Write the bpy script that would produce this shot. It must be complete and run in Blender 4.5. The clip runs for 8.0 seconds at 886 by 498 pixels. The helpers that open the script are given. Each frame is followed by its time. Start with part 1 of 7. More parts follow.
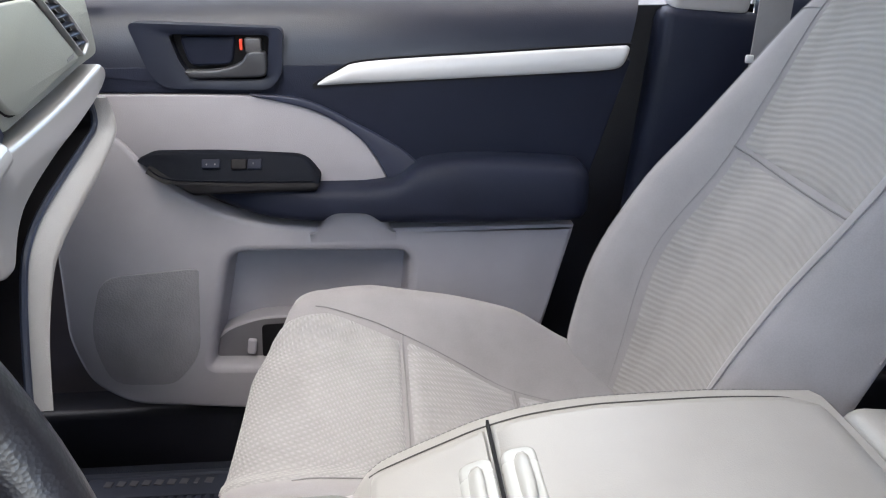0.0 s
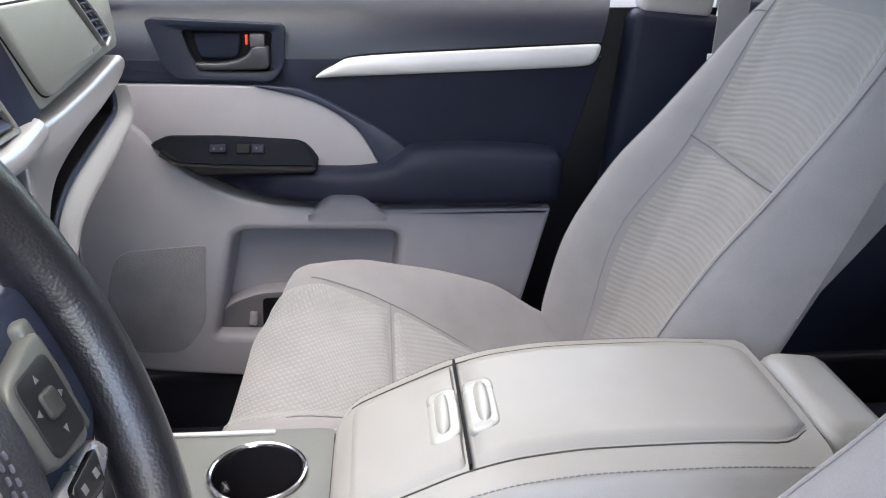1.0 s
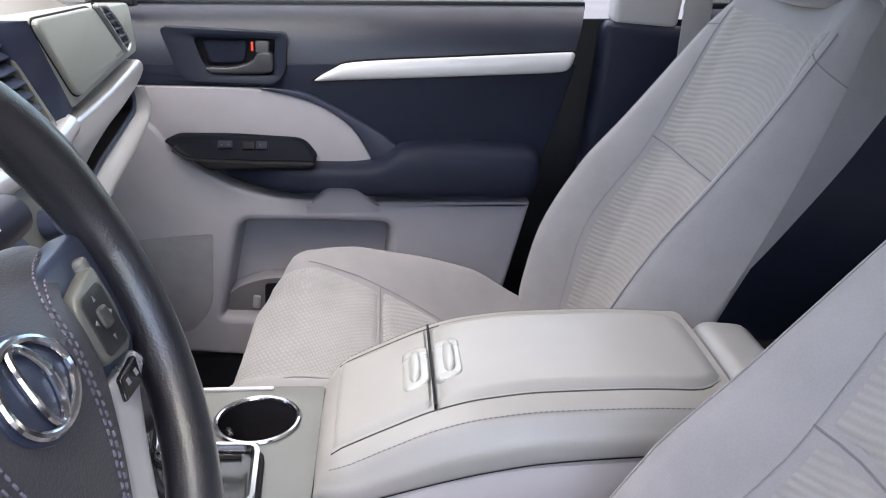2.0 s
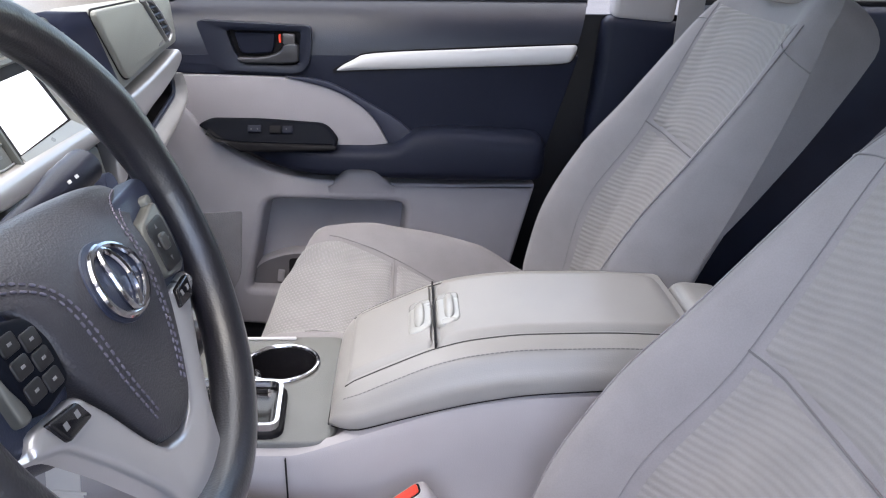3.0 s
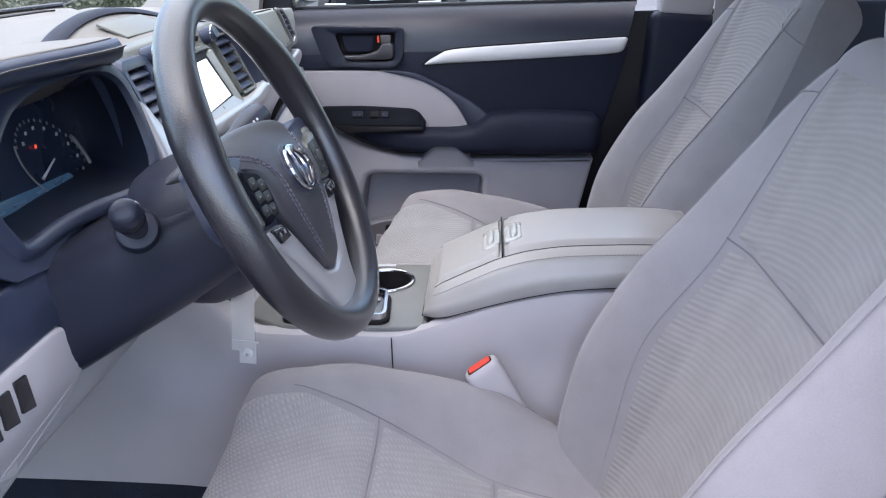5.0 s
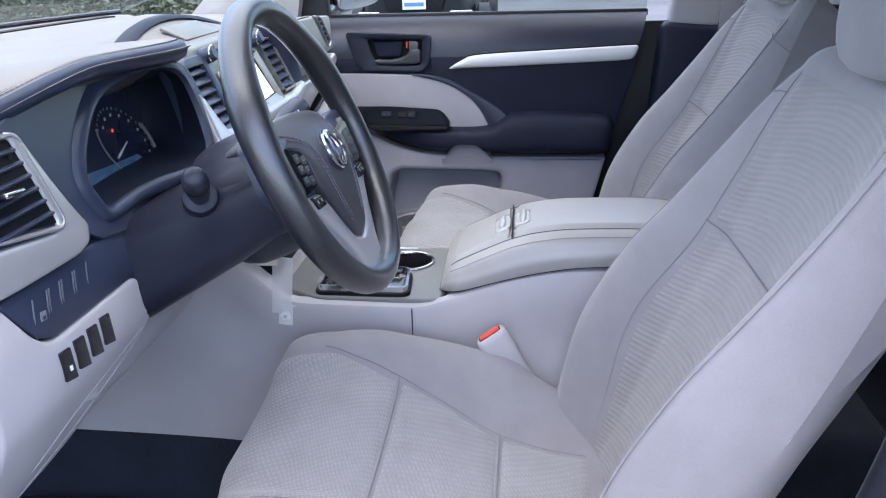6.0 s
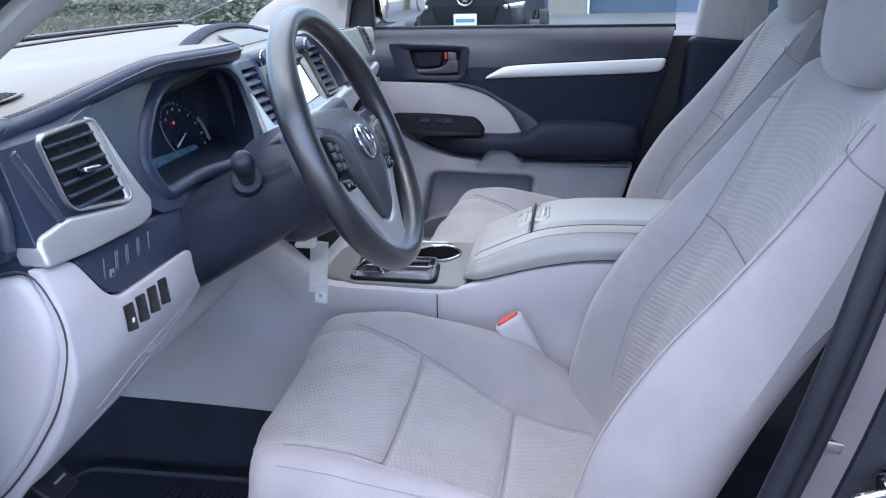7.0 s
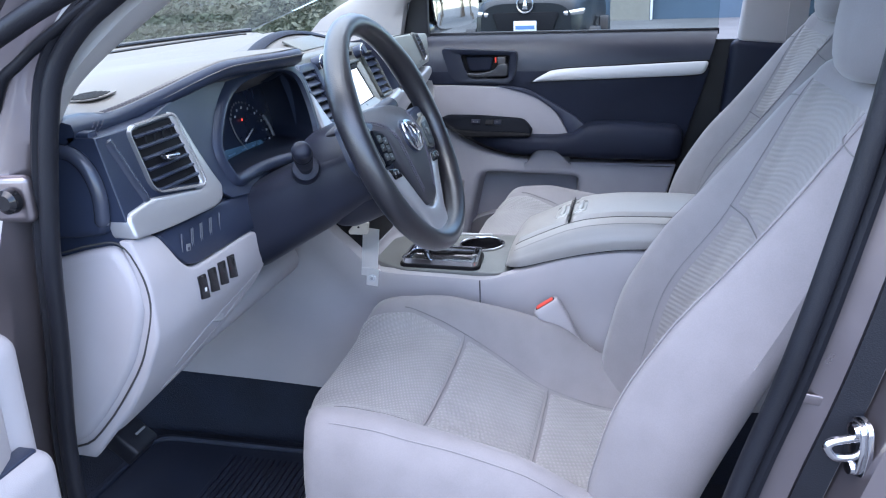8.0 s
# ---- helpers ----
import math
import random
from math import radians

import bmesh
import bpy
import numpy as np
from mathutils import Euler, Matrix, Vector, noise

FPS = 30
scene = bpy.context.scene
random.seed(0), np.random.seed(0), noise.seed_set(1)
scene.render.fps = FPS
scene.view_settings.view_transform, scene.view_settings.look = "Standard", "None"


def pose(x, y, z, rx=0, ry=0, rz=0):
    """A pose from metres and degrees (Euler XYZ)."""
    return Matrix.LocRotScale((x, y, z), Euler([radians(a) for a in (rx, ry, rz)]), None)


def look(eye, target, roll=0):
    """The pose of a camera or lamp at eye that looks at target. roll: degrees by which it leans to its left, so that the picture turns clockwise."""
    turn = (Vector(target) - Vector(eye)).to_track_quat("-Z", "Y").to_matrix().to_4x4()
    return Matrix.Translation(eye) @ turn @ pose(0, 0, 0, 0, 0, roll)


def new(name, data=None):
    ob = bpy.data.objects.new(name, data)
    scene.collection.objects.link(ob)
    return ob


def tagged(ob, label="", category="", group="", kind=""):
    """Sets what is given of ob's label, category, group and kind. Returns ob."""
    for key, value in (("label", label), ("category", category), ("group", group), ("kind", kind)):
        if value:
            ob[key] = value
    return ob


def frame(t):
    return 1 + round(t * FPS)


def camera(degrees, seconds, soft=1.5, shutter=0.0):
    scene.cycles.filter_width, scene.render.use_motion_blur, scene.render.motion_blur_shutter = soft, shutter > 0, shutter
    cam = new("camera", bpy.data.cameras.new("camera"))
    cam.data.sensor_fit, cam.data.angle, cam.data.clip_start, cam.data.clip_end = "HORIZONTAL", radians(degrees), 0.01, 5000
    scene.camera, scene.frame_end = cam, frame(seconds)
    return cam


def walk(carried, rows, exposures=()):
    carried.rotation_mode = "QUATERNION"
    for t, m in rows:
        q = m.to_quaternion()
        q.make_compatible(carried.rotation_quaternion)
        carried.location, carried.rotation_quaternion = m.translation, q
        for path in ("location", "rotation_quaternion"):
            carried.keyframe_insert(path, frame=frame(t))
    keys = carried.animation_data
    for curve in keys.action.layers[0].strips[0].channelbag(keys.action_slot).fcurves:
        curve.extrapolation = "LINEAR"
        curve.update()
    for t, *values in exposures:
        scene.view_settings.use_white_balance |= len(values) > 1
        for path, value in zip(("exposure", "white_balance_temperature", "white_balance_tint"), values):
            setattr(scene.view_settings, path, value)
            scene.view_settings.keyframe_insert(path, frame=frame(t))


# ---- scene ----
cam = camera(56.5, 8.0, 1.15)
PATH = [
    (0, (0.533, -0.454, 1.367), (0.681, 1.389, 0.603), -0.1),
    (0.5, (0.542, -0.514, 1.37), (0.697, 1.331, 0.613), 0.3),
    (1, (0.552, -0.577, 1.375), (0.692, 1.269, 0.619), 0.4),
    (1.5, (0.563, -0.646, 1.387), (0.698, 1.203, 0.637), 0.6),
    (2.8, (0.589, -0.807, 1.406), (0.686, 1.047, 0.662), 1.0),
    (3, (0.591, -0.837, 1.403), (0.665, 1.017, 0.657), 0.7),
    (3.5, (0.596, -0.925, 1.386), (0.64, 0.933, 0.645), -0.1),
    (4, (0.594, -1.0, 1.387), (0.625, 0.862, 0.66), -0.2),
    (4.5, (0.593, -1.081, 1.394), (0.601, 0.784, 0.672), -0.6),
    (5, (0.606, -1.16, 1.406), (0.479, 0.705, 0.695), -1.9),
    (6.3, (0.647, -1.352, 1.416), (0.409, 0.514, 0.737), -1.8),
    (6.5, (0.656, -1.376, 1.415), (0.37, 0.487, 0.745), -2.1),
    (7, (0.69, -1.431, 1.414), (0.378, 0.435, 0.763), -1.3),
    (7.5, (0.72, -1.484, 1.415), (0.317, 0.367, 0.776), -1.9),
    (8, (0.741, -1.54, 1.417), (0.286, 0.302, 0.787), -2.1),
]
EXPOSURES = [(0.0, 2.93, 7250, 14), (1.5, 2.88, 7200, 16), (3.5, 2.65, 7000, 18), (5.0, 2.60, 6600, 18), (6.5, 2.64, 6150, 16), (8.0, 2.64, 5950, 15)]
walk(cam, [(t, look(eye, target, roll)) for t, eye, target, roll in PATH], EXPOSURES)

# ---- world and light ----
world = bpy.data.worlds.new("world")
scene.world = world
world.use_nodes = True
wn = world.node_tree.nodes
sky = wn.new("ShaderNodeTexSky")
sky.sky_type = "NISHITA"
sky.sun_disc = False
sky.sun_elevation, sky.sun_rotation = radians(62), radians(190)
world.node_tree.links.new(sky.outputs[0], wn["Background"].inputs[0])
wn["Background"].inputs[1].default_value = 0.12

SUN_FROM = Vector((-0.02, 0.06, 1.0))
sun = new("sun", bpy.data.lights.new("sun", "SUN"))
sun.data.energy, sun.data.angle, sun.data.color = 1.10, radians(120), (1.0, 0.93, 0.83)
sun.matrix_world = look(SUN_FROM * 20, (0, 0, 0))


# ---- materials ----
def mat(name, color, rough=0.6, metal=0.0, grain=0.0, grain_size=0.0015, mottle=0.08, mottle_size=0.08, coat=0.0, spec=0.5):
    """Plain surface: base colour with two scales of variation and a fine moulded grain."""
    m = bpy.data.materials.new(name)
    m.use_nodes = True
    nt = m.node_tree
    b = nt.nodes["Principled BSDF"]
    tc = nt.nodes.new("ShaderNodeTexCoord")
    big = nt.nodes.new("ShaderNodeTexNoise")
    big.inputs["Scale"].default_value = 1 / mottle_size
    big.inputs["Detail"].default_value = 5
    nt.links.new(tc.outputs["Object"], big.inputs["Vector"])
    ramp = nt.nodes.new("ShaderNodeValToRGB")
    lo = tuple(c * (1 - mottle) for c in color)
    hi = tuple(min(1, c * (1 + mottle)) for c in color)
    ramp.color_ramp.elements[0].position, ramp.color_ramp.elements[0].color = 0.3, (*lo, 1)
    ramp.color_ramp.elements[1].position, ramp.color_ramp.elements[1].color = 0.7, (*hi, 1)
    nt.links.new(big.outputs["Fac"], ramp.inputs["Fac"])
    nt.links.new(ramp.outputs["Color"], b.inputs["Base Color"])
    b.inputs["Metallic"].default_value = metal
    b.inputs["Coat Weight"].default_value = coat
    b.inputs["Specular IOR Level"].default_value = spec
    rr = nt.nodes.new("ShaderNodeMapRange")
    rr.inputs["To Min"].default_value, rr.inputs["To Max"].default_value = max(0.02, rough - 0.07), min(1, rough + 0.07)
    nt.links.new(big.outputs["Fac"], rr.inputs["Value"])
    nt.links.new(rr.outputs["Result"], b.inputs["Roughness"])
    if grain:
        fine = nt.nodes.new("ShaderNodeTexVoronoi")
        fine.inputs["Scale"].default_value = 1 / grain_size
        nt.links.new(tc.outputs["Object"], fine.inputs["Vector"])
        bump = nt.nodes.new("ShaderNodeBump")
        bump.inputs["Strength"].default_value, bump.inputs["Distance"].default_value = grain, grain_size * 0.4
        nt.links.new(fine.outputs["Distance"], bump.inputs["Height"])
        nt.links.new(bump.outputs["Normal"], b.inputs["Normal"])
    return m


def cloth(name, color, rib=0.0, rib_size=0.006, slant=0.0, dash=0.0, hollow_tone=0.93):
    """Woven seat cloth in the panel's own UV metres: fine weave, and raised wavy ribs where rib > 0."""
    m = mat(name, color, 0.85, mottle=0.06, mottle_size=0.05, spec=0.25)
    nt = m.node_tree
    b = nt.nodes["Principled BSDF"]
    b.inputs["Sheen Weight"].default_value = 0.25
    b.inputs["Sheen Roughness"].default_value = 0.5
    uv = nt.nodes.new("ShaderNodeUVMap")
    weave = nt.nodes.new("ShaderNodeTexNoise")
    weave.inputs["Scale"].default_value, weave.inputs["Detail"].default_value = 700, 2
    tc = nt.nodes.new("ShaderNodeTexCoord")
    nt.links.new(tc.outputs["Object"], weave.inputs["Vector"])
    bump = nt.nodes.new("ShaderNodeBump")
    bump.inputs["Strength"].default_value, bump.inputs["Distance"].default_value = 0.12, 0.0006
    nt.links.new(weave.outputs["Fac"], bump.inputs["Height"])
    # heathered yarn: single threads a shade lighter or darker
    yarn = nt.nodes.new("ShaderNodeMix")
    yarn.data_type, yarn.blend_type = "RGBA", "MULTIPLY"
    yarn.inputs["Factor"].default_value = 1.0
    tone = nt.nodes.new("ShaderNodeMapRange")
    tone.inputs["From Min"].default_value, tone.inputs["From Max"].default_value = 0.35, 0.65
    tone.inputs["To Min"].default_value, tone.inputs["To Max"].default_value = 0.96, 1.03
    nt.links.new(weave.outputs["Fac"], tone.inputs["Value"])
    nt.links.new(b.inputs["Base Color"].links[0].from_socket, yarn.inputs["A"])
    nt.links.new(tone.outputs["Result"], yarn.inputs["B"])
    nt.links.new(yarn.outputs["Result"], b.inputs["Base Color"])
    last = bump
    if rib:
        mp = nt.nodes.new("ShaderNodeMapping")
        mp.inputs["Rotation"].default_value = (0, 0, slant)
        nt.links.new(uv.outputs["UV"], mp.inputs["Vector"])
        wave = nt.nodes.new("ShaderNodeTexWave")
        wave.bands_direction = "Y"
        wave.inputs["Scale"].default_value = 0.314 / rib_size
        wave.inputs["Distortion"].default_value = 1.3
        wave.inputs["Detail"].default_value = 0.0
        wave.inputs["Detail Scale"].default_value = 0.6
        nt.links.new(mp.outputs["Vector"], wave.inputs["Vector"])
        height = wave.outputs["Fac"]
        if dash:
            w2 = nt.nodes.new("ShaderNodeTexWave")
            w2.bands_direction = "X"
            w2.inputs["Scale"].default_value = 0.314 / dash
            w2.inputs["Distortion"].default_value = 1.0
            nt.links.new(mp.outputs["Vector"], w2.inputs["Vector"])
            mul = nt.nodes.new("ShaderNodeMath")
            mul.operation = "MULTIPLY"
            nt.links.new(wave.outputs["Fac"], mul.inputs[0])
            nt.links.new(w2.outputs["Fac"], mul.inputs[1])
            height = mul.outputs[0]
        b2 = nt.nodes.new("ShaderNodeBump")
        b2.inputs["Strength"].default_value, b2.inputs["Distance"].default_value = rib, 0.0020
        nt.links.new(height, b2.inputs["Height"])
        nt.links.new(bump.outputs["Normal"], b2.inputs["Normal"])
        last = b2
        # shade between the ribs is put into the base colour: hollows darker
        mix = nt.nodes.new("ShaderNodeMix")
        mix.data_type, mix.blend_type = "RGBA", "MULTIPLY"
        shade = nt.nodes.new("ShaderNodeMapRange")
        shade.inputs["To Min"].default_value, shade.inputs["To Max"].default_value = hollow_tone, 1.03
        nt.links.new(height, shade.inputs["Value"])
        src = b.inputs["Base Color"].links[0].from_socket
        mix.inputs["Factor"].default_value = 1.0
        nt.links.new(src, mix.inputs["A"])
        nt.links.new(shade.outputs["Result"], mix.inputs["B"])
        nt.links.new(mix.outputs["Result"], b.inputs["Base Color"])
    nt.links.new(last.outputs["Normal"], b.inputs["Normal"])
    return m


def glass(name, color=(1, 1, 1), rough=0.0):
    m = bpy.data.materials.new(name)
    m.use_nodes = True
    b = m.node_tree.nodes["Principled BSDF"]
    b.inputs["Base Color"].default_value = (*color, 1)
    b.inputs["Transmission Weight"].default_value = 1.0
    b.inputs["Roughness"].default_value = rough
    b.inputs["IOR"].default_value = 1.05
    return m


def lit(name, color, strength):
    m = mat(name, color, 0.3, mottle=0.02)
    b = m.node_tree.nodes["Principled BSDF"]
    b.inputs["Emission Color"].default_value = (*color, 1)
    b.inputs["Emission Strength"].default_value = strength
    return m


ASH = mat("ash_plastic", (0.40, 0.384, 0.397), 0.55, grain=0.25, grain_size=0.0012, mottle=0.04)
ASH_SOFT = mat("ash_soft_trim", (0.34, 0.335, 0.335), 0.5, grain=0.35, grain_size=0.0016, mottle=0.05)
PAD = mat("dash_pad", (0.155, 0.151, 0.146), 0.50, grain=0.35, grain_size=0.0016, mottle=0.06, spec=0.34)
LID = mat("console_vinyl", (0.312, 0.306, 0.296), 0.32, grain=0.2, grain_size=0.0014, mottle=0.05)
CLOTH = cloth("seat_cloth", (0.252, 0.240, 0.250))
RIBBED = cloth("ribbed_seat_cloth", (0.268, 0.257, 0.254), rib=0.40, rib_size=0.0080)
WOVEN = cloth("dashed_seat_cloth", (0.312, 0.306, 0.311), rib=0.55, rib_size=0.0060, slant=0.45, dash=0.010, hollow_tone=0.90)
DARK = mat("charcoal_plastic", (0.026, 0.034, 0.060), 0.32, grain=0.2, grain_size=0.0012, mottle=0.1, spec=0.4)
DARK_SOFT = mat("charcoal_soft_trim", (0.0115, 0.0145, 0.0270), 0.48, grain=0.2, grain_size=0.0016, mottle=0.1, spec=0.14)
BAND = mat("midnight_trim", (0.014, 0.018, 0.036), 0.35, mottle=0.1)
LEATHER = mat("black_wheel_leather", (0.0080, 0.0080, 0.0120), 0.36, grain=0.32, grain_size=0.0018, mottle=0.10, mottle_size=0.06, coat=0.75, spec=0.8)
LEATHER.node_tree.nodes["Principled BSDF"].inputs["Coat Roughness"].default_value = 0.32
BLACK = mat("black_recess", (0.005, 0.005, 0.007), 0.6, mottle=0.1, spec=0.2)
GLOSS = mat("gloss_black", (0.012, 0.012, 0.014), 0.12, mottle=0.05)
SILVER = mat("silver_paint", (0.56, 0.56, 0.57), 0.36, metal=0.1, mottle=0.03)
SATIN = mat("satin_silver", (0.47, 0.47, 0.475), 0.30, metal=0.55, mottle=0.03)
CHROME = mat("chrome", (0.62, 0.62, 0.64), 0.14, metal=1.0, mottle=0.02)
RUBBER = mat("seal_rubber", (0.0085, 0.0095, 0.0140), 0.46, grain=0.3, mottle=0.15, spec=0.35)
CARPET = mat("black_carpet", (0.010, 0.014, 0.026), 0.95, grain=0.8, grain_size=0.003, mottle=0.3)
MAT = mat("rubber_mat", (0.016, 0.021, 0.037), 0.6, grain=0.3, mottle=0.15)
PAINT = mat("taupe_metallic_paint", (0.215, 0.190, 0.200), 0.30, metal=0.75, coat=1.0, mottle=0.06)
RED = mat("red_plastic", (0.75, 0.06, 0.03), 0.4, mottle=0.05)
WHITE = mat("white_mark", (0.75, 0.75, 0.75), 0.5, mottle=0.02)
GREYMARK = mat("grey_mark", (0.20, 0.205, 0.21), 0.5, mottle=0.02)
THREAD = mat("grey_thread", (0.07, 0.066, 0.085), 0.8, mottle=0.1)
HUBTHREAD = mat("lilac_thread", (0.125, 0.118, 0.155), 0.8, mottle=0.1)
SEAMDARK = mat("panel_gap_grey", (0.05, 0.05, 0.05), 0.8)
# seat seam and crease greys: groove shade put into the colour
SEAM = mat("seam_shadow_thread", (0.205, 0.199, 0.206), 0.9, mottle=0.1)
CREASE = mat("crease_shade", (0.160, 0.154, 0.160), 0.9, mottle=0.1)
HEAD = mat("headliner_cloth", (0.50, 0.49, 0.47), 0.9, grain=0.3, mottle=0.05)
CLEAR = glass("clear_glass", (0.66, 0.72, 0.70))
TINT = glass("tinted_glass", (0.25, 0.28, 0.27))
PLASTIC_CLEAR = glass("clear_plastic_sleeve", (0.90, 0.89, 0.87), 0.30)
PLASTIC_CLEAR.node_tree.nodes["Principled BSDF"].inputs["Transmission Weight"].default_value = 0.75
SCREEN = lit("lit_screen", (0.90, 0.94, 1.0), 0.16)
GLOW_BLUE = lit("blue_display", (0.012, 0.03, 0.055), 0.25)
GLOW_RED = lit("red_lamp", (0.7, 0.06, 0.04), 0.25)


# ---- mesh tools ----
ORIGIN = {}


def thing(name, at, label, category, group="", kind=""):
    ob = new(name)
    ob.location = at
    ob.empty_display_size = 0.05
    ORIGIN[ob.name] = Vector(at)
    return tagged(ob, label, category, group, kind)


def finish(bm, material, angle=38):
    bmesh.ops.recalc_face_normals(bm, faces=bm.faces)
    me = bpy.data.meshes.new("mesh")
    bm.to_mesh(me)
    bm.free()
    me.materials.append(material)
    me.shade_smooth()
    me.set_sharp_from_angle(angle=radians(angle))
    return me


def part(name, bm, material, parent, label="", angle=38):
    """One mesh, modelled in place, hung under a thing or a part."""
    o = ORIGIN[parent.name]
    bmesh.ops.translate(bm, verts=bm.verts, vec=-o)
    ob = new(name, finish(bm, material, angle))
    ob.parent = parent
    ORIGIN[ob.name] = o
    if label:
        ob["label"] = label
    return ob


def whole(name, bm, material, label, category, kind="", group="", angle=38):
    """A one-mesh thing, with its origin at the middle of its base."""
    lo = Vector([min(v.co[i] for v in bm.verts) for i in range(3)])
    hi = Vector([max(v.co[i] for v in bm.verts) for i in range(3)])
    o = Vector(((lo.x + hi.x) / 2, (lo.y + hi.y) / 2, lo.z))
    bmesh.ops.translate(bm, verts=bm.verts, vec=-o)
    ob = new(name, finish(bm, material, angle))
    ob.location = o
    ORIGIN[ob.name] = o
    return tagged(ob, label, category, group, kind)


def knots(table, s):
    """Smooth (monotone-ish cubic) reading of rows (s, a, b, ...)."""
    n = len(table)
    if s <= table[0][0]:
        return table[0][1:]
    if s >= table[-1][0]:
        return table[-1][1:]
    i = max(k for k in range(n - 1) if table[k][0] <= s)
    p0, p1, p2, p3 = table[max(0, i - 1)], table[i], table[i + 1], table[min(n - 1, i + 2)]
    h = p2[0] - p1[0]
    u = (s - p1[0]) / h
    out = []
    for k in range(1, len(p1)):
        d = (p2[k] - p1[k]) / h
        d0 = (p1[k] - p0[k]) / (p1[0] - p0[0]) if i > 0 else d
        d1 = (p3[k] - p2[k]) / (p3[0] - p2[0]) if i + 2 < n else d
        m1 = 0.0 if d0 * d <= 0 else 2 * d0 * d / (d0 + d)
        m2 = 0.0 if d1 * d <= 0 else 2 * d1 * d / (d1 + d)
        out.append((2 * u**3 - 3 * u**2 + 1) * p1[k] + (u**3 - 2 * u**2 + u) * h * m1 + (-2 * u**3 + 3 * u**2) * p2[k] + (u**3 - u**2) * h * m2)
    return out


def spline(pts, per=6, closed=False):
    """Catmull-Rom through points of any dimension."""
    n = len(pts)
    out = []
    for i in range(n if closed else n - 1):
        if closed:
            p = [pts[(i + k) % n] for k in (-1, 0, 1, 2)]
        else:
            p = [pts[min(n - 1, max(0, i + k))] for k in (-1, 0, 1, 2)]
        for j in range(per):
            t = j / per
            out.append(tuple(0.5 * (2 * b + (c - a) * t + (2 * a - 5 * b + 4 * c - d) * t * t + (3 * b - a - 3 * c + d) * t**3) for a, b, c, d in zip(*p)))
    if not closed:
        out.append(tuple(pts[-1]))
    return out


def rounded(pts, r, seg=4):
    """A polygon with its corners cut round; r is one radius or one for each corner."""
    n = len(pts)
    out = []
    for i, p in enumerate(pts):
        rad = r[i] if isinstance(r, (list, tuple)) else r
        a, b = Vector(pts[i - 1]) - Vector(p), Vector(pts[(i + 1) % n]) - Vector(p)
        d = min(rad, a.length * 0.48, b.length * 0.48)
        if d < 1e-5:
            out.append(tuple(p))
            continue
        s, e = Vector(p) + a.normalized() * d, Vector(p) + b.normalized() * d
        for k in range(seg + 1):
            t = k / seg
            q = s * (1 - t) ** 2 + Vector(p) * 2 * t * (1 - t) + e * t * t
            out.append((q.x, q.y))
    return out


def loft(rings, cap=True, closed=True, bm=None):
    bm = bm or bmesh.new()
    rows = [[bm.verts.new(p) for p in ring] for ring in rings]
    n = len(rows[0])
    for a, b in zip(rows, rows[1:]):
        for i in range(n if closed else n - 1):
            j = (i + 1) % n
            bm.faces.new((a[i], a[j], b[j], b[i]))
    if cap and closed:
        bm.faces.new(rows[0])
        bm.faces.new(rows[-1])
    return bm


def tube(pts, r, seg=10, cap=True, bm=None, flat=1.0):
    """A round bar along points; r is a radius or one for each point."""
    pts = [Vector(p) for p in pts]
    rings = []
    ref = None
    for i, p in enumerate(pts):
        t = (pts[min(len(pts) - 1, i + 1)] - pts[max(0, i - 1)]).normalized()
        if ref is None:
            ref = t.orthogonal().normalized()
        ref = (ref - t * ref.dot(t)).normalized()
        side = t.cross(ref)
        rad = r[i] if isinstance(r, (list, tuple)) else r
        rings.append([p + rad * (math.cos(a) * ref * flat + math.sin(a) * side) for a in (2 * math.pi * k / seg for k in range(seg))])
    return loft(rings, cap, True, bm)


def inset(pts, d):
    """The outline moved inwards by d (anticlockwise or clockwise, both)."""
    n = len(pts)
    area = sum(pts[i][0] * pts[(i + 1) % n][1] - pts[(i + 1) % n][0] * pts[i][1] for i in range(n))
    sg = 1 if area > 0 else -1
    out = []
    for i in range(n):
        p, a, b = Vector(pts[i]), Vector(pts[i - 1]), Vector(pts[(i + 1) % n])
        e1, e2 = (p - a), (b - p)
        if e1.length < 1e-7 or e2.length < 1e-7:
            out.append(tuple(p))
            continue
        n1, n2 = Vector((-e1.y, e1.x)).normalized() * sg, Vector((-e2.y, e2.x)).normalized() * sg
        m = n1 + n2
        m = m / max(0.35, m.length_squared / 2) if m.length > 1e-6 else n1
        out.append(tuple(p + m * d))
    return out


def prism(outline, to3d, depth, bevel=0.002, cuts=(), crown=0.0, steps=3, bm=None):
    """A plate: an outline (a, b) with thickness, its front edge rounded; to3d(a, b, d) bends it into place, d = 0 at the back.
    cuts: values of b at which the plate is divided, so that it can follow a curve."""
    own = bmesh.new()
    rings = [[(a, b, 0.0) for a, b in outline]]
    for k in range(steps + 1):
        f = math.pi / 2 * k / steps
        rings.append([(a, b, depth - bevel * (1 - math.sin(f))) for a, b in inset(outline, bevel * (1 - math.cos(f)))])
    loft(rings, True, True, own)
    for c in cuts:
        bmesh.ops.bisect_plane(own, geom=own.verts[:] + own.edges[:] + own.faces[:], plane_co=(0, c, 0), plane_no=(0, 1, 0))
    bmesh.ops.triangulate(own, faces=[f for f in own.faces if len(f.verts) > 4])
    for v in own.verts:
        v.co = Vector(to3d(*v.co))
    if bm is None:
        return own
    me = bpy.data.meshes.new("tmp")
    own.to_mesh(me)
    own.free()
    bm.from_mesh(me)
    bpy.data.meshes.remove(me)
    return bm


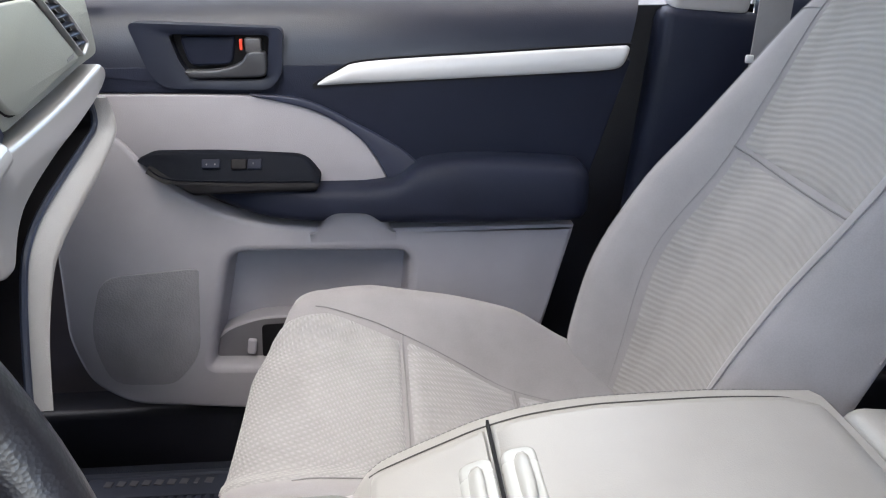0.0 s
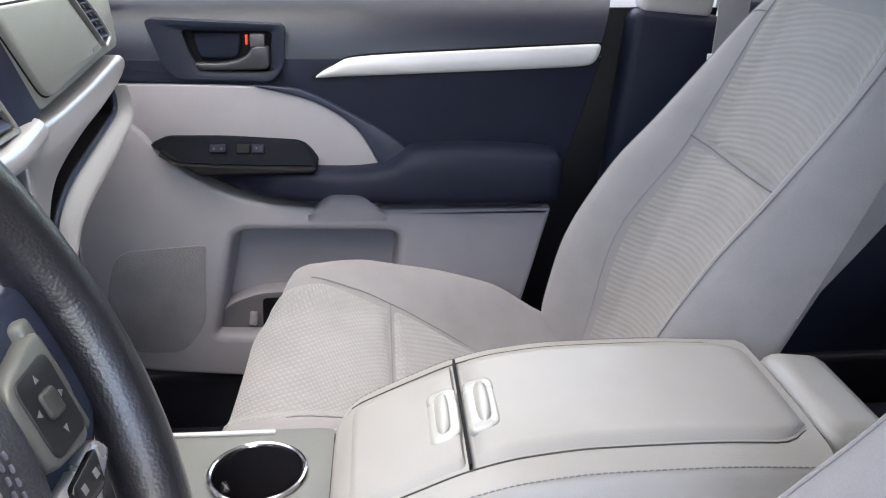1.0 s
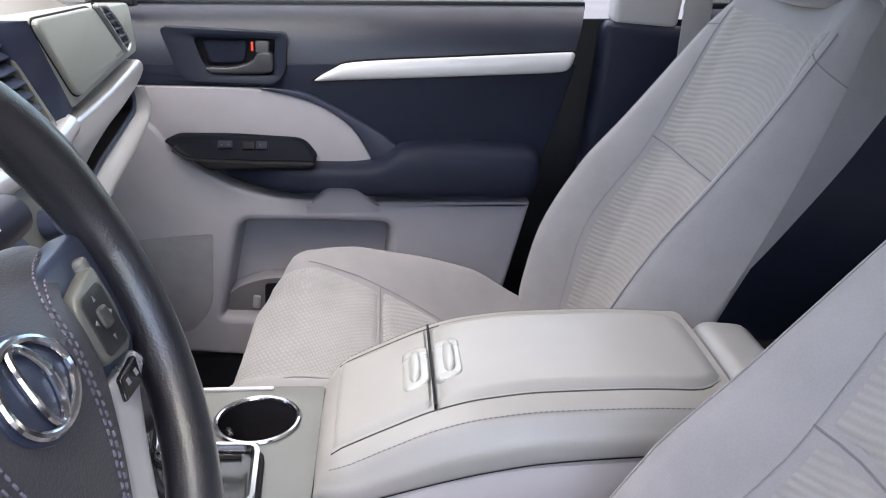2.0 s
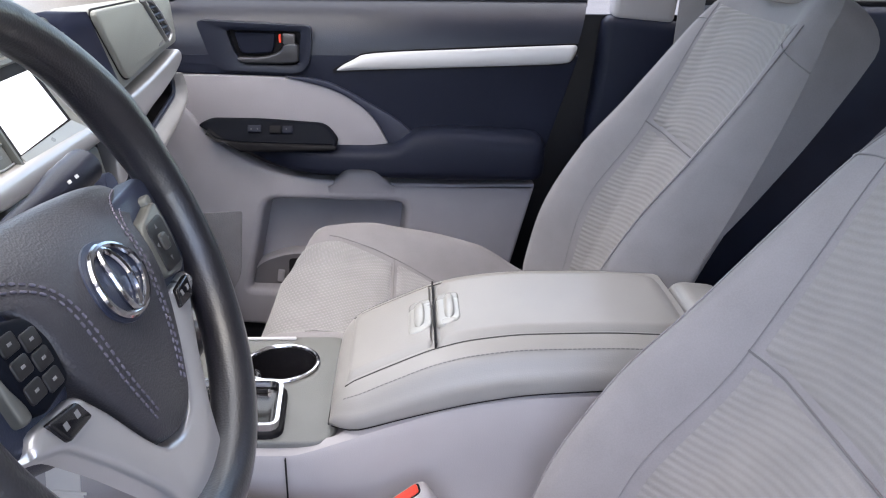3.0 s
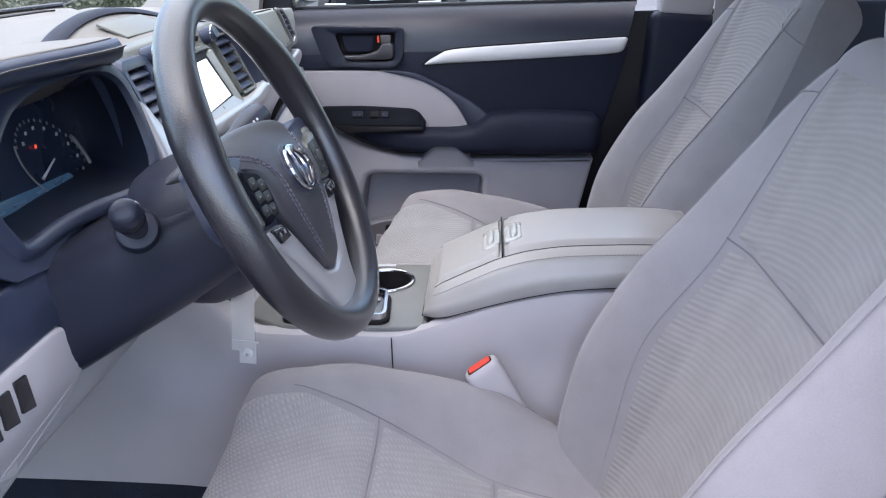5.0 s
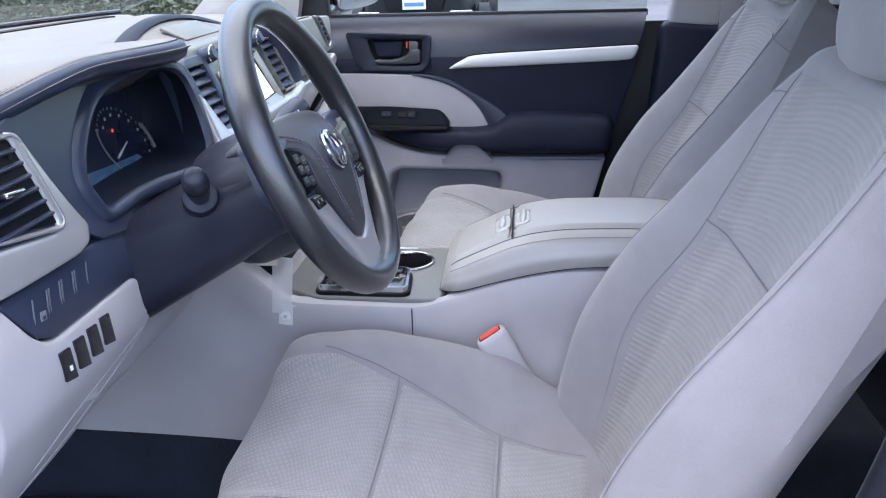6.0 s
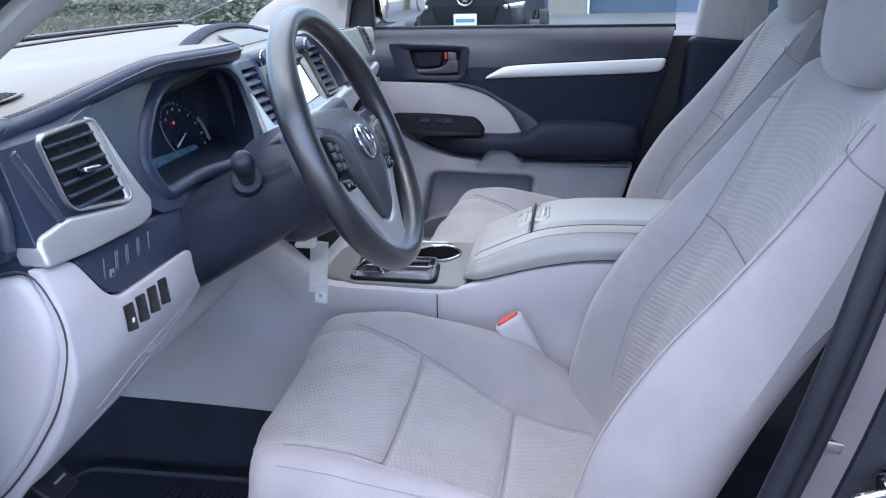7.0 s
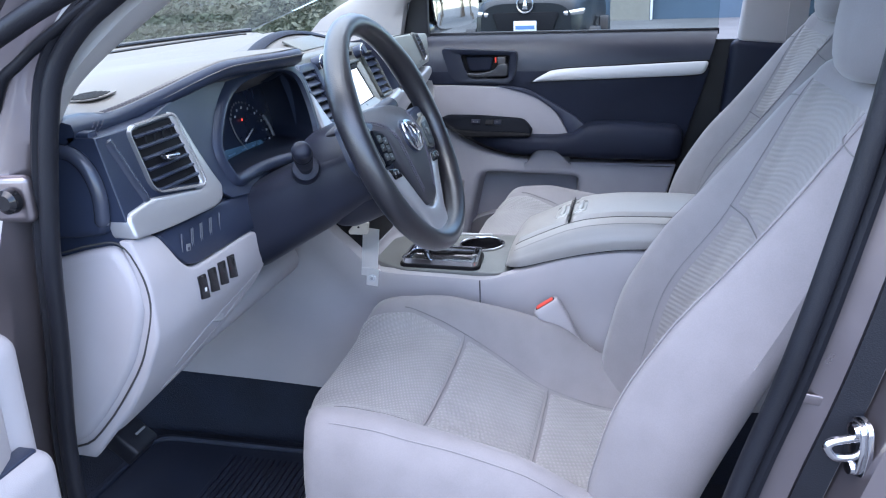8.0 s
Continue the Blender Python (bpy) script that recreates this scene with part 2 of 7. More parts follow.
def rbox(c, size, bevel=0.005, rot=(0, 0, 0), seg=3, taper=1.0):
    """A box with rounded edges; taper shrinks its top."""
    bm = bmesh.new()
    bmesh.ops.create_cube(bm, size=1)
    for v in bm.verts:
        k = taper if v.co.z > 0 else 1
        v.co = Vector((v.co.x * size[0] * k, v.co.y * size[1] * k, v.co.z * size[2]))
    if bevel:
        bmesh.ops.bevel(bm, geom=bm.edges[:], offset=bevel, segments=seg, affect="EDGES", profile=0.5)
    bm.transform(pose(*c, *rot))
    return bm


def patch(f, nu, nv, thick=0.004, edge=1, scale=(1, 1), bow=0.0):
    """An upholstered panel: f(u, v) gives point and outward normal, u and v from 0 to 1. Its rim sinks into the seam. UVs in metres."""
    bm = bmesh.new()
    uv = bm.loops.layers.uv.new("UVMap")
    rows = []
    for i in range(nu + 1):
        row = []
        for j in range(nv + 1):
            u, v = i / nu, j / nv
            p, n = f(u, v)
            rim = min(min(u, 1 - u) * nu, min(v, 1 - v) * nv) / edge
            k = min(1.0, rim)
            row.append(bm.verts.new(p + n * (-0.003 + (thick + 0.003) * math.sin(k * math.pi / 2))))
        rows.append(row)
    for i in range(nu):
        for j in range(nv):
            fc = bm.faces.new((rows[i][j], rows[i + 1][j], rows[i + 1][j + 1], rows[i][j + 1]))
            for lp, (a, b) in zip(fc.loops, ((i, j), (i + 1, j), (i + 1, j + 1), (i, j + 1))):
                lp[uv].uv = (b / nv * scale[1], a / nu * scale[0] + bow * (2 * b / nv - 1) ** 2)
    return bm


def stitches(pts, r, dash=0.0035, gap=0.0022):
    """A row of short thread stitches along a line, in one mesh."""
    pts = [Vector(p) for p in pts]
    bm = bmesh.new()
    run, i, a = 0.0, 0, pts[0]
    cur, on = [pts[0]], True
    left = dash
    while i < len(pts) - 1:
        seg = pts[i + 1] - a
        if seg.length <= left:
            left -= seg.length
            i += 1
            a = pts[i]
            cur.append(a)
        else:
            a = a + seg.normalized() * left
            cur.append(a)
            if on and len(cur) > 1 and (cur[-1] - cur[0]).length > 1e-4:
                tube([cur[0], (cur[0] + cur[-1]) / 2, cur[-1]], [r * 0.7, r, r * 0.7], 5, True, bm)
            on = not on
            left = dash if on else gap
            cur = [a]
    return bm


def hollow(outer, inner, to3d, d_out, d_in, bm=None):
    """A frame between two outlines of equally many points, from height d_out at the rim to d_in inside, with a wall going down to 0."""
    return loft([[to3d(a, b, 0.0) for a, b in outer], [to3d(a, b, d_out) for a, b in outer], [to3d(a, b, d_out) for a, b in [((p[0] * 0.5 + q[0] * 0.5), (p[1] * 0.5 + q[1] * 0.5)) for p, q in zip(outer, inner)]], [to3d(a, b, d_in) for a, b in inner], [to3d(a, b, 0.0) for a, b in inner]], False, True, bm)


def carve(bm, cutter):
    """bm less cutter."""
    made = []
    for b in (bm, cutter):
        bmesh.ops.recalc_face_normals(b, faces=b.faces)
        me = bpy.data.meshes.new("tmp")
        b.to_mesh(me)
        b.free()
        made.append(new("tmp", me))
    mod = made[0].modifiers.new("cut", "BOOLEAN")
    mod.operation, mod.solver, mod.object = "DIFFERENCE", "EXACT", made[1]
    bpy.context.view_layer.update()
    me = bpy.data.meshes.new_from_object(made[0].evaluated_get(bpy.context.evaluated_depsgraph_get()))
    out = bmesh.new()
    out.from_mesh(me)
    bpy.data.meshes.remove(me)
    for ob in made:
        d = ob.data
        bpy.data.objects.remove(ob)
        bpy.data.meshes.remove(d)
    return out


def smooth(a, b, x):
    t = min(1.0, max(0.0, (x - a) / (b - a)))
    return t * t * (3 - 2 * t)


# ---- car shell ----
def sheet(name, rows, thick, material, label, category, normal):
    """A bent sheet with thickness, from rows of points."""
    n = Vector(normal)
    bm = bmesh.new()
    top = [[bm.verts.new(Vector(p)) for p in r] for r in rows]
    bot = [[bm.verts.new(Vector(p) - n * thick) for p in r] for r in rows]
    h, w = len(rows), len(rows[0])
    for i in range(h - 1):
        for j in range(w - 1):
            bm.faces.new((top[i][j], top[i + 1][j], top[i + 1][j + 1], top[i][j + 1]))
            bm.faces.new((bot[i][j], bot[i][j + 1], bot[i + 1][j + 1], bot[i + 1][j]))
    edge = [(i, 0) for i in range(h)] + [(h - 1, j) for j in range(1, w)] + [(i, w - 1) for i in range(h - 2, -1, -1)] + [(0, j) for j in range(w - 2, 0, -1)]
    for (a, b), (c, d) in zip(edge, edge[1:] + edge[:1]):
        bm.faces.new((top[a][b], bot[a][b], bot[c][d], top[c][d]))
    return whole(name, bm, material, label, category, "structure")


whole("sill_1", rbox((0.75, 0.815, 0.50), (2.6, 0.09, 0.16), 0.015), RUBBER, "charcoal sill trim under the far doors", "sill", "structure")
whole("sill_2", rbox((0.62, -0.79, 0.455), (1.5, 0.09, 0.07), 0.015), DARK, "charcoal sill trim in the driver's doorway", "sill", "structure")
whole("floor", rbox((0.75, 0.0, 0.44), (2.6, 1.64, 0.06), 0.01), CARPET, "black carpeted car floor", "floor", "structure")
whole("firewall", rbox((-0.50, 0.0, 0.85), (0.06, 1.5, 0.80), 0.01, (0, -12, 0)), CARPET, "black carpeted bulkhead under the dashboard", "bulkhead", "structure")
whole("tunnel", rbox((0.40, 0.04, 0.545), (1.7, 0.29, 0.19), 0.03), CARPET, "carpeted tunnel under the centre console", "tunnel", "structure")

roof_rows = []
for i in range(13):
    x = 0.50 + i * 0.19
    zc = 1.625 + 0.075 * math.sin(math.pi * min(1, (x - 0.42 + 0.5) / 2.6))
    roof_rows.append([(x, y, zc - 0.16 * (abs(y) / 0.66) ** 4 * 0.5) for y in np.linspace(-0.64, 0.64, 13)])
sheet("ceiling", roof_rows, -0.05, HEAD, "light grey cloth headliner of the car roof", "headliner", (0, 0, 1))


TRIM_OUT = spline([(0.118, 1.282), (0.146, 1.310), (0.174, 1.337), (0.216, 1.371), (0.266, 1.405), (0.41, 1.488), (0.58, 1.60)], 5)
TRIM_IN = spline([(0.076, 1.274), (0.098, 1.313), (0.112, 1.326), (0.142, 1.346), (0.187, 1.373), (0.34, 1.470), (0.52, 1.585)], 5)
rows = []
for (xo, zo), (xi, zi) in zip(TRIM_OUT, TRIM_IN):
    rows.append([(xo, -0.790, zo), (xo * 0.75 + xi * 0.25 + 0.006, -0.768, zo * 0.75 + zi * 0.25 - 0.006), (xo * 0.45 + xi * 0.55 + 0.008, -0.738, zo * 0.45 + zi * 0.55 - 0.006), (xo * 0.12 + xi * 0.88 + 0.004, -0.710, zo * 0.12 + zi * 0.88), (xi - 0.006, -0.703, zi + 0.006), (xi - 0.13, -0.715, zi + 0.06), (xo - 0.13, -0.80, zo + 0.07)])
whole("pillar_1", loft(rows), HEAD, "light grey trimmed windscreen pillar beside the driver", "pillar", "structure", "", 60)
rows = []
for xl, zl, xr, zr, y in ((-0.20, 1.262, 0.080, 1.262, 0.722), (-0.15, 1.310, 0.088, 1.300, 0.718), (-0.09, 1.345, 0.096, 1.345, 0.712), (0.05, 1.412, 0.165, 1.402, 0.700), (0.25, 1.512, 0.335, 1.494, 0.672), (0.48, 1.612, 0.555, 1.600, 0.640)):
    ring = [(xl + (xr - xl) * u, y + 0.020 - 0.024 * math.sin(math.pi * min(1.0, 0.06 + 0.90 * u)) ** 0.6, zl + (zr - zl) * u) for u in np.linspace(0, 1, 9)]
    rows.append(ring + [(xr, y + 0.055, zr), (xl, y + 0.055, zl)])
whole("pillar_2", loft(rows), ASH_SOFT, "light grey trimmed windscreen pillar beside the passenger", "pillar", "structure", "", 60)
whole("window_corner", prism(rounded([(0.074, 1.252), (0.150, 1.252), (0.150, 1.375), (0.170, 1.410), (0.098, 1.352)], 0.006), lambda a, b, d: (a, 0.790 - d, b), 0.022, 0.006), RUBBER, "black corner trim in front of the far door window", "trim", "structure")

# driver's door opening: body-coloured frame and rubber seal
OPEN = spline([(0.72, 0.505), (0.78, 0.62), (0.838, 0.903), (0.880, 1.059), (0.908, 1.184), (0.932, 1.318), (0.950, 1.50), (0.93, 1.62), (0.80, 1.655), (0.58, 1.605), (0.40, 1.495), (0.255, 1.413), (0.200, 1.376), (0.166, 1.335), (0.149, 1.285), (0.137, 1.230), (0.122, 1.145), (0.110, 1.03), (0.092, 0.86), (0.11, 0.64), (0.22, 0.53), (0.45, 0.50)], 5, True)
frame_y = -0.80


def ring_tube(outline, y, r, seg=10, flat=1.0):
    n = len(outline)
    rings = []
    for i in range(n):
        a, b = Vector(outline[i - 1]), Vector(outline[(i + 1) % n])
        t = (b - a).normalized()
        m = Vector((-t.y, t.x))
        rings.append([(outline[i][0] + r * math.cos(k) * m.x, y + r * flat * math.sin(k), outline[i][1] + r * math.cos(k) * m.y) for k in (2 * math.pi * q / seg for q in range(seg))])
    return loft(rings + [rings[0]], False)


seal = thing("door_seal", (0.45, frame_y, 0.50), "black rubber door seal round the driver's doorway", "seal")
part("bulb", ring_tube(OPEN, frame_y - 0.012, 0.010), RUBBER, seal)
part("lip", ring_tube(inset(OPEN, -0.0165), frame_y - 0.002, 0.0075, 8, 1.8), RUBBER, seal)


# painted jamb rings round the opening, stepping outward from the seal
o1, o2, o3, o4 = inset(OPEN, -0.028), inset(OPEN, -0.075), inset(OPEN, -0.085), inset(OPEN, -0.15)


def jamb(ring, off):
    """The painted jamb's section; by the hinges it swells outwards on its way down."""
    return [(a, frame_y + off - (0.055 * smooth(1.34, 1.02, b) * (1 - smooth(0.10, 0.22, a)) if off < 0 else 0.0), b) for a, b in ring]


frame_rings = [jamb(inset(OPEN, -0.012), 0.012), jamb(o1, 0.01), jamb(inset(OPEN, -0.045), -0.001), jamb(o2, -0.012), jamb(o3, -0.055), jamb(o4, -0.075), jamb(inset(OPEN, -0.17), -0.03), jamb(o4, 0.08), jamb(inset(OPEN, -0.012), 0.016)]
bm = loft(frame_rings + [frame_rings[0]], False)
whole("wall_west", bm, PAINT, "taupe metallic painted body frame round the driver's doorway", "door frame", "structure")

# black weather strips along the windscreen pillar, outside the door seal
for pts, y, w in (([(0.086, 1.298), (0.103, 1.330), (0.124, 1.345), (0.143, 1.358), (0.162, 1.370), (0.181, 1.381), (0.199, 1.392), (0.224, 1.406)], -0.812, 0.0062), ([(0.121, 1.366), (0.150, 1.380), (0.181, 1.395), (0.211, 1.408), (0.262, 1.430), (0.32, 1.46)], -0.852, 0.0105)):
    path = [(a, y, b) for a, b in spline(pts, 6)]
    whole("weather_strip", tube(path, w, 10), RUBBER, "black rubber weather strip along the windscreen pillar", "seal", "structure")
hinge = thing("door_hinge", (0.092, -0.815, 1.187), "painted door hinge leaf with a dark bolt", "hinge", kind="structure")
part("leaf", rbox((0.088, -0.820, 1.207), (0.060, 0.016, 0.052), 0.0078, (0, 0, 8), 5), PAINT, hinge)
part("bolt", tube([(0.101, -0.830, 1.208), (0.101, -0.838, 1.208), (0.101, -0.842, 1.208)], [0.014, 0.013, 0.008], 18), GLOSS, hinge)

# dark strip down the rear pillar, behind the seal: recess shade drawn as colour
k0, k1 = inset(OPEN, -0.049), inset(OPEN, -0.072)
rec = [(p, q) for p, q in zip(k0, k1) if p[0] > 0.75 and 0.70 < p[1] < 1.50]
rec.sort(key=lambda pq: pq[0][1])
whole("pillar_recess", loft([[(p[0], frame_y - 0.001, p[1]), (p[0], frame_y - 0.009, p[1]), (q[0], frame_y - 0.018, q[1]), (q[0], frame_y - 0.001, q[1])] for p, q in rec]), RUBBER, "dark strip for the shade in the rear door pillar's recess", "trim", "structure")
part_mark = rbox((0.905, -0.797, 1.030), (0.024, 0.003, 0.010), 0.001, (0, 8, 0))
whole("pillar_mark", part_mark, PAINT, "small pressed rectangle in the painted pillar", "trim", "structure")

# far side of the body: belt line to roof with two side windows, closed
for nm, x0, x1 in (("window_1", 0.13, 0.93), ("window_2", 1.12, 1.95)):
    w = thing(nm, (x0, 0.83, 1.25), "clear side window in the closed front door" if nm == "window_1" else "dark tinted side window of the rear door", "window", kind="structure")
    pane = rbox(((x0 + x1) / 2, 0.80, 1.44), (x1 - x0, 0.004, 0.44), 0.0, (9, 0, 0))
    pn = part("pane", pane, CLEAR if nm == "window_1" else TINT, w)
    pn.visible_shadow = False
    part("belt_seal", rbox(((x0 + x1) / 2, 0.822, 1.252), (x1 - x0 + 0.005, 0.016, 0.018), 0.004), RUBBER, w)
    part("roof_rail", tube([(x0 - 0.02, 0.74, 1.648), ((x0 + x1) / 2, 0.73, 1.66), (x1 + 0.06, 0.73, 1.655)], 0.03, 10), HEAD, w)
whole("wall_east", rbox((1.10, 0.87, 0.82), (2.6, 0.06, 0.78), 0.01), PAINT, "taupe painted outer skin of the far doors", "car body", "structure")
whole("wall_rear_door", rbox((1.55, 0.815, 0.85), (0.86, 0.05, 0.80), 0.02), DARK, "charcoal rear door lining", "door lining", "structure")
whole("wall_south", rbox((2.35, 0.0, 1.05), (0.05, 1.6, 1.25), 0.01), DARK, "dark luggage area behind the rear bench", "car body", "structure")
whole("wall_rear_west", rbox((1.62, -0.86, 1.05), (1.10, 0.05, 1.25), 0.01), DARK, "closed rear door on the driver's side", "door", "structure")

# added black sheet, so that the gap at the door's rear edge stays dark
whole("wall_gap", rbox((0.95, 0.832, 0.90), (0.34, 0.012, 0.66), 0.002), RUBBER, "black filler sheet darkening the gap behind the closed front door", "seal", "structure")

# windscreen
ws = thing("windscreen", (-0.42, 0.0, 1.20), "clear raked windscreen with a black border", "windscreen", kind="structure")
rows = []
for i in range(9):
    u = i / 8
    rows.append([(-0.48 + 0.93 * u + 0.10 * (abs(y) / 0.7) ** 2, y * (1 - 0.08 * u), 1.285 + 0.345 * u) for y in np.linspace(-0.72, 0.72, 11)])
under = [[(x + 0.003, y, z - 0.005) for x, y, z in r] for r in rows]
g = bmesh.new()
loft([a + b[::-1] for a, b in zip(rows, under)], True, True, g)
pane = part("pane", g, CLEAR, ws)
pane.visible_shadow = False
part("border", tube([(-0.472 + 0.10 * (abs(y) / 0.7) ** 2, y, 1.287) for y in np.linspace(-0.72, 0.72, 13)], 0.008, 8), GLOSS, ws)
cowl = []
for y in np.linspace(-0.76, 0.76, 13):
    cowl.append([(x + 0.10 * (abs(y) / 0.7) ** 2, y, z) for x, z in ((-1.55, 1.00), (-1.2, 1.06), (-0.75, 1.12), (-0.52, 1.165), (-0.50, 1.10), (-1.5, 0.80))])
whole("car_bonnet", loft(cowl), PAINT, "taupe metallic bonnet beyond the windscreen", "bonnet", "structure")

# pillar between the doors, far side
whole("pillar_3", rbox((1.02, 0.815, 0.90), (0.17, 0.07, 0.65), 0.02, (0, 5, 0)), DARK_SOFT, "charcoal lower trim of the pillar between the far doors", "pillar", "structure")
whole("pillar_4", rbox((1.055, 0.80, 1.435), (0.12, 0.06, 0.43), 0.012, (6, 4, 0)), ASH, "light grey upper trim of the pillar between the far doors", "pillar", "structure")
belt = thing("seat_belt", (1.10, 0.74, 0.60), "grey seat belt hanging on the far door pillar", "seat belt")
bm = bmesh.new()
loft([[(1.075 + 0.02 * s, 0.755 - 0.02 * s + 0.001, 0.65 + 0.9 * s), (1.12 + 0.02 * s, 0.745 - 0.02 * s + 0.001, 0.65 + 0.9 * s), (1.12 + 0.02 * s, 0.743 - 0.02 * s, 0.65 + 0.9 * s), (1.075 + 0.02 * s, 0.753 - 0.02 * s, 0.65 + 0.9 * s)] for s in np.linspace(0, 1, 9)], True, True, bm)
part("webbing", bm, CLOTH, belt)
part("lap_webbing", tube([(1.02, 0.70, 0.66), (0.92, 0.66, 0.70), (0.845, 0.628, 0.765), (0.838, 0.622, 0.785)], [0.016, 0.016, 0.014, 0.008], 10, True, None, 0.25), CLOTH, belt)
part("anchor_cover", rbox((0.838, 0.634, 0.772), (0.022, 0.024, 0.026), 0.006, (20, -25, 0)), WHITE, belt)
part("anchor_tab", rbox((0.852, 0.622, 0.760), (0.018, 0.020, 0.018), 0.005, (20, -35, 0)), WHITE, belt)
part("stop_button", rbox((1.085, 0.742, 1.16), (0.012, 0.006, 0.012), 0.002), WHITE, belt)


# ---- seats ----
def seat(cx, cy, dz, out, label, thick=1.0, slim=1.0, aside=0.0):
    """A front seat; cx moves it along the car, cy is its middle line, thick and slim
    scale the backrest's shell and width, aside sets it off the middle line."""
    L = Vector((0.45 + cx, cy, 0.475 + dz))
    root = thing("bucket_seat", L, label, "car seat", "front seats")

    def put(x, y, z):
        return Vector((x + cx, cy + y, z + dz))

    # cushion
    top = [(0.30, 0.795, 0.040, 0.245), (0.35, 0.806, 0.042, 0.260), (0.40, 0.803, 0.045, 0.268), (0.447, 0.790, 0.050, 0.270), (0.52, 0.757, 0.070, 0.270), (0.60, 0.717, 0.088, 0.268), (0.70, 0.695, 0.055, 0.255), (0.80, 0.69, 0.03, 0.245)]

    def cush(x, v):
        z, b, w = knots(top, x)
        a = abs(v)
        h = b * smooth(0.48, 0.84, a) - 0.055 * smooth(0.84, 1.0, a) ** 2 - 0.008 * (1 - min(1, a / 0.6) ** 2)
        return x, v * w, z + h

    def nose(y):
        """How far the front lip stands out; its outer corner is cut back."""
        return 0.088 - 0.045 * smooth(0.06, 0.27, y * out) - 0.012 * smooth(0.16, 0.27, -y * out)

    def cush_ring(x, k=0.0):
        z, b, w = knots(top, x)
        pts = [cush(x, v) for v in np.linspace(-0.97, 0.97, 33)]
        side = [(x, w * 1.0, z + b - 0.095), (x, w * 1.0, z - 0.09), (x, w * 0.985, 0.60), (x, w * 0.9, 0.585)]
        pts += side + [(x, w * 0.4, 0.583), (x, -w * 0.4, 0.583)] + [(p[0], -p[1], p[2]) for p in side[::-1]]
        if k:
            mid = 0.745
            s, c = math.sin(k), max(0.0, math.cos(k)) ** 0.5
            pts = [(x - nose(y) * s, y * (1 - 0.09 * (1 - c)), mid + (zz - mid) * (1 - 0.50 * (1 - c))) for _, y, zz in pts]
        return [put(*p) for p in pts]

    rings = [cush_ring(0.342, math.pi / 2 * (1 - i / 8)) for i in range(8)] + [cush_ring(x) for x in np.linspace(0.342, 0.80, 30)]
    cushion = part("cushion", loft(rings), CLOTH, root, angle=70)

    def cush_panel(x0, x1, w0, w1, name, material):
        def f(u, v):
            x = x0 + (x1 - x0) * u
            hw = w0 + (w1 - w0) * u
            z, b, w = knots(top, x)
            p = Vector(cush(x, (2 * v - 1) * hw / w))
            px, py = Vector(cush(x + 0.002, (2 * v - 1) * hw / w)), Vector(cush(x, (2 * v - 1) * hw / w + 0.01))
            n = (px - p).cross(py - p).normalized()
            return put(*p), n
        return part(name, patch(f, 20, 26, 0.005, 2, (x1 - x0, w0 + w1), 0.02), material, cushion, angle=80)

    def nose_panel(name, material):
        # the front strip, turning down over the lip
        def wide(x):
            return 0.163 + 0.027 * (1 - smooth(0.33, 0.447, x))

        def f(u, v):
            y = (2 * v - 1) * (wide(0.342 + (0.447 - 0.342) * max(0.0, u - 0.45) / 0.55) - 0.004)
            if u > 0.45:
                x = 0.342 + (0.447 - 0.342) * (u - 0.45) / 0.55
                zz, b, ww = knots(top, x)
                p = Vector(cush(x, y / ww))
                n = (Vector(cush(x + 0.002, y / ww)) - p).cross(Vector(cush(x, y / ww + 0.01)) - p).normalized()
                return put(*p), n
            k = math.pi / 2 * (1 - u / 0.45) * 0.96
            zz, b, ww = knots(top, 0.342)
            q = Vector(cush(0.342, y / ww))
            s, c = math.sin(k), max(0.0, math.cos(k)) ** 0.5
            p = Vector((0.342 - nose(q.y) * s, q.y * (1 - 0.09 * (1 - c)), 0.745 + (q.z - 0.745) * (1 - 0.50 * (1 - c))))
            return put(*p), Vector((-s, 0, max(0.15, c))).normalized()
        return part(name, patch(f, 26, 26, 0.005, 2, (0.26, 0.34)), material, cushion, angle=80)

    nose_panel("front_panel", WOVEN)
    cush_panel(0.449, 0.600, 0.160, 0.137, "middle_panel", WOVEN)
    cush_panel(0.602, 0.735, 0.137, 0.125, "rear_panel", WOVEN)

    # backrest
    line = [(0.0, 0.735, 0.665, 0.245, 0.055, 0.05), (0.15, 0.772, 0.745, 0.262, 0.088, 0.045), (0.32, 0.812, 0.845, 0.268, 0.100, 0.040), (0.5, 0.860, 0.955, 0.266, 0.088, 0.040), (0.65, 0.905, 1.045, 0.258, 0.066, 0.045), (0.8, 0.945, 1.135, 0.250, 0.042, 0.055), (0.93, 0.978, 1.213, 0.236, 0.022, 0.07), (1.0, 0.998, 1.255, 0.218, 0.010, 0.07)]
    line = [(p[0], p[1], p[2], p[3] * slim, p[4], p[5]) for p in line]
    nrm = Vector((-0.885, 0, 0.466))
    tan = Vector((0.466, 0, 0.885))

    def back(s, v):
        x, z, w, b, t = knots(line, s)
        a = abs(v)
        h = b * smooth(0.50, 0.78, a) - 0.075 * smooth(0.76, 1.0, a) ** 1.6 - 0.012 * (1 - min(1, a / 0.6) ** 2)
        return Vector((x, v * w + aside, z)) + nrm * h

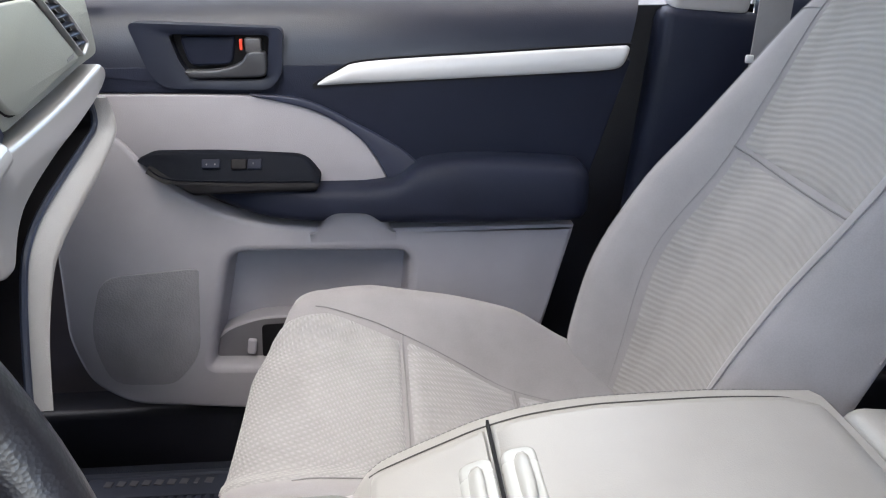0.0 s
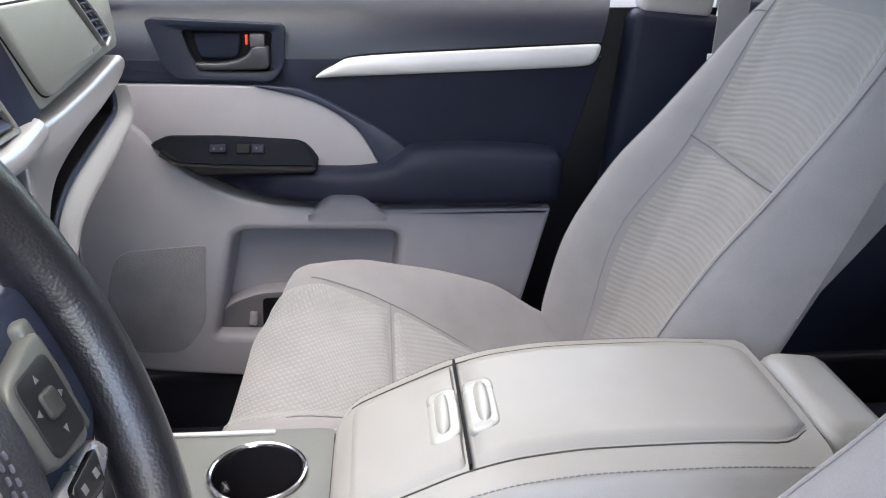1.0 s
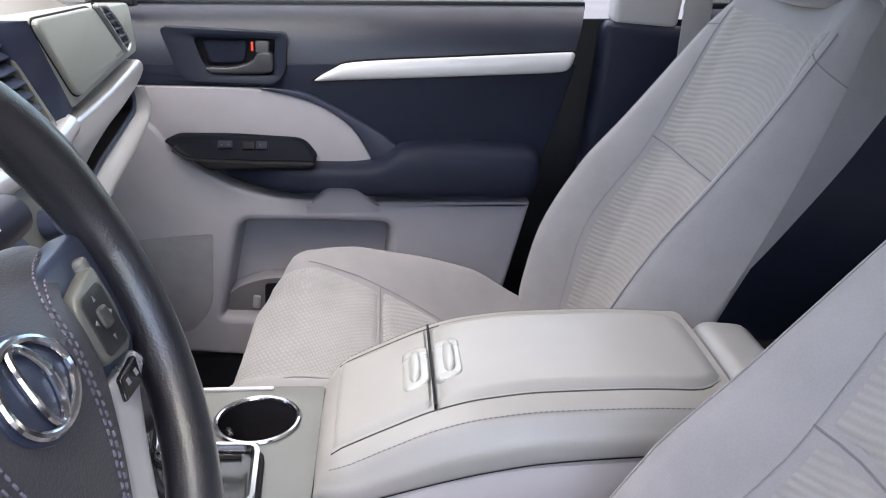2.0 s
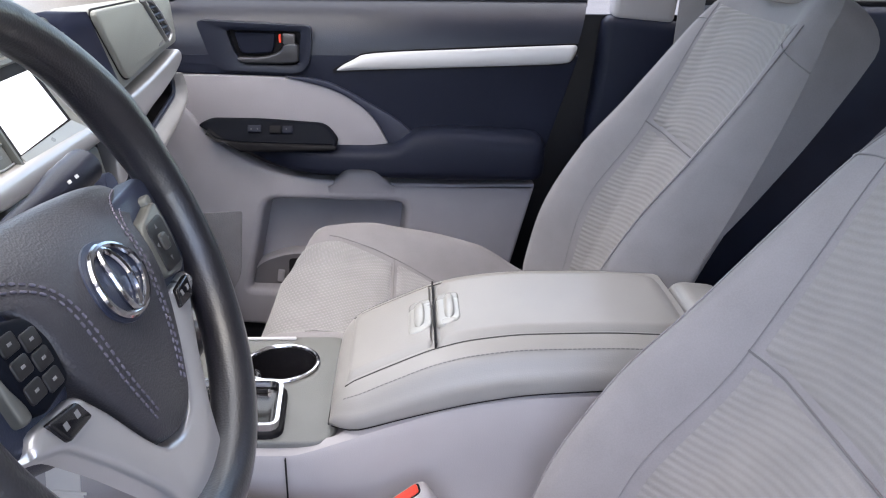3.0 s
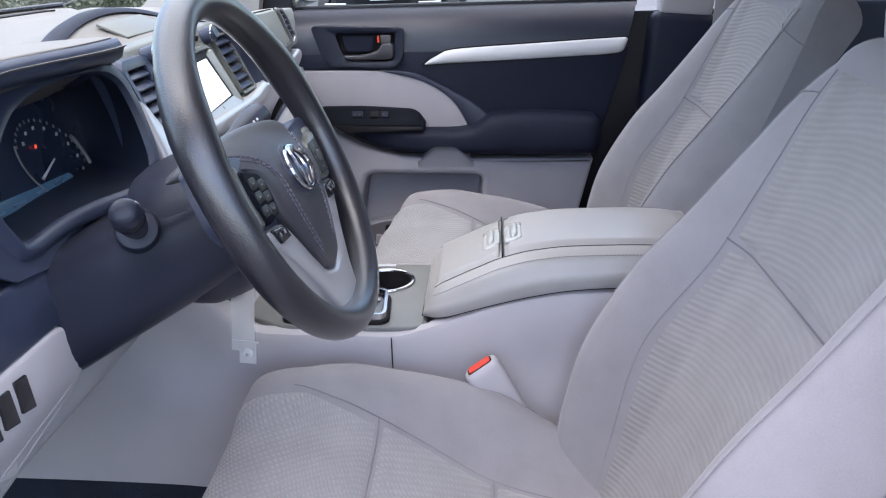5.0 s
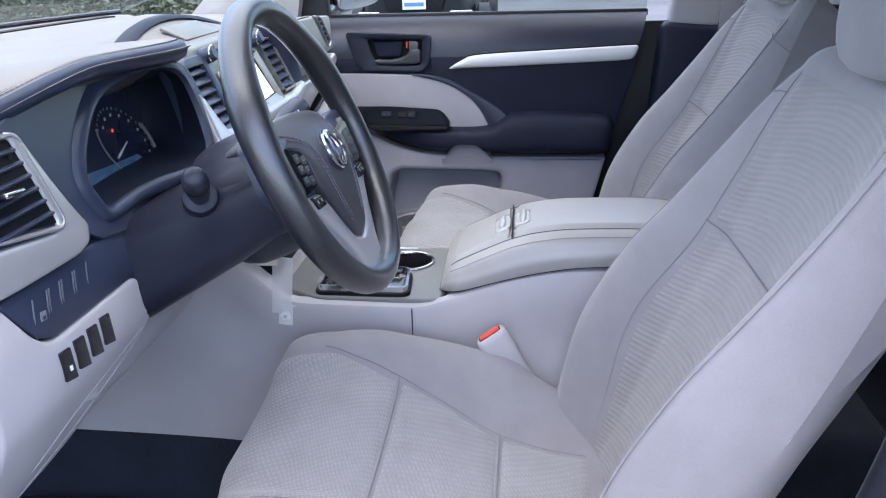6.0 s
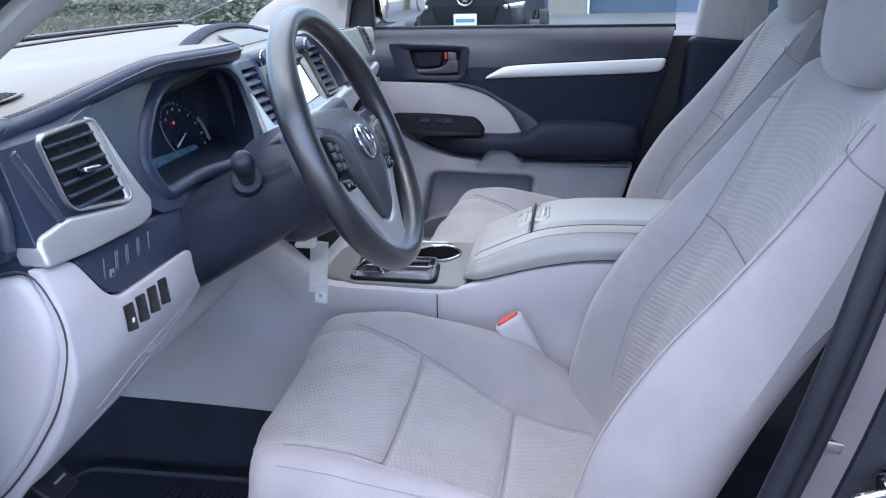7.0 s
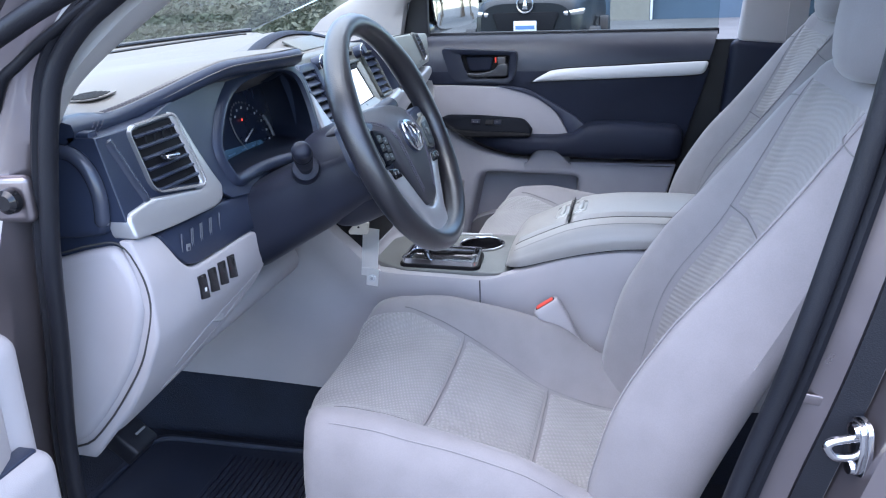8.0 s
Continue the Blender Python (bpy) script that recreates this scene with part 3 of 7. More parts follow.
    def back_ring(s, k=0.0, sign=1, reach=0.05):
        x, z, w, b, t = knots(line, s)
        t *= thick
        c0 = Vector((x, aside, z))
        loc = [(v * w, (back(s, v) - Vector((x, v * w, z))).dot(nrm)) for v in np.linspace(-0.97, 0.97, 33)]
        side = [(w * 1.0, b - 0.088), (w * 1.006, -t * 0.15), (w * 1.002, -t * 0.42), (w * 0.985, -t * 0.68), (w * 0.95, -t * 0.88), (w * 0.88, -t)]
        loc += side + [(w * 0.4, -t - 0.012), (-w * 0.4, -t - 0.012)] + [(-p, q) for p, q in side[::-1]]
        if k:
            sn, cs = math.sin(k), math.cos(k)
            mid = -t / 2
            loc = [(p * (1 - 0.22 * (1 - cs)), mid + (q - mid) * max(0.06, cs)) for p, q in loc]
            c0 = c0 + tan * reach * sn * sign
        return [put(*(c0 + nrm * q + Vector((0, p, 0)))) for p, q in loc]

    def insert_w(s):
        return slim * knots([(0.0, 0.140), (0.15, 0.155), (0.40, 0.168), (0.65, 0.158), (1.0, 0.158)], s)[0]

    def seam(pts, on):
        # thin darker line carrying the shade of the seam's groove
        part("seam", tube(pts, 0.0008, 6), SEAM, on)

    # shadow in the backrest's crease, drawn as a darker tube
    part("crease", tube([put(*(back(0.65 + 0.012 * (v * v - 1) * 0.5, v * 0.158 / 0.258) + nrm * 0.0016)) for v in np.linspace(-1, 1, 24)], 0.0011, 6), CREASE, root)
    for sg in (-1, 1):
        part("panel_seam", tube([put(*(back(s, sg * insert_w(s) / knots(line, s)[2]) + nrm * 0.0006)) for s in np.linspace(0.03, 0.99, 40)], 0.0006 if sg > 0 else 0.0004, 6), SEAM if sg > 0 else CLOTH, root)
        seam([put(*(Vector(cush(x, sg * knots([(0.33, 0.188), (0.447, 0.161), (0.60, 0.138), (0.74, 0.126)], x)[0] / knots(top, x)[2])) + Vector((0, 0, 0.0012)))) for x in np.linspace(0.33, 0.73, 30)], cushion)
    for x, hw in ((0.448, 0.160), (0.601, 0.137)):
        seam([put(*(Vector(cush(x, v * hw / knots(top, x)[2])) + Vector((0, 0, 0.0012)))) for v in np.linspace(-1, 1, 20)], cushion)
    rings = [back_ring(s) for s in np.linspace(0, 1, 36)] + [back_ring(1.0, math.pi / 2 * i / 7) for i in range(1, 8)]
    rest = part("backrest", loft(rings), CLOTH, root, angle=70)

    def back_panel(s0, s1, w0, w1, name, material):
        def f(u, v):
            s = s0 + (s1 - s0) * u
            hw = insert_w(s)
            w = knots(line, s)[2]
            q = (2 * v - 1) * hw / w
            p = back(s, q)
            n = (back(s, q + 0.01) - p).cross(back(s + 0.004, q) - p).normalized()
            if n.dot(nrm) < 0:
                n = -n
            return put(*p), n
        return part(name, patch(f, 30, 30, 0.005, 2, ((s1 - s0) * 0.65, 0.32), 0.035), material, rest, angle=80)

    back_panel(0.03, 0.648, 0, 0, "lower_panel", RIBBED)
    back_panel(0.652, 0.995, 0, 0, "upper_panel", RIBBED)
    # seams along the bolster crests
    for sg in (-1, 1):
        pts = [put(*back(s, sg * 0.80)) for s in np.linspace(0.06, 0.99, 30)]
        part("bolster_seam", tube(pts, 0.0010, 6), CLOTH, rest)
        # short seam closing the shoulder above the bolster
        yoke = [put(*(back(0.945 - 0.03 * smooth(0.66, 0.97, v), sg * v) + nrm * 0.0008)) for v in np.linspace(insert_w(0.95) / knots(line, 0.95)[2], 0.97, 14)]
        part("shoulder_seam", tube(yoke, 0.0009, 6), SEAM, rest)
        pts = [put(*(Vector(cush(x, sg * 0.91)) + Vector((0, 0, 0.0005)))) for x in np.linspace(0.30, 0.70, 24)]
        part("cushion_seam", tube(pts, 0.0009, 6), CLOTH, cushion)
    # head restraint
    hr = []
    for i in range(13):
        a = math.pi * i / 12
        zc = 1.372 - 0.102 * math.cos(a)
        k = max(0.05, math.sin(a)) ** 0.35
        xc = 1.058 + (zc - 1.37) * 0.16
        hr.append([put(xc + 0.058 * k * math.copysign(abs(math.cos(q)) ** 0.6, math.cos(q)) - 0.012 * math.cos(q * 2), aside + 0.132 * k * math.copysign(abs(math.sin(q)) ** 0.6, math.sin(q)), zc) for q in (2 * math.pi * j / 28 for j in range(28))])
    head = part("headrest", loft(hr), CLOTH, root, angle=70)
    for sg in (-1, 1):
        part("headrest_post", tube([put(1.050, aside + sg * 0.075, 1.20), put(1.066, aside + sg * 0.075, 1.34)], 0.006, 10), CHROME, root)
    part("base", rbox(put(0.52, 0, 0.555), (0.50, 0.47, 0.09), 0.02), ASH, root, "grey plastic seat base cover")
    for sg in (-1, 1):
        part("rail", rbox(put(0.52, sg * 0.17, 0.495 - dz / 2), (0.56, 0.04, 0.05 + abs(dz)), 0.004), DARK, root)
    part("recliner_cover", rbox(put(0.76, -0.262, 0.62), (0.20, 0.02, 0.12), 0.008, (0, -20, 0)), ASH, root)
    return root


seat(0.0, -0.372, 0.0, -1, "light grey ribbed cloth driver's seat, clean")
seat(0.110, 0.386, 0.025, 1, "light grey ribbed cloth passenger seat, lightly stained", 0.40, 0.93, 0.019)


def buckle(at, turn, label):
    root = thing("seat_belt_buckle", at, label, "belt buckle", "belt buckles")
    x, y, z = at
    m = pose(x, y, z, *turn)
    rows = []
    for h, a, b_ in ((0.004, 0.017, 0.010), (0.008, 0.019, 0.012), (0.030, 0.021, 0.0135), (0.070, 0.025, 0.0155), (0.098, 0.0265, 0.0165), (0.1045, 0.0255, 0.0155), (0.1080, 0.0225, 0.0125)):
        rows.append([(a * math.copysign(abs(math.cos(q)) ** 0.5, math.cos(q)), b_ * math.copysign(abs(math.sin(q)) ** 0.5, math.sin(q)), h) for q in (2 * math.pi * k / 28 for k in range(28))])
    b = loft(rows)
    b.transform(m)
    part("housing", b, ASH, root, "", 50)
    slot = rounded([(-0.0195, -0.0098), (0.0195, -0.0098), (0.0195, 0.0098), (-0.0195, 0.0098)], 0.006)
    b = prism(slot, lambda a, c, d: (a, c, 0.1070 + d), 0.0016, 0.0005)
    b.transform(m)
    part("slot_rim", b, BLACK, root)
    b = prism(inset(slot, 0.0022), lambda a, c, d: (a, c, 0.1074 + d + 0.0012 * (1 - (a / 0.018) ** 2)), 0.0030, 0.0012)
    b.transform(m)
    part("release_button", b, RED, root, "red release button")
    b = rbox((0, 0, -0.03), (0.03, 0.012, 0.08), 0.003)
    b.transform(m)
    part("stalk", b, BLACK, root)
    return root


buckle((0.640, -0.128, 0.745), (-6, -32, 12), "grey seat belt buckle with a red button beside the driver's cushion")
# ---- centre console ----
CY = 0.04
console = thing("centre_console", (0.45, CY, 0.47), "light grey centre console with padded armrest between the front seats", "console")
side = [(-0.35, 1.06, 0.128, 0.150), (0.05, 1.04, 0.130, 0.150), (0.18, 0.93, 0.132, 0.150), (0.26, 0.872, 0.134, 0.150), (0.38, 0.868, 0.134, 0.150), (0.454, 0.866, 0.134, 0.150), (0.505, 0.876, 0.128, 0.148), (0.56, 0.893, 0.124, 0.145), (0.63, 0.913, 0.122, 0.142), (0.72, 0.926, 0.120, 0.140), (0.95, 0.930, 0.118, 0.138), (1.02, 0.915, 0.112, 0.134)]
rings = []
for x in np.linspace(-0.35, 1.02, 70):
    z, w, wb = knots(side, x)
    half = [(w - 0.012, z), (w - 0.004, z - 0.004), (w, z - 0.014), (w - 0.006, z - 0.08), (w - 0.004, z - 0.13), (wb - 0.01, z - 0.19), (wb, max(0.615, z - 0.26)), (wb, knots([(-0.35, 0.63), (0.10, 0.615), (0.35, 0.58), (0.55, 0.54)], x)[0])]
    rings.append([(x, CY + q, zz) for q, zz in half] + [(x, CY - q, zz) for q, zz in half[::-1]])
body = loft(rings)
# the well under the armrest front and the cup holder
body = carve(body, rbox((0.37, CY, 0.93), (0.30, 0.235, 0.13), 0.02))
cut = bmesh.new()
bmesh.ops.create_cone(cut, cap_ends=True, segments=40, radius1=0.047, radius2=0.047, depth=0.20)
bmesh.ops.translate(cut, verts=cut.verts, vec=(0.425, 0.087, 0.87))
body = carve(body, cut)
part("body", body, ASH, console)
part("side_joint", rbox((0.454, CY - 0.1355, 0.80), (0.0012, 0.004, 0.125), 0), BLACK, console)
part("side_joint", rbox((0.454, CY + 0.1355, 0.80), (0.0012, 0.004, 0.125), 0), BLACK, console)

plate = rounded([(0.225, CY - 0.075), (0.29, CY - 0.120), (0.50, CY - 0.122), (0.512, CY - 0.06), (0.512, CY + 0.06), (0.50, CY + 0.122), (0.29, CY + 0.120), (0.225, CY + 0.075)], 0.02)
tp = prism(plate, lambda a, b, d: (a, b, 0.862 + d), 0.012, 0.003)
CUP = (0.425, 0.087)
cut = bmesh.new()
bmesh.ops.create_cone(cut, cap_ends=True, segments=40, radius1=0.044, radius2=0.044, depth=0.3)
bmesh.ops.translate(cut, verts=cut.verts, vec=(CUP[0], CUP[1], 0.87))
tp = carve(tp, cut)
TOPPLATE = mat("console_top_plate", (0.15, 0.155, 0.15), 0.35, grain=0.3, mottle=0.06)
top_plate = part("top_plate", tp, TOPPLATE, console, "darker grey moulded top plate")
cup_rings = []
for r, z in ((0.043, 0.874), (0.041, 0.85), (0.038, 0.80), (0.036, 0.798), (0.002, 0.798)):
    cup_rings.append([(CUP[0] + r * math.cos(a), CUP[1] + r * math.sin(a), z) for a in (2 * math.pi * k / 40 for k in range(40))])
cup = part("cup_holder", loft(cup_rings, False), GLOSS, console, "deep black cup holder with a chrome rim")
part("rim", tube([(CUP[0] + 0.0455 * math.cos(a), CUP[1] + 0.0455 * math.sin(a), 0.8755) for a in (2 * math.pi * k / 48 for k in range(49))], 0.003, 8, False), CHROME, cup)
part("grip_tab", rbox((CUP[0] - 0.034, CUP[1] - 0.012, 0.845), (0.008, 0.018, 0.05), 0.003, (0, 12, 20)), GLOSS, cup)
part("bright_edge", rbox((0.36, CY + 0.113, 0.8755), (0.15, 0.005, 0.004), 0.0015), SILVER, console)
# armrest lid
lid_top = [(0.498, 0.890, 0.880), (0.501, 0.903, 0.880), (0.507, 0.914, 0.881), (0.518, 0.924, 0.884), (0.540, 0.935, 0.889), (0.575, 0.951, 0.899), (0.616, 0.968, 0.910), (0.66, 0.979, 0.920), (0.72, 0.985, 0.929), (0.80, 0.986, 0.933), (0.905, 0.981, 0.935)]


def lid_w(x):
    """Half the lid's width; its nose is rounded in plan."""
    return 0.121 * (1 - 0.20 * (1 - smooth(0.490, 0.545, x)) ** 2)


def lid_z(x, y):
    z = knots(lid_top, x)[0]
    a = min(1.0, abs(y - CY) / lid_w(x))
    side = 0.55 * max(0.0, z - knots(lid_top, x)[1] - 0.014)
    return z - 0.004 * a * a - 0.006 * smooth(0.66, 0.90, a) - side * smooth(0.84, 1.0, a) ** 1.7


rings = []
for x in list(np.linspace(0.498, 0.54, 14)) + list(np.linspace(0.55, 0.906, 36)):
    z0, w = knots(lid_top, x)[1], lid_w(x)
    ys = list(np.linspace(-0.8, 0.8, 17))
    ys = [-0.99, -0.97, -0.945, -0.92, -0.895, -0.87, -0.84] + ys + [0.84, 0.87, 0.895, 0.92, 0.945, 0.97, 0.99]
    pts = [(x, CY + v * w, max(z0 + 0.004, lid_z(x, CY + v * w))) for v in ys]
    edge = max(z0 + 0.004, lid_z(x, CY + w)) - z0
    pts += [(x, CY + w, z0 + 0.6 * edge), (x, CY + w - 0.003, z0), (x, CY - w + 0.003, z0), (x, CY - w, z0 + 0.6 * edge)]
    rings.append(pts)
armrest = part("armrest", loft(rings), LID, console, "padded grey vinyl armrest", 60)


def lid_panel(x0, x1, y0, y1, name, thick=0.005):
    def f(u, v):
        x = x0 + (x1 - x0) * u
        y = CY + (y0 + (y1 - y0) * v - CY) * (1 - 0.30 * smooth(0.855, 0.91, x) ** 2)
        return Vector((x, y, lid_z(x, y))), Vector((0, 0, 1))
    return part(name, patch(f, 24, 20, thick, 1, (x1 - x0, y1 - y0)), LID, armrest, angle=70)


lid_panel(0.516, 0.6145, CY - 0.080, CY + 0.080, "front_lid")
lid_panel(0.6175, 0.903, CY - 0.082, CY + 0.082, "rear_lid")
for sg in (-1, 1):
    part("lid_seam", tube([(x, CY + sg * 0.0830 * (1 - 0.30 * smooth(0.855, 0.91, x) ** 2), lid_z(x, CY + sg * 0.0830) + 0.0002) for x in np.linspace(0.516, 0.903, 40)], 0.0008, 6), SEAMDARK, armrest)
    part("stitching", stitches([(x, CY + sg * 0.872 * lid_w(x), lid_z(x, CY + 0.872 * lid_w(x)) + 0.0005) for x in np.linspace(0.515, 0.90, 40)], 0.0007, 0.004, 0.0012), SEAM, armrest)
CATCH = mat("satin_grey_catch", (0.40, 0.405, 0.39), 0.28, metal=0.2, mottle=0.03)
for sg in (-1, 1):
    part("lid_gap", tube([(x, CY + sg * (lid_w(x) - 0.0005), knots(lid_top, x)[1] + 0.0006) for x in np.linspace(0.501, 0.905, 40)], 0.0007, 6), BLACK, armrest)
part("lid_gap", tube([(0.4975, CY + lid_w(0.498) * v, knots(lid_top, 0.5)[1] + 0.0006) for v in np.linspace(-0.98, 0.98, 12)], 0.0011, 6), BLACK, armrest)
part("split", rbox((0.616, CY, 0.9695), (0.0024, 0.165, 0.006), 0, (0, 0, 0)), BLACK, armrest)
for sg, nm in ((-1, "front_catch"), (1, "rear_catch")):
    xc = 0.616 + sg * 0.0165
    zc = lid_z(xc, CY) + 0.003
    sl = math.degrees(math.atan2(lid_z(xc + 0.01, CY) - lid_z(xc - 0.01, CY), 0.02))
    slope = math.tan(radians(sl))
    co = rounded([(-0.0135, -0.041), (0.0135, -0.038), (0.0135, 0.038), (-0.0135, 0.041)], 0.011, 6)
    c = part(nm, prism(co, lambda a, b, d, xc=xc, zc=zc, slope=slope: (xc + a, 0.036 + b, zc - 0.003 + a * slope + d), 0.0065, 0.0035), CATCH, armrest, "satin grey finger catch")
    ri = [[(xc + sg * 0.001 + 0.0062 * k * math.cos(q), 0.036 + t * 0.030, zc + 0.003 + (sg * 0.001 + 0.0062 * k * math.cos(q)) * slope + 0.0055 * k * math.sin(q)) for q in np.linspace(0, math.pi, 9)] for t, k in ((-1, 0.1), (-0.92, 0.6), (-0.75, 0.9), (-0.4, 1), (0.4, 1), (0.75, 0.9), (0.92, 0.6), (1, 0.1))]
    part("grip", loft(ri), CATCH, c)
part("rear_cap", rbox((0.945, CY + 0.0, 0.952), (0.072, 0.150, 0.056), 0.022, (0, 6, 0), 5), LID, console)
part("rear_cap_gap", rbox((0.907, CY, 0.970), (0.0022, 0.15, 0.016), 0), BLACK, console)

# gear selector
sel = thing("gear_selector", (0.365, 0.005, 0.874), "black gear selector in a chrome-edged gate on the console", "gear selector")
gate = rounded([(0.290, -0.066), (0.445, -0.073), (0.438, 0.024), (0.290, 0.030)], [0.012, 0.016, 0.016, 0.012])
part("gate_base", prism(inset(gate, -0.004), lambda a, b, d: (a, b, 0.872 + d), 0.008, 0.002), BLACK, sel)
part("gate_frame", hollow(gate, inset(gate, 0.009), lambda a, b, d: (a, b, 0.876 + d), 0.014, 0.006), CHROME, sel, "chrome gate frame", )
part("gate_floor", prism(inset(gate, 0.008), lambda a, b, d: (a, b, 0.876 + d), 0.005, 0.0005), GLOSS, sel)
part("gate_slot", tube([(0.30, 0.012, 0.8815), (0.33, 0.012, 0.8815), (0.34, 0.0, 0.8815), (0.37, 0.0, 0.8815), (0.38, 0.010, 0.8815), (0.42, 0.010, 0.8815)], 0.003, 6), BLACK, sel)
part("shaft", tube([(0.325, 0.006, 0.874), (0.335, 0.006, 0.925)], 0.008, 12), CHROME, sel)
kn = []
for i in range(11):
    a = math.pi * i / 10
    r = max(0.04, math.sin(a)) ** 0.5
    kn.append([(0.335 + 0.024 * r * math.cos(q) + 0.012 * (-math.cos(a)), 0.006 + 0.022 * r * math.sin(q), 0.955 - 0.035 * math.cos(a)) for q in (2 * math.pi * j / 20 for j in range(20))])
part("knob", loft(kn), LEATHER, sel)


DOOR_GREY = mat("door_lining_grey", (0.315, 0.309, 0.340), 0.55, grain=0.25, grain_size=0.0012, mottle=0.05)
# ---- passenger door, closed ----
YD = 0.785
door = thing("passenger_door", (0.45, YD, 0.58), "closed front passenger door with charcoal and light grey lining", "car door")


def on_door(base=0.0):
    return lambda a, b, d: (a, YD - base - d, b)


low = rounded([(0.05, 1.10), (0.16, 1.06), (0.185, 1.022), (0.223, 0.980), (0.301, 0.936), (0.367, 0.920), (0.469, 0.910), (0.838, 0.907), (0.795, 0.736), (0.745, 0.575), (0.301, 0.594), (0.115, 0.612), (0.056, 0.655), (0.034, 0.734), (0.040, 0.850)], [0, 0.02, 0.02, 0.03, 0.03, 0.03, 0.05, 0.006, 0.03, 0.03, 0.03, 0.03, 0.03, 0.03, 0.03])
lower = prism(low, on_door(), 0.045, 0.008)
pk = rounded([(0.292, 0.884), (0.588, 0.876), (0.566, 0.66), (0.243, 0.672)], [0.034, 0.034, 0.02, 0.02], 6)
cutter = loft([[(a, YD - 0.001 + 0.002, b) for a, b in inset(pk, -0.004)], [(a, YD - 0.06, b) for a, b in inset(pk, -0.005)]])
lower = carve(lower, cutter)
lower_panel = part("lower_panel", lower, DOOR_GREY, door, "light grey moulded lower lining", 30)
part("pocket_back", prism(inset(pk, 0.010), on_door(-0.030), 0.010, 0.001), DOOR_GREY, lower_panel)
tray = [(-0.006, 0.0452), (0.000, 0.0440), (0.005, 0.0400), (0.008, 0.0330), (0.010, 0.0200), (0.013, -0.0050), (0.016, -0.0260)]
part("pocket_wall", loft([[(a, YD - d, b) for a, b in inset(pk, q)] for q, d in tray], False), DOOR_GREY, lower_panel, "", 60)
# bin at the foot of the pocket
binp = rounded([(0.246, 0.70), (0.275, 0.732), (0.33, 0.750), (0.56, 0.755), (0.56, 0.672), (0.244, 0.672)], [0.01, 0.02, 0.02, 0.004, 0.004, 0.004])
part("map_bin", prism(binp, on_door(-0.020), 0.036, 0.004), DOOR_GREY, lower_panel)
# darker plates, mouth here and slot below, paint the shade inside the bin
part("bin_mouth", prism(inset(binp, 0.0035), on_door(0.0150), 0.002, 0.0005), mat("bin_shade_grey", (0.115, 0.112, 0.125), 0.6), lower_panel)
part("bin_divider", rbox((0.315, YD - 0.021, 0.700), (0.014, 0.010, 0.026), 0.003, (0, 8, 0)), DOOR_GREY, lower_panel)
part("bin_slot", prism(rounded([(0.333, 0.737), (0.52, 0.742), (0.52, 0.676), (0.330, 0.676)], 0.008), on_door(0.0160), 0.0025, 0.0005), BLACK, lower_panel)
SPK = mat("speaker_mesh", (0.235, 0.232, 0.25), 0.7, grain=0.6, grain_size=0.003, mottle=0.10, mottle_size=0.05)
spk = rounded([(0.100, 0.842), (0.250, 0.853), (0.236, 0.70), (0.190, 0.648), (0.091, 0.652), (0.068, 0.74)], [0.03, 0.008, 0.03, 0.02, 0.03, 0.05])
part("speaker_grille", prism(spk, on_door(0.0440), 0.0030, 0.0012), SPK, lower_panel, "perforated speaker grille")

up = rounded([(0.02, 1.160), (0.232, 1.160), (0.266, 1.136), (0.380, 1.136), (0.392, 1.160), (0.911, 1.160), (0.842, 0.93), (0.58, 0.955), (0.575, 1.02), (0.509, 1.062), (0.429, 1.103), (0.365, 1.118), (0.05, 1.126)], 0.004)
hole = rounded([(0.244, 1.205), (0.384, 1.202), (0.376, 1.142), (0.366, 1.140), (0.274, 1.142), (0.256, 1.163)], [0.008, 0.008, 0.008, 0.008, 0.02, 0.02], 5)
upper = prism(up, on_door(), 0.030, 0.003)
part("upper_panel", upper, DARK_SOFT, door, "charcoal soft-touch upper lining")
belt_rings = []
for x in np.linspace(0.02, 0.93, 30):
    sec = [(x, YD + 0.040, 1.14), (x, YD + 0.040, 1.252), (x, YD + 0.030, 1.2555)]
    for q in np.linspace(0.04, 1, 18):
        a = math.pi / 2 * q
        sec.append((x, YD + 0.034 - 0.0634 * math.sin(a), 1.2545 - 0.1045 * (1 - math.cos(a)) ** 0.85))
    sec += [(x, YD - 0.0275, 1.146), (x, YD, 1.14)]
    lean = 0.30 * smooth(0.82, 0.93, x)
    belt_rings.append([(p[0] - lean * (1.2555 - p[2]), p[1], p[2]) for p in sec])
shoulder = carve(loft(belt_rings), loft([[(a, YD - 0.012, b) for a, b in hole], [(a, YD - 0.06, b) for a, b in hole]]))
part("belt_rail", shoulder, mat("charcoal_shoulder", (0.0135, 0.0165, 0.0285), 0.38, grain=0.16, grain_size=0.0016, spec=0.50), door, "", 60)
wl = spline([(0.143, 1.122), (0.357, 1.116), (0.444, 1.092), (0.508, 1.049), (0.551, 0.975)], 8)
white = wl + [(0.44, 0.968), (0.25, 0.972), (0.17, 1.02), (0.06, 1.06), (0.06, 1.122)]
part("insert_panel", prism(white, on_door(0.0), 0.036, 0.003), mat("insert_vinyl", (0.265, 0.256, 0.282), 0.5, grain=0.3, grain_size=0.0014, mottle=0.05), door, "light grey insert panel")
bo = spline([(0.350, 1.1205), (0.429, 1.110), (0.509, 1.069), (0.567, 1.033), (0.602, 1.000)], 8)
bi = spline([(0.357, 1.1165), (0.444, 1.0925), (0.508, 1.0495), (0.540, 1.000), (0.553, 0.960)], 8)
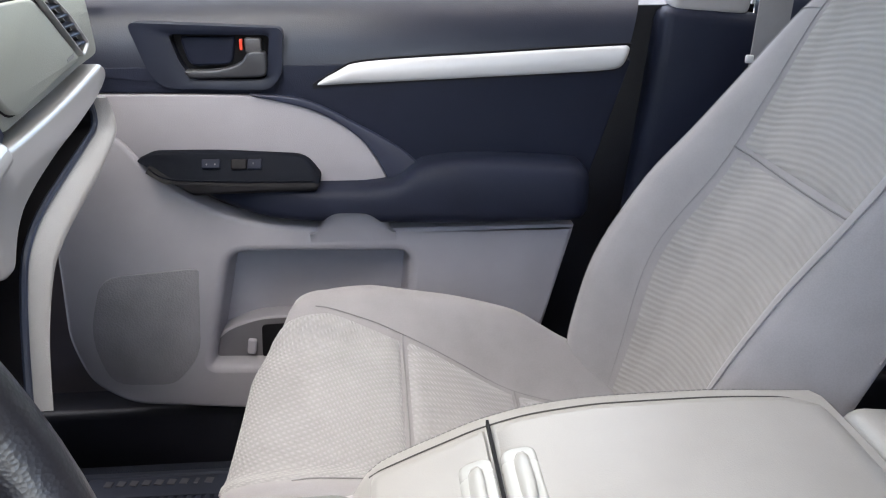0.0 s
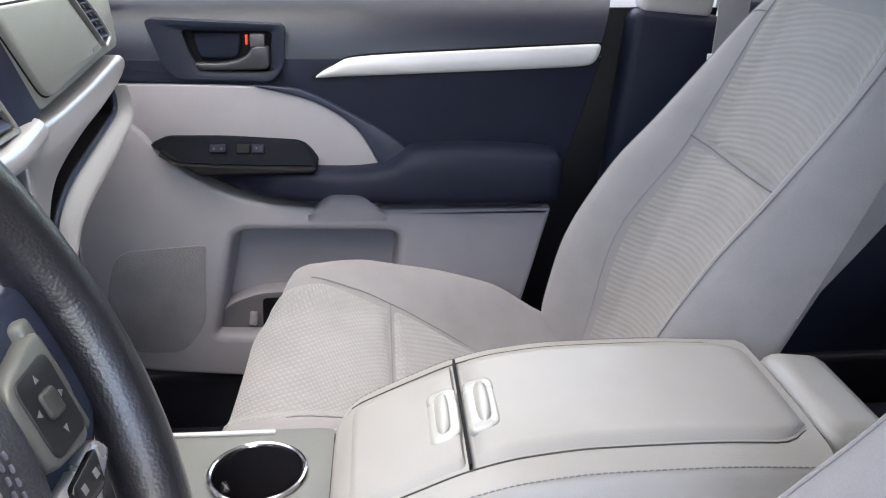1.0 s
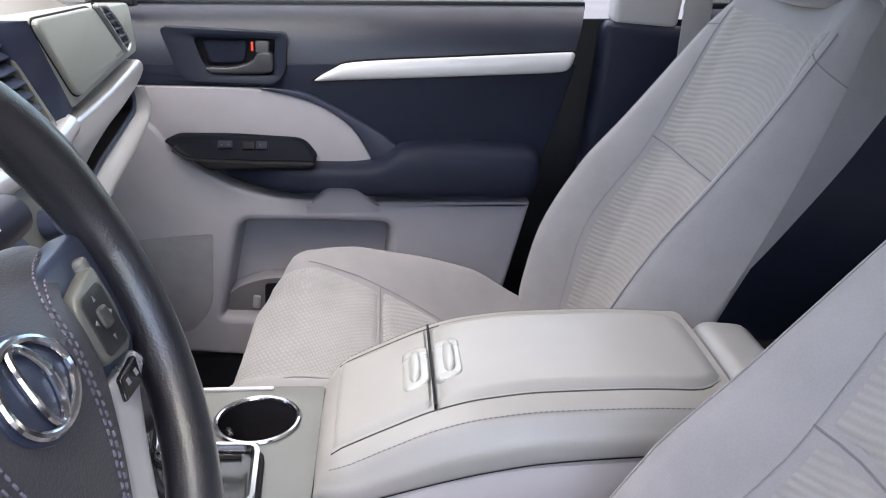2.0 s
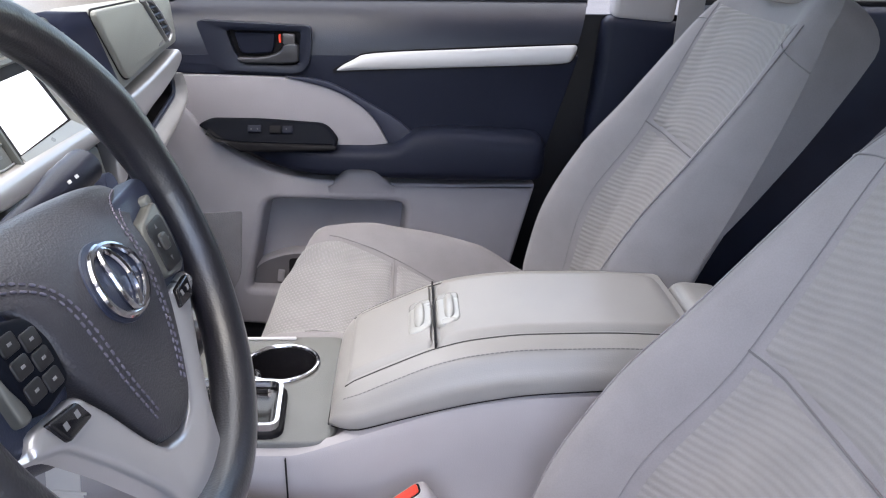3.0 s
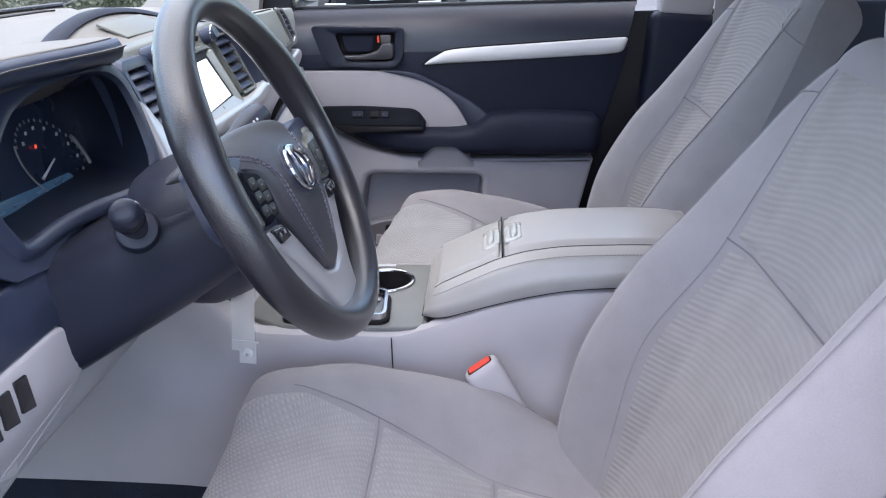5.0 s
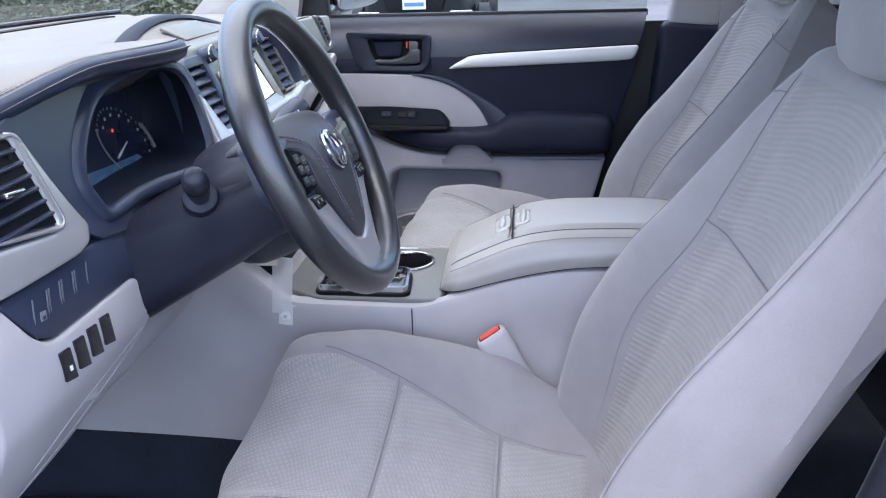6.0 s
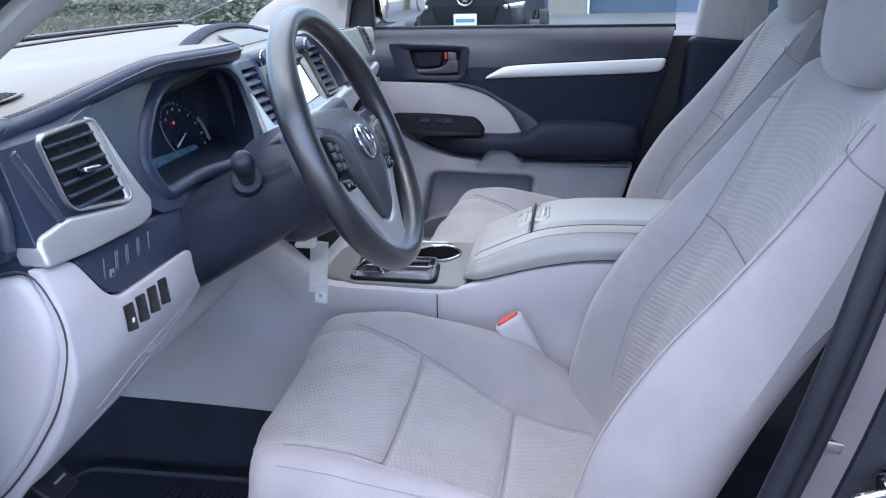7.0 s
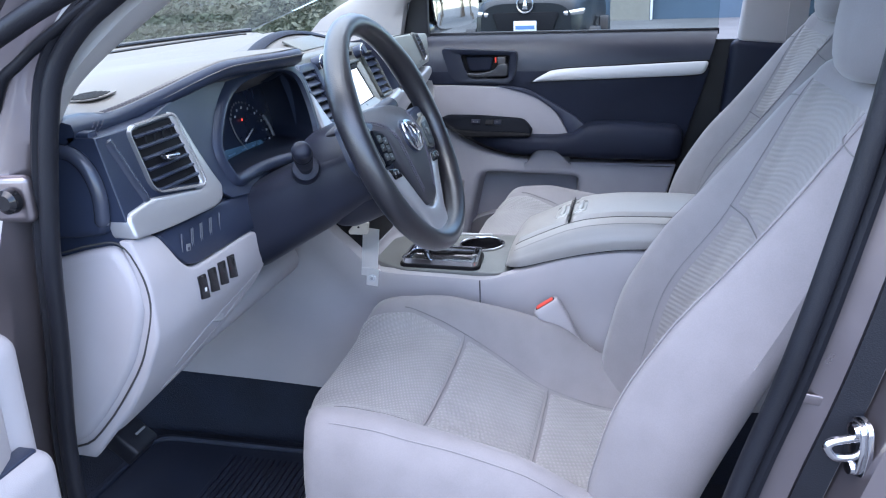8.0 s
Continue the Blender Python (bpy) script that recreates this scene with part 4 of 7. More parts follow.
part("curved_band", prism(bo + bi[::-1], on_door(0.0), 0.040, 0.002), BAND, door, "dark blue-black curved trim")
part("insert_mark", hollow(rounded([(0.515, 0.985), (0.545, 0.985), (0.545, 0.962), (0.515, 0.962)], 0.004), rounded([(0.516, 0.984), (0.544, 0.984), (0.544, 0.963), (0.516, 0.963)], 0.004), on_door(0.0355), 0.0010, 0.0010), GREYMARK, door)
tz_top = [(0.441, 1.1295), (0.478, 1.150), (0.520, 1.163), (0.70, 1.172), (0.88, 1.180), (0.907, 1.180)]
tz_bot = [(0.441, 1.1275), (0.478, 1.131), (0.60, 1.135), (0.80, 1.142), (0.880, 1.146), (0.899, 1.155), (0.907, 1.172)]
tz_top, tz_bot = spline(tz_top, 8), spline(tz_bot, 8)
rows, gap = [], []
for x in list(np.linspace(0.441, 0.52, 10)) + list(np.linspace(0.54, 0.88, 14)) + list(np.linspace(0.885, 0.907, 7)):
    zt, zb = knots(tz_top, x)[0], knots(tz_bot, x)[0]
    k = min(1.0, (x - 0.438) / 0.03, (0.910 - x) / 0.012)
    rows.append([(x, YD - 0.024, zb)] + [(x, YD - 0.028 - 0.011 * k * math.sin(math.pi * (0.08 + 0.84 * u)) ** 0.6, zb + (zt - zb) * u) for u in np.linspace(0, 1, 9)] + [(x, YD - 0.024, zt)])
    gap.append([(x, YD - 0.026, zb - 0.003), (x, YD - 0.0315, zb - 0.003), (x, YD - 0.0315, zt + 0.003), (x, YD - 0.026, zt + 0.003)])
part("trim_strip", loft(rows), SILVER, door, "bright silver trim strip", 60)
part("trim_shadow_gap", loft(gap), BLACK, door)
# inner handle
BEZEL = mat("satin_charcoal", (0.0110, 0.0140, 0.0250), 0.40, mottle=0.08, spec=0.25)
bz = rounded([(0.190, 1.222), (0.404, 1.212), (0.399, 1.147), (0.380, 1.125), (0.232, 1.130), (0.213, 1.150)], [0.012, 0.012, 0.02, 0.02, 0.025, 0.02], 5)
hole = rounded([(0.244, 1.205), (0.384, 1.202), (0.376, 1.142), (0.366, 1.140), (0.274, 1.142), (0.256, 1.163)], [0.008, 0.008, 0.008, 0.008, 0.02, 0.02], 5)
bezel = part("handle_bezel", hollow(bz, hole, on_door(0.010), 0.027, 0.022), BEZEL, door, "satin charcoal handle surround")
part("recess", prism(inset(hole, -0.002), on_door(0.004), 0.009, 0.001), BLACK, bezel)
lev = spline([(0.264, 1.155), (0.295, 1.155), (0.321, 1.158), (0.342, 1.166), (0.352, 1.178), (0.364, 1.181), (0.377, 1.178), (0.378, 1.162), (0.374, 1.146), (0.345, 1.1435), (0.30, 1.1435), (0.270, 1.1445)], 4, True)
part("lever_plate", prism(rounded([(0.257, 1.200), (0.335, 1.199), (0.328, 1.160), (0.267, 1.158)], [0.006, 0.006, 0.01, 0.012]), on_door(0.010), 0.012, 0.004), DARK_SOFT, bezel)
part("handle", prism(lev, on_door(0.026), 0.014, 0.004), mat("satin_grey_lever", (0.040, 0.042, 0.048), 0.3, metal=0.3), bezel)
part("lock_lever", prism(rounded([(0.349, 1.199), (0.373, 1.198), (0.372, 1.178), (0.350, 1.178)], 0.004), on_door(0.028), 0.010, 0.002), mat("grey_lock", (0.06, 0.06, 0.065), 0.3, metal=0.3), bezel)
part("lock_mark", prism(rounded([(0.3420, 1.197), (0.3460, 1.197), (0.3460, 1.182), (0.3420, 1.182)], 0.001), on_door(0.028), 0.008, 0.001), RED, bezel, "red unlocked mark")
# armrest
arm = [(0.250, 0.987, 0.982, 0.030), (0.30, 0.988, 0.958, 0.050), (0.364, 0.990, 0.936, 0.066), (0.42, 0.987, 0.929, 0.074), (0.50, 0.986, 0.927, 0.082), (0.556, 0.992, 0.926, 0.088), (0.60, 1.020, 0.924, 0.094), (0.66, 1.025, 0.923, 0.098), (0.80, 1.018, 0.922, 0.098), (0.836, 1.013, 0.922, 0.094), (0.848, 1.000, 0.930, 0.075)]
rings = []
for x in np.linspace(0.25, 0.848, 44):
    zt, zb, dp = knots(arm, x)
    zc, hz = (zt + zb) / 2, (zt - zb) / 2
    rings.append([(x, YD - 0.02 - (dp - 0.02) * max(0.0, math.cos(a)) ** 0.45 if math.cos(a) > 0 else YD - 0.02, zc + hz * math.copysign(abs(math.sin(a)) ** 0.65, math.sin(a))) for a in np.linspace(-math.pi / 2, math.pi / 2, 17)] + [(x, YD, zt), (x, YD, zb)])
notch = prism(rounded([(0.430, 0.880), (0.550, 0.880), (0.541, 0.922), (0.519, 0.949), (0.459, 0.949), (0.438, 0.922)], [0.003, 0.003, 0.015, 0.024, 0.024, 0.015]), on_door(-0.02), 0.16, 0.002)
armbody = carve(loft(rings), notch)
part("armrest", armbody, DARK_SOFT, door, "charcoal padded armrest", 50)
rows = []
for x in np.linspace(0.424, 0.556, 24):
    h = 0.047 * smooth(0.424, 0.466, x) * (1 - smooth(0.514, 0.556, x))
    rows.append([(x, YD, 0.890), (x, YD - 0.0455, 0.890), (x, YD - 0.0475, 0.902), (x, YD - 0.052, 0.905 + 0.25 * h), (x, YD - 0.052, 0.905 + 0.55 * h), (x, YD - 0.046, 0.905 + 0.82 * h), (x, YD - 0.034, 0.905 + 0.97 * h), (x, YD - 0.02, 0.905 + h), (x, YD, 0.905 + h)])
part("pull_pocket", loft(rows), DOOR_GREY, door, "", 60)
# switch pod
pod = rounded([(0.180, 1.028), (0.206, 1.040), (0.30, 1.039), (0.426, 1.030), (0.448, 0.998), (0.440, 0.984), (0.262, 0.982)], [0.006, 0.01, 0.03, 0.02, 0.015, 0.008, 0.03])
POD = mat("pod_black", (0.0045, 0.0060, 0.0105), 0.65, spec=0.08)
podp = prism(pod, lambda a, b, d: (a, YD - 0.03 - d * (1.0 - 0.55 * smooth(0.985, 1.04, b)), b), 0.046, 0.008, cuts=(0.99, 1.0, 1.01, 1.02, 1.03))
switch_pod = part("switch_pod", podp, POD, door, "charcoal window switch panel")


def pod_y(z):
    return YD - 0.03 - 0.046 * (1.0 - 0.55 * smooth(0.985, 1.04, z)) - 0.0005


for xa, xb, za, zb, m_ in ((0.276, 0.302, 1.016, 1.030, DARK_SOFT), (0.318, 0.340, 1.014, 1.029, BLACK), (0.342, 0.362, 1.014, 1.029, DARK_SOFT)):
    part("switch", rbox(((xa + xb) / 2, pod_y((za + zb) / 2) - 0.001, (za + zb) / 2), (xb - xa, 0.006, zb - za), 0.0015, (-32, 0, 0)), m_, switch_pod)
DOT = mat("switch_mark", (0.09, 0.09, 0.095), 0.5)
for x in (0.283, 0.295, 0.350):
    part("symbol", rbox((x, pod_y(1.024) - 0.0045, 1.0235), (0.0020, 0.001, 0.0024), 0, (-32, 0, 0)), DOT, switch_pod)
pf = rounded([(0.196, 1.020), (0.222, 1.006), (0.300, 1.001), (0.440, 0.997), (0.446, 0.990), (0.440, 0.983), (0.262, 0.981)], 0.004)
part("pod_front", prism(pf, lambda a, b, d: (a, YD - 0.03 - d * (1.0 - 0.55 * smooth(0.985, 1.04, b)), b), 0.0475, 0.006, cuts=(0.99, 1.0, 1.01)), BLACK, switch_pod)
part("pod_edge", tube([(a, pod_y(b) - 0.0012, b) for a, b in spline([(0.200, 1.019), (0.222, 1.007), (0.260, 1.003), (0.34, 1.000), (0.436, 0.998)], 5)], 0.0012, 6), POD, switch_pod)

# door mirror outside
mir = thing("door_mirror", (0.11, 0.98, 1.24), "black door mirror outside the passenger window", "door mirror")
ring = []
for i in range(11):
    a = math.pi * i / 10
    k = max(0.1, math.sin(a)) ** 0.45
    ring.append([(0.105 - 0.065 * math.cos(a) + 0.45 * 0.125 * k * math.cos(q), 1.005 + 0.125 * k * math.copysign(abs(math.cos(q)) ** 0.7, math.cos(q)), 1.345 + 0.098 * k * math.copysign(abs(math.sin(q)) ** 0.7, math.sin(q))) for q in (2 * math.pi * j / 28 for j in range(28))])
part("housing", loft(ring), GLOSS, mir, "", 60)
mo = spline([(0.902, 1.30), (0.915, 1.272), (0.96, 1.264), (1.06, 1.272), (1.10, 1.30), (1.105, 1.36), (1.08, 1.415), (1.0, 1.425), (0.92, 1.415), (0.900, 1.36)], 4, True)
part("mirror_glass", prism(mo, lambda a, b, d: (0.176 + d + (a - 1.0) * 0.45 - (b - 1.345) * 0.07, a, b), 0.006, 0.001), mat("mirror_silver", (0.9, 0.9, 0.9), 0.02, metal=1.0, mottle=0.0), mir)
part("foot", rbox((0.08, 0.90, 1.262), (0.12, 0.14, 0.05), 0.015), GLOSS, mir)

# ---- dashboard ----
FACE = [(0.82, 0.05), (0.86, 0.085), (0.92, 0.135), (0.97, 0.165), (1.03, 0.187), (1.08, 0.185), (1.15, 0.163), (1.25, 0.138), (1.32, 0.120)]


def face_x(z):
    return knots(FACE, z)[0]


def on_face(base=0.0):
    return lambda a, b, d: (face_x(b) + base + d, a, b)


def on_flat(x0, lean):
    """A flat face that leans: x0 at z = 1.2, moving back by lean for each metre down."""
    return lambda a, b, d: (x0 + (1.2 - b) * lean + d, a, b)


CUTS = tuple(np.arange(0.84, 1.32, 0.02))
dash = thing("dashboard", (0.0, 0.0, 0.85), "two-tone grey dashboard with charcoal fascia and silver strips", "dashboard")
# main carcass, set just behind the visible panels
prof = [(-0.45, 1.17), (-0.30, 1.225), (-0.10, 1.262), (0.0, 1.262), (0.04, 1.25), (0.05, 1.20), (0.06, 1.12), (0.10, 1.03), (0.09, 0.93), (0.0, 0.86), (-0.3, 0.80)]
rings = [[(x - 0.012, y, z - 0.006) for x, z in prof] for y in np.linspace(-0.725, 0.66, 12)]
part("carcass", loft(rings), DARK, dash)


# top pad with a raised brow over the instruments
def brow(y):
    return smooth(-0.66, -0.44, y) * (1 - smooth(-0.262, -0.205, y))


def hump(y):
    return smooth(-0.14, -0.04, y) * (1 - smooth(0.12, 0.22, y))


def duct(x):
    """A shallow channel along the foot of the windscreen."""
    return -0.006 * math.exp(-((x + 0.300) / 0.010) ** 2)


rows = []
for y in list(np.linspace(-0.73, -0.28, 26)) + list(np.linspace(-0.27, -0.19, 14)) + list(np.linspace(-0.17, 0.67, 40)):
    b, h = brow(y), hump(y)
    edge_x = 0.112 + (0.055 + 0.030 * smooth(-0.46, -0.28, y)) * b + 0.01 * h
    edge_z = 1.272 + 0.040 * b + 0.004 * h - 0.015 * smooth(0.25, 0.6, y)
    line = spline([(-0.47 + 0.10 * (y / 0.7) ** 2, 1.281), (-0.30, 1.282), (-0.12, 1.279 + 0.010 * b), (0.02, 1.279 + 0.025 * b), (edge_x - 0.025, edge_z + 0.002), (edge_x - 0.006, edge_z - 0.001), (edge_x, edge_z - 0.008), (edge_x - 0.006, edge_z - 0.016), (0.0, 1.20)], 6)
    rows.append([(x, y, z + (duct(x) if z > 1.25 else 0.0)) for x, z in line] + [(-0.40, y, 1.15)])
part("top_pad", loft(rows, True), PAD, dash, "light grey soft dashboard top", 60)


def pad_edge(y, off, drop):
    b, h = brow(y), hump(y)
    return (0.112 + (0.055 + 0.030 * smooth(-0.46, -0.28, y)) * b + 0.01 * h + off, y, 1.272 + 0.040 * b + 0.004 * h - 0.015 * smooth(0.25, 0.6, y) + drop)


# charcoal fascia edge under the pad, stitched, on the driver's side
rows = []
for y in list(np.linspace(-0.735, -0.29, 30)) + list(np.linspace(-0.28, -0.222, 10)):
    x, _, z = pad_edge(y, 0, 0)
    k = 1 - smooth(-0.690, -0.655, y)
    rows.append([(x - 0.005 - 0.030 * k, y, z + 0.0002 + 0.0025 * k), (x - 0.001 - 0.020 * k, y, z + 0.0006 + 0.0045 * k), (x + 0.003, y, z - 0.004 + 0.003 * k), (x + 0.006, y, z - 0.010), (x + 0.003, y, z - 0.019), (x - 0.012, y, z - 0.026), (x - 0.06, y, z - 0.030)])
brow_edge = part("brow", loft(rows), DARK, dash, "stitched charcoal brow edge", 60)
for off, dr in ((-0.0150, 0.0012), (-0.0090, 0.0006)):
    part("stitching", stitches([pad_edge(y, off, dr) for y in np.linspace(-0.655, -0.235, 60)], 0.0009, 0.005, 0.0012), THREAD, brow_edge)
part("pad_seam", tube([pad_edge(y, -0.012, 0.0008) for y in np.linspace(-0.655, -0.235, 60)], 0.0009, 6), THREAD, brow_edge)
for k in range(3):
    part("stitching", stitches([pad_edge(-0.697 + 0.009 * k - 0.0040 * j, 0.0075 - 0.0007 * abs(j - 2), -0.004 - 0.0032 * j) for j in range(6)], 0.0008, 0.004, 0.002), THREAD, brow_edge)
part("windscreen_duct", loft([[(-0.395 + 0.07 * (y / 0.7) ** 2, y, 1.280), (-0.395 + 0.07 * (y / 0.7) ** 2, y, 1.2845), (-0.370 + 0.07 * (y / 0.7) ** 2, y, 1.2845), (-0.370 + 0.07 * (y / 0.7) ** 2, y, 1.280)] for y in np.linspace(-0.60, 0.60, 21)]), BLACK, dash)
# tweeter grille in the pad


def on_pad(u, v, d):
    """A leaf-shaped patch of the pad; u runs along the leaf, v across it."""
    x, y = 0.050 + 0.782 * u - 0.622 * v, -0.606 + 0.622 * u + 0.782 * v
    return (x, y, 1.2842 + 0.125 * (y + 0.606) + 0.03 * (x - 0.050) + d)


def leaf(u, k=1.0):
    return k * 0.0235 * (1 - (u / 0.033) ** 2)


us = np.linspace(-0.033, 0.033, 17)
gr = part("tweeter_grille", prism([(u, leaf(u)) for u in us] + [(u, -leaf(u)) for u in us[-2:0:-1]], on_pad, 0.0016, 0.0004), PAD, dash, "dark slatted tweeter grille in a grey leaf-shaped rim")
for k in range(7):
    v = (k - 3) * 0.0060
    h = 0.030 * math.sqrt(max(0.02, 1 - abs(v) / 0.0215))
    part("slat", prism([(-h, v - 0.0020), (h * 0.86, v - 0.0020), (h * 0.86, v + 0.0020), (-h, v + 0.0020)], lambda a, b, d: on_pad(a, b, 0.0014 + d), 0.0012, 0.0002), BLACK, gr)

# charcoal fascia round vent and cluster
fas = [(-0.735, 1.158)] + [(y, pad_edge(y, 0, 0)[2] - 0.016) for y in np.linspace(-0.735, -0.262, 9)] + [(-0.215, 1.262), (-0.205, 1.20), (-0.22, 1.135), (-0.34, 1.105), (-0.50, 1.125), (-0.53, 1.145)]
cl = spline([(-0.480, 1.160), (-0.488, 1.196), (-0.446, 1.240), (-0.395, 1.268), (-0.340, 1.282), (-0.285, 1.283), (-0.252, 1.268), (-0.240, 1.238), (-0.238, 1.200), (-0.246, 1.168), (-0.275, 1.151), (-0.356, 1.150), (-0.422, 1.147), (-0.466, 1.147)], 4, True)
fb = prism(fas, on_face(-0.03), 0.036, 0.0012, CUTS, steps=1)
hole_o = [(y + 0.055 * smooth(-0.42, -0.24, y), z) for y, z in inset(cl, 0.001)]
fb = carve(fb, loft([[(0.0, y, z) for y, z in hole_o], [(0.30, y, z) for y, z in hole_o]]))
vo = rounded([(-0.678, 1.252), (-0.666, 1.258), (-0.580, 1.260), (-0.570, 1.254), (-0.552, 1.165), (-0.562, 1.158), (-0.660, 1.174), (-0.671, 1.186)], 0.012, 4)
fascia = part("fascia", fb, DARK, dash, "charcoal instrument fascia", 30)
# lighter charcoal for rounded edges, with their highlight put into the colour
SHEEN = mat("charcoal_edge_highlight", (0.040, 0.048, 0.072), 0.26, mottle=0.06, spec=0.7)
part("rounded_fold", tube([(face_x(z) + 0.0015, y, z) for y, z in spline([(-0.716, 1.250), (-0.706, 1.226), (-0.694, 1.195), (-0.682, 1.168)], 6)], [0.002] + [0.0085] * 17 + [0.006], 14), SHEEN, fascia)
# cluster: hood rim, funnel, face and dial


def rim_x(y, z):
    return face_x(z) + 0.042 * smooth(-0.42, -0.25, y)


def deep(pts):
    """The funnel opens out behind its right wall."""
    return [(y + 0.055 * smooth(-0.42, -0.24, y), z) for y, z in pts]


cluster = part("cluster_hood", loft([[(face_x(z) + 0.004, y + 0.012 * smooth(-0.36, -0.24, y), z) for y, z in inset(cl, -0.014)], [(rim_x(y, z) + 0.010, y + 0.006 * smooth(-0.36, -0.24, y), z) for y, z in inset(cl, -0.010)], [(rim_x(y, z) + 0.014, y, z) for y, z in inset(cl, -0.004)], [(rim_x(y, z) + 0.013, y, z) for y, z in inset(cl, 0.002)], [(rim_x(y, z) + 0.006, y, z) for y, z in inset(cl, 0.005)]], False), DARK, dash, "hooded instrument cluster", 50)
# dial colour includes the bluish reflection of a lens that is not modelled
DIALBLACK = mat("dial_lens_blue", (0.024, 0.034, 0.062), 0.28, spec=0.6)
FUNNEL = mat("hood_lining_black", (0.011, 0.015, 0.028), 0.40, spec=0.35)
part("funnel", loft([[(rim_x(y, z) + 0.006, y, z) for y, z in inset(cl, 0.005)], [(0.130, y, z) for y, z in deep(inset(cl, 0.006))], [(0.100 - (z - 1.19) * 0.25, y, z) for y, z in deep(inset(cl, 0.007))]], False), FUNNEL, cluster, "", 50)


def on_dial(base=0.0):
    return lambda a, b, d: (0.105 - (b - 1.19) * 0.25 + base + d, a, b)


part("dial_face", prism(deep(inset(cl, 0.005)), on_dial(-0.008), 0.006, 0.001), DIALBLACK, cluster)


def dial_at(a, k=1.0):
    """Points on the slanted dial outline."""
    u, v = 0.070 * k * math.cos(a), 0.045 * k * math.sin(a)
    return (-0.276 + u * 0.84 + v * 0.54, 1.181 - u * 0.54 + v * 0.84)


part("dial_ring", tube([on_dial(0.002)(*dial_at(a, 1.02), 0) for a in np.linspace(-0.5, 1.1, 24)], 0.0026, 6), GREYMARK, cluster)
part("dial_ring", tube([on_dial(0.002)(*dial_at(a, 1.0), 0) for a in np.linspace(3.3, 5.0, 24)], 0.0012, 6), GREYMARK, cluster)
for k in range(22):
    a = -0.4 + 3.7 * k / 21
    p = on_dial(0.0015)(*dial_at(a, 0.93), 0)
    part("tick", rbox(p, (0.001, 0.0022, 0.0035), 0, (30, 0, 0)), GREYMARK, cluster)
for k in range(9):
    a = -0.2 + 3.3 * k / 8
    p = on_dial(0.0015)(*dial_at(a, 0.76), 0)
    part("figure_bar", rbox(p, (0.0012, 0.0032, 0.0036), 0), mat("dial_figures", (0.5, 0.5, 0.5), 0.5) if k == 0 else bpy.data.materials["dial_figures"], cluster)
part("needle", tube([on_dial(0.004)(-0.317, 1.171, 0), on_dial(0.004)(-0.281, 1.184, 0)], [0.0018, 0.0010], 6), WHITE, cluster)
part("warning_lamp", rbox(on_dial(0.001)(-0.300, 1.203, 0), (0.001, 0.003, 0.004), 0), GLOW_RED, cluster)
part("indicator_dot", rbox(on_dial(0.002)(-0.182, 1.150, 0), (0.001, 0.004, 0.003), 0), GREYMARK, cluster)
trip = part("trip_display", prism(rounded([(-0.440, 1.156), (-0.36, 1.155), (-0.255, 1.156), (-0.262, 1.163), (-0.34, 1.166), (-0.430, 1.172)], 0.003), on_dial(0.001), 0.001, 0.0003), GLOW_BLUE, cluster)
for y, w_ in ((-0.41, 0.018), (-0.372, 0.024), (-0.33, 0.016), (-0.29, 0.018)):
    part("reading_bar", rbox(on_dial(0.003)(y, 1.160, 0), (0.001, w_, 0.0025), 0), mat("pale_blue_digits", (0.12, 0.2, 0.3), 0.5) if y == -0.41 else bpy.data.materials["pale_blue_digits"], trip)


def vent(outline, to3d, parent, slats, tilt, b0, b1, a_of, name="air_vent", frame_mat=None, duct=0.0):
    fr = part(name, hollow(outline, inset(outline, 0.0035), to3d, 0.008, 0.006), frame_mat or SILVER, parent, "silver-framed air vent")
    part("duct", prism(inset(outline, 0.006), lambda a, b, d: to3d(a, b, d - 0.018 + duct), 0.004, 0.0005), BLACK, fr)
    for k in range(slats):
        b = b0 + (b1 - b0) * (k + 0.5) / slats
        a0, a1 = a_of(b)
        p, q = Vector(to3d(a0, b, 0.002)), Vector(to3d(a1, b, 0.002))
        c = (p + q) / 2
        ln = (q - p).length
        ang = math.degrees(math.atan2(q.z - p.z, q.y - p.y))
        part("slat", rbox(c, (0.016 if duct == 0.0 else 0.011, ln, 0.0032), 0.001, (ang, tilt, 0)), DARK, fr)
    return fr


FRAME = mat("bright_frame", (0.33, 0.33, 0.335), 0.25, metal=0.5, mottle=0.03)
v1 = vent(vo, on_face(0.004), dash, 6, 14, 1.170, 1.252, lambda b: (-0.660 - (b - 1.17) * 0.12, -0.562 - (b - 1.17) * 0.24), frame_mat=FRAME, duct=0.0175)
for k in range(5):
    y = -0.652 + 0.019 * k
    part("vane", rbox((face_x(1.21) - 0.001, y, 1.211), (0.010, 0.0018, 0.072), 0.0005, (-10, 0, 12)), BLACK, v1)
part("thumb_tab", rbox((0.1625, -0.620, 1.212), (0.014, 0.030, 0.006), 0.0025, (-4, 0, 0)), CHROME, v1)
# silver sweep down the side of the vent and along the fascia's foot
ss = rounded([(-0.583, 1.262), (-0.566, 1.258), (-0.545, 1.205), (-0.527, 1.168), (-0.516, 1.149), (-0.527, 1.132), (-0.552, 1.127), (-0.670, 1.131), (-0.735, 1.137), (-0.734, 1.166), (-0.678, 1.172), (-0.575, 1.158), (-0.563, 1.162), (-0.565, 1.180), (-0.580, 1.248)], [0.005, 0.006, 0.03, 0.02, 0.006, 0.008, 0.015, 0.03, 0.006, 0.012, 0.01, 0.008, 0.006, 0.02, 0.004], 5)
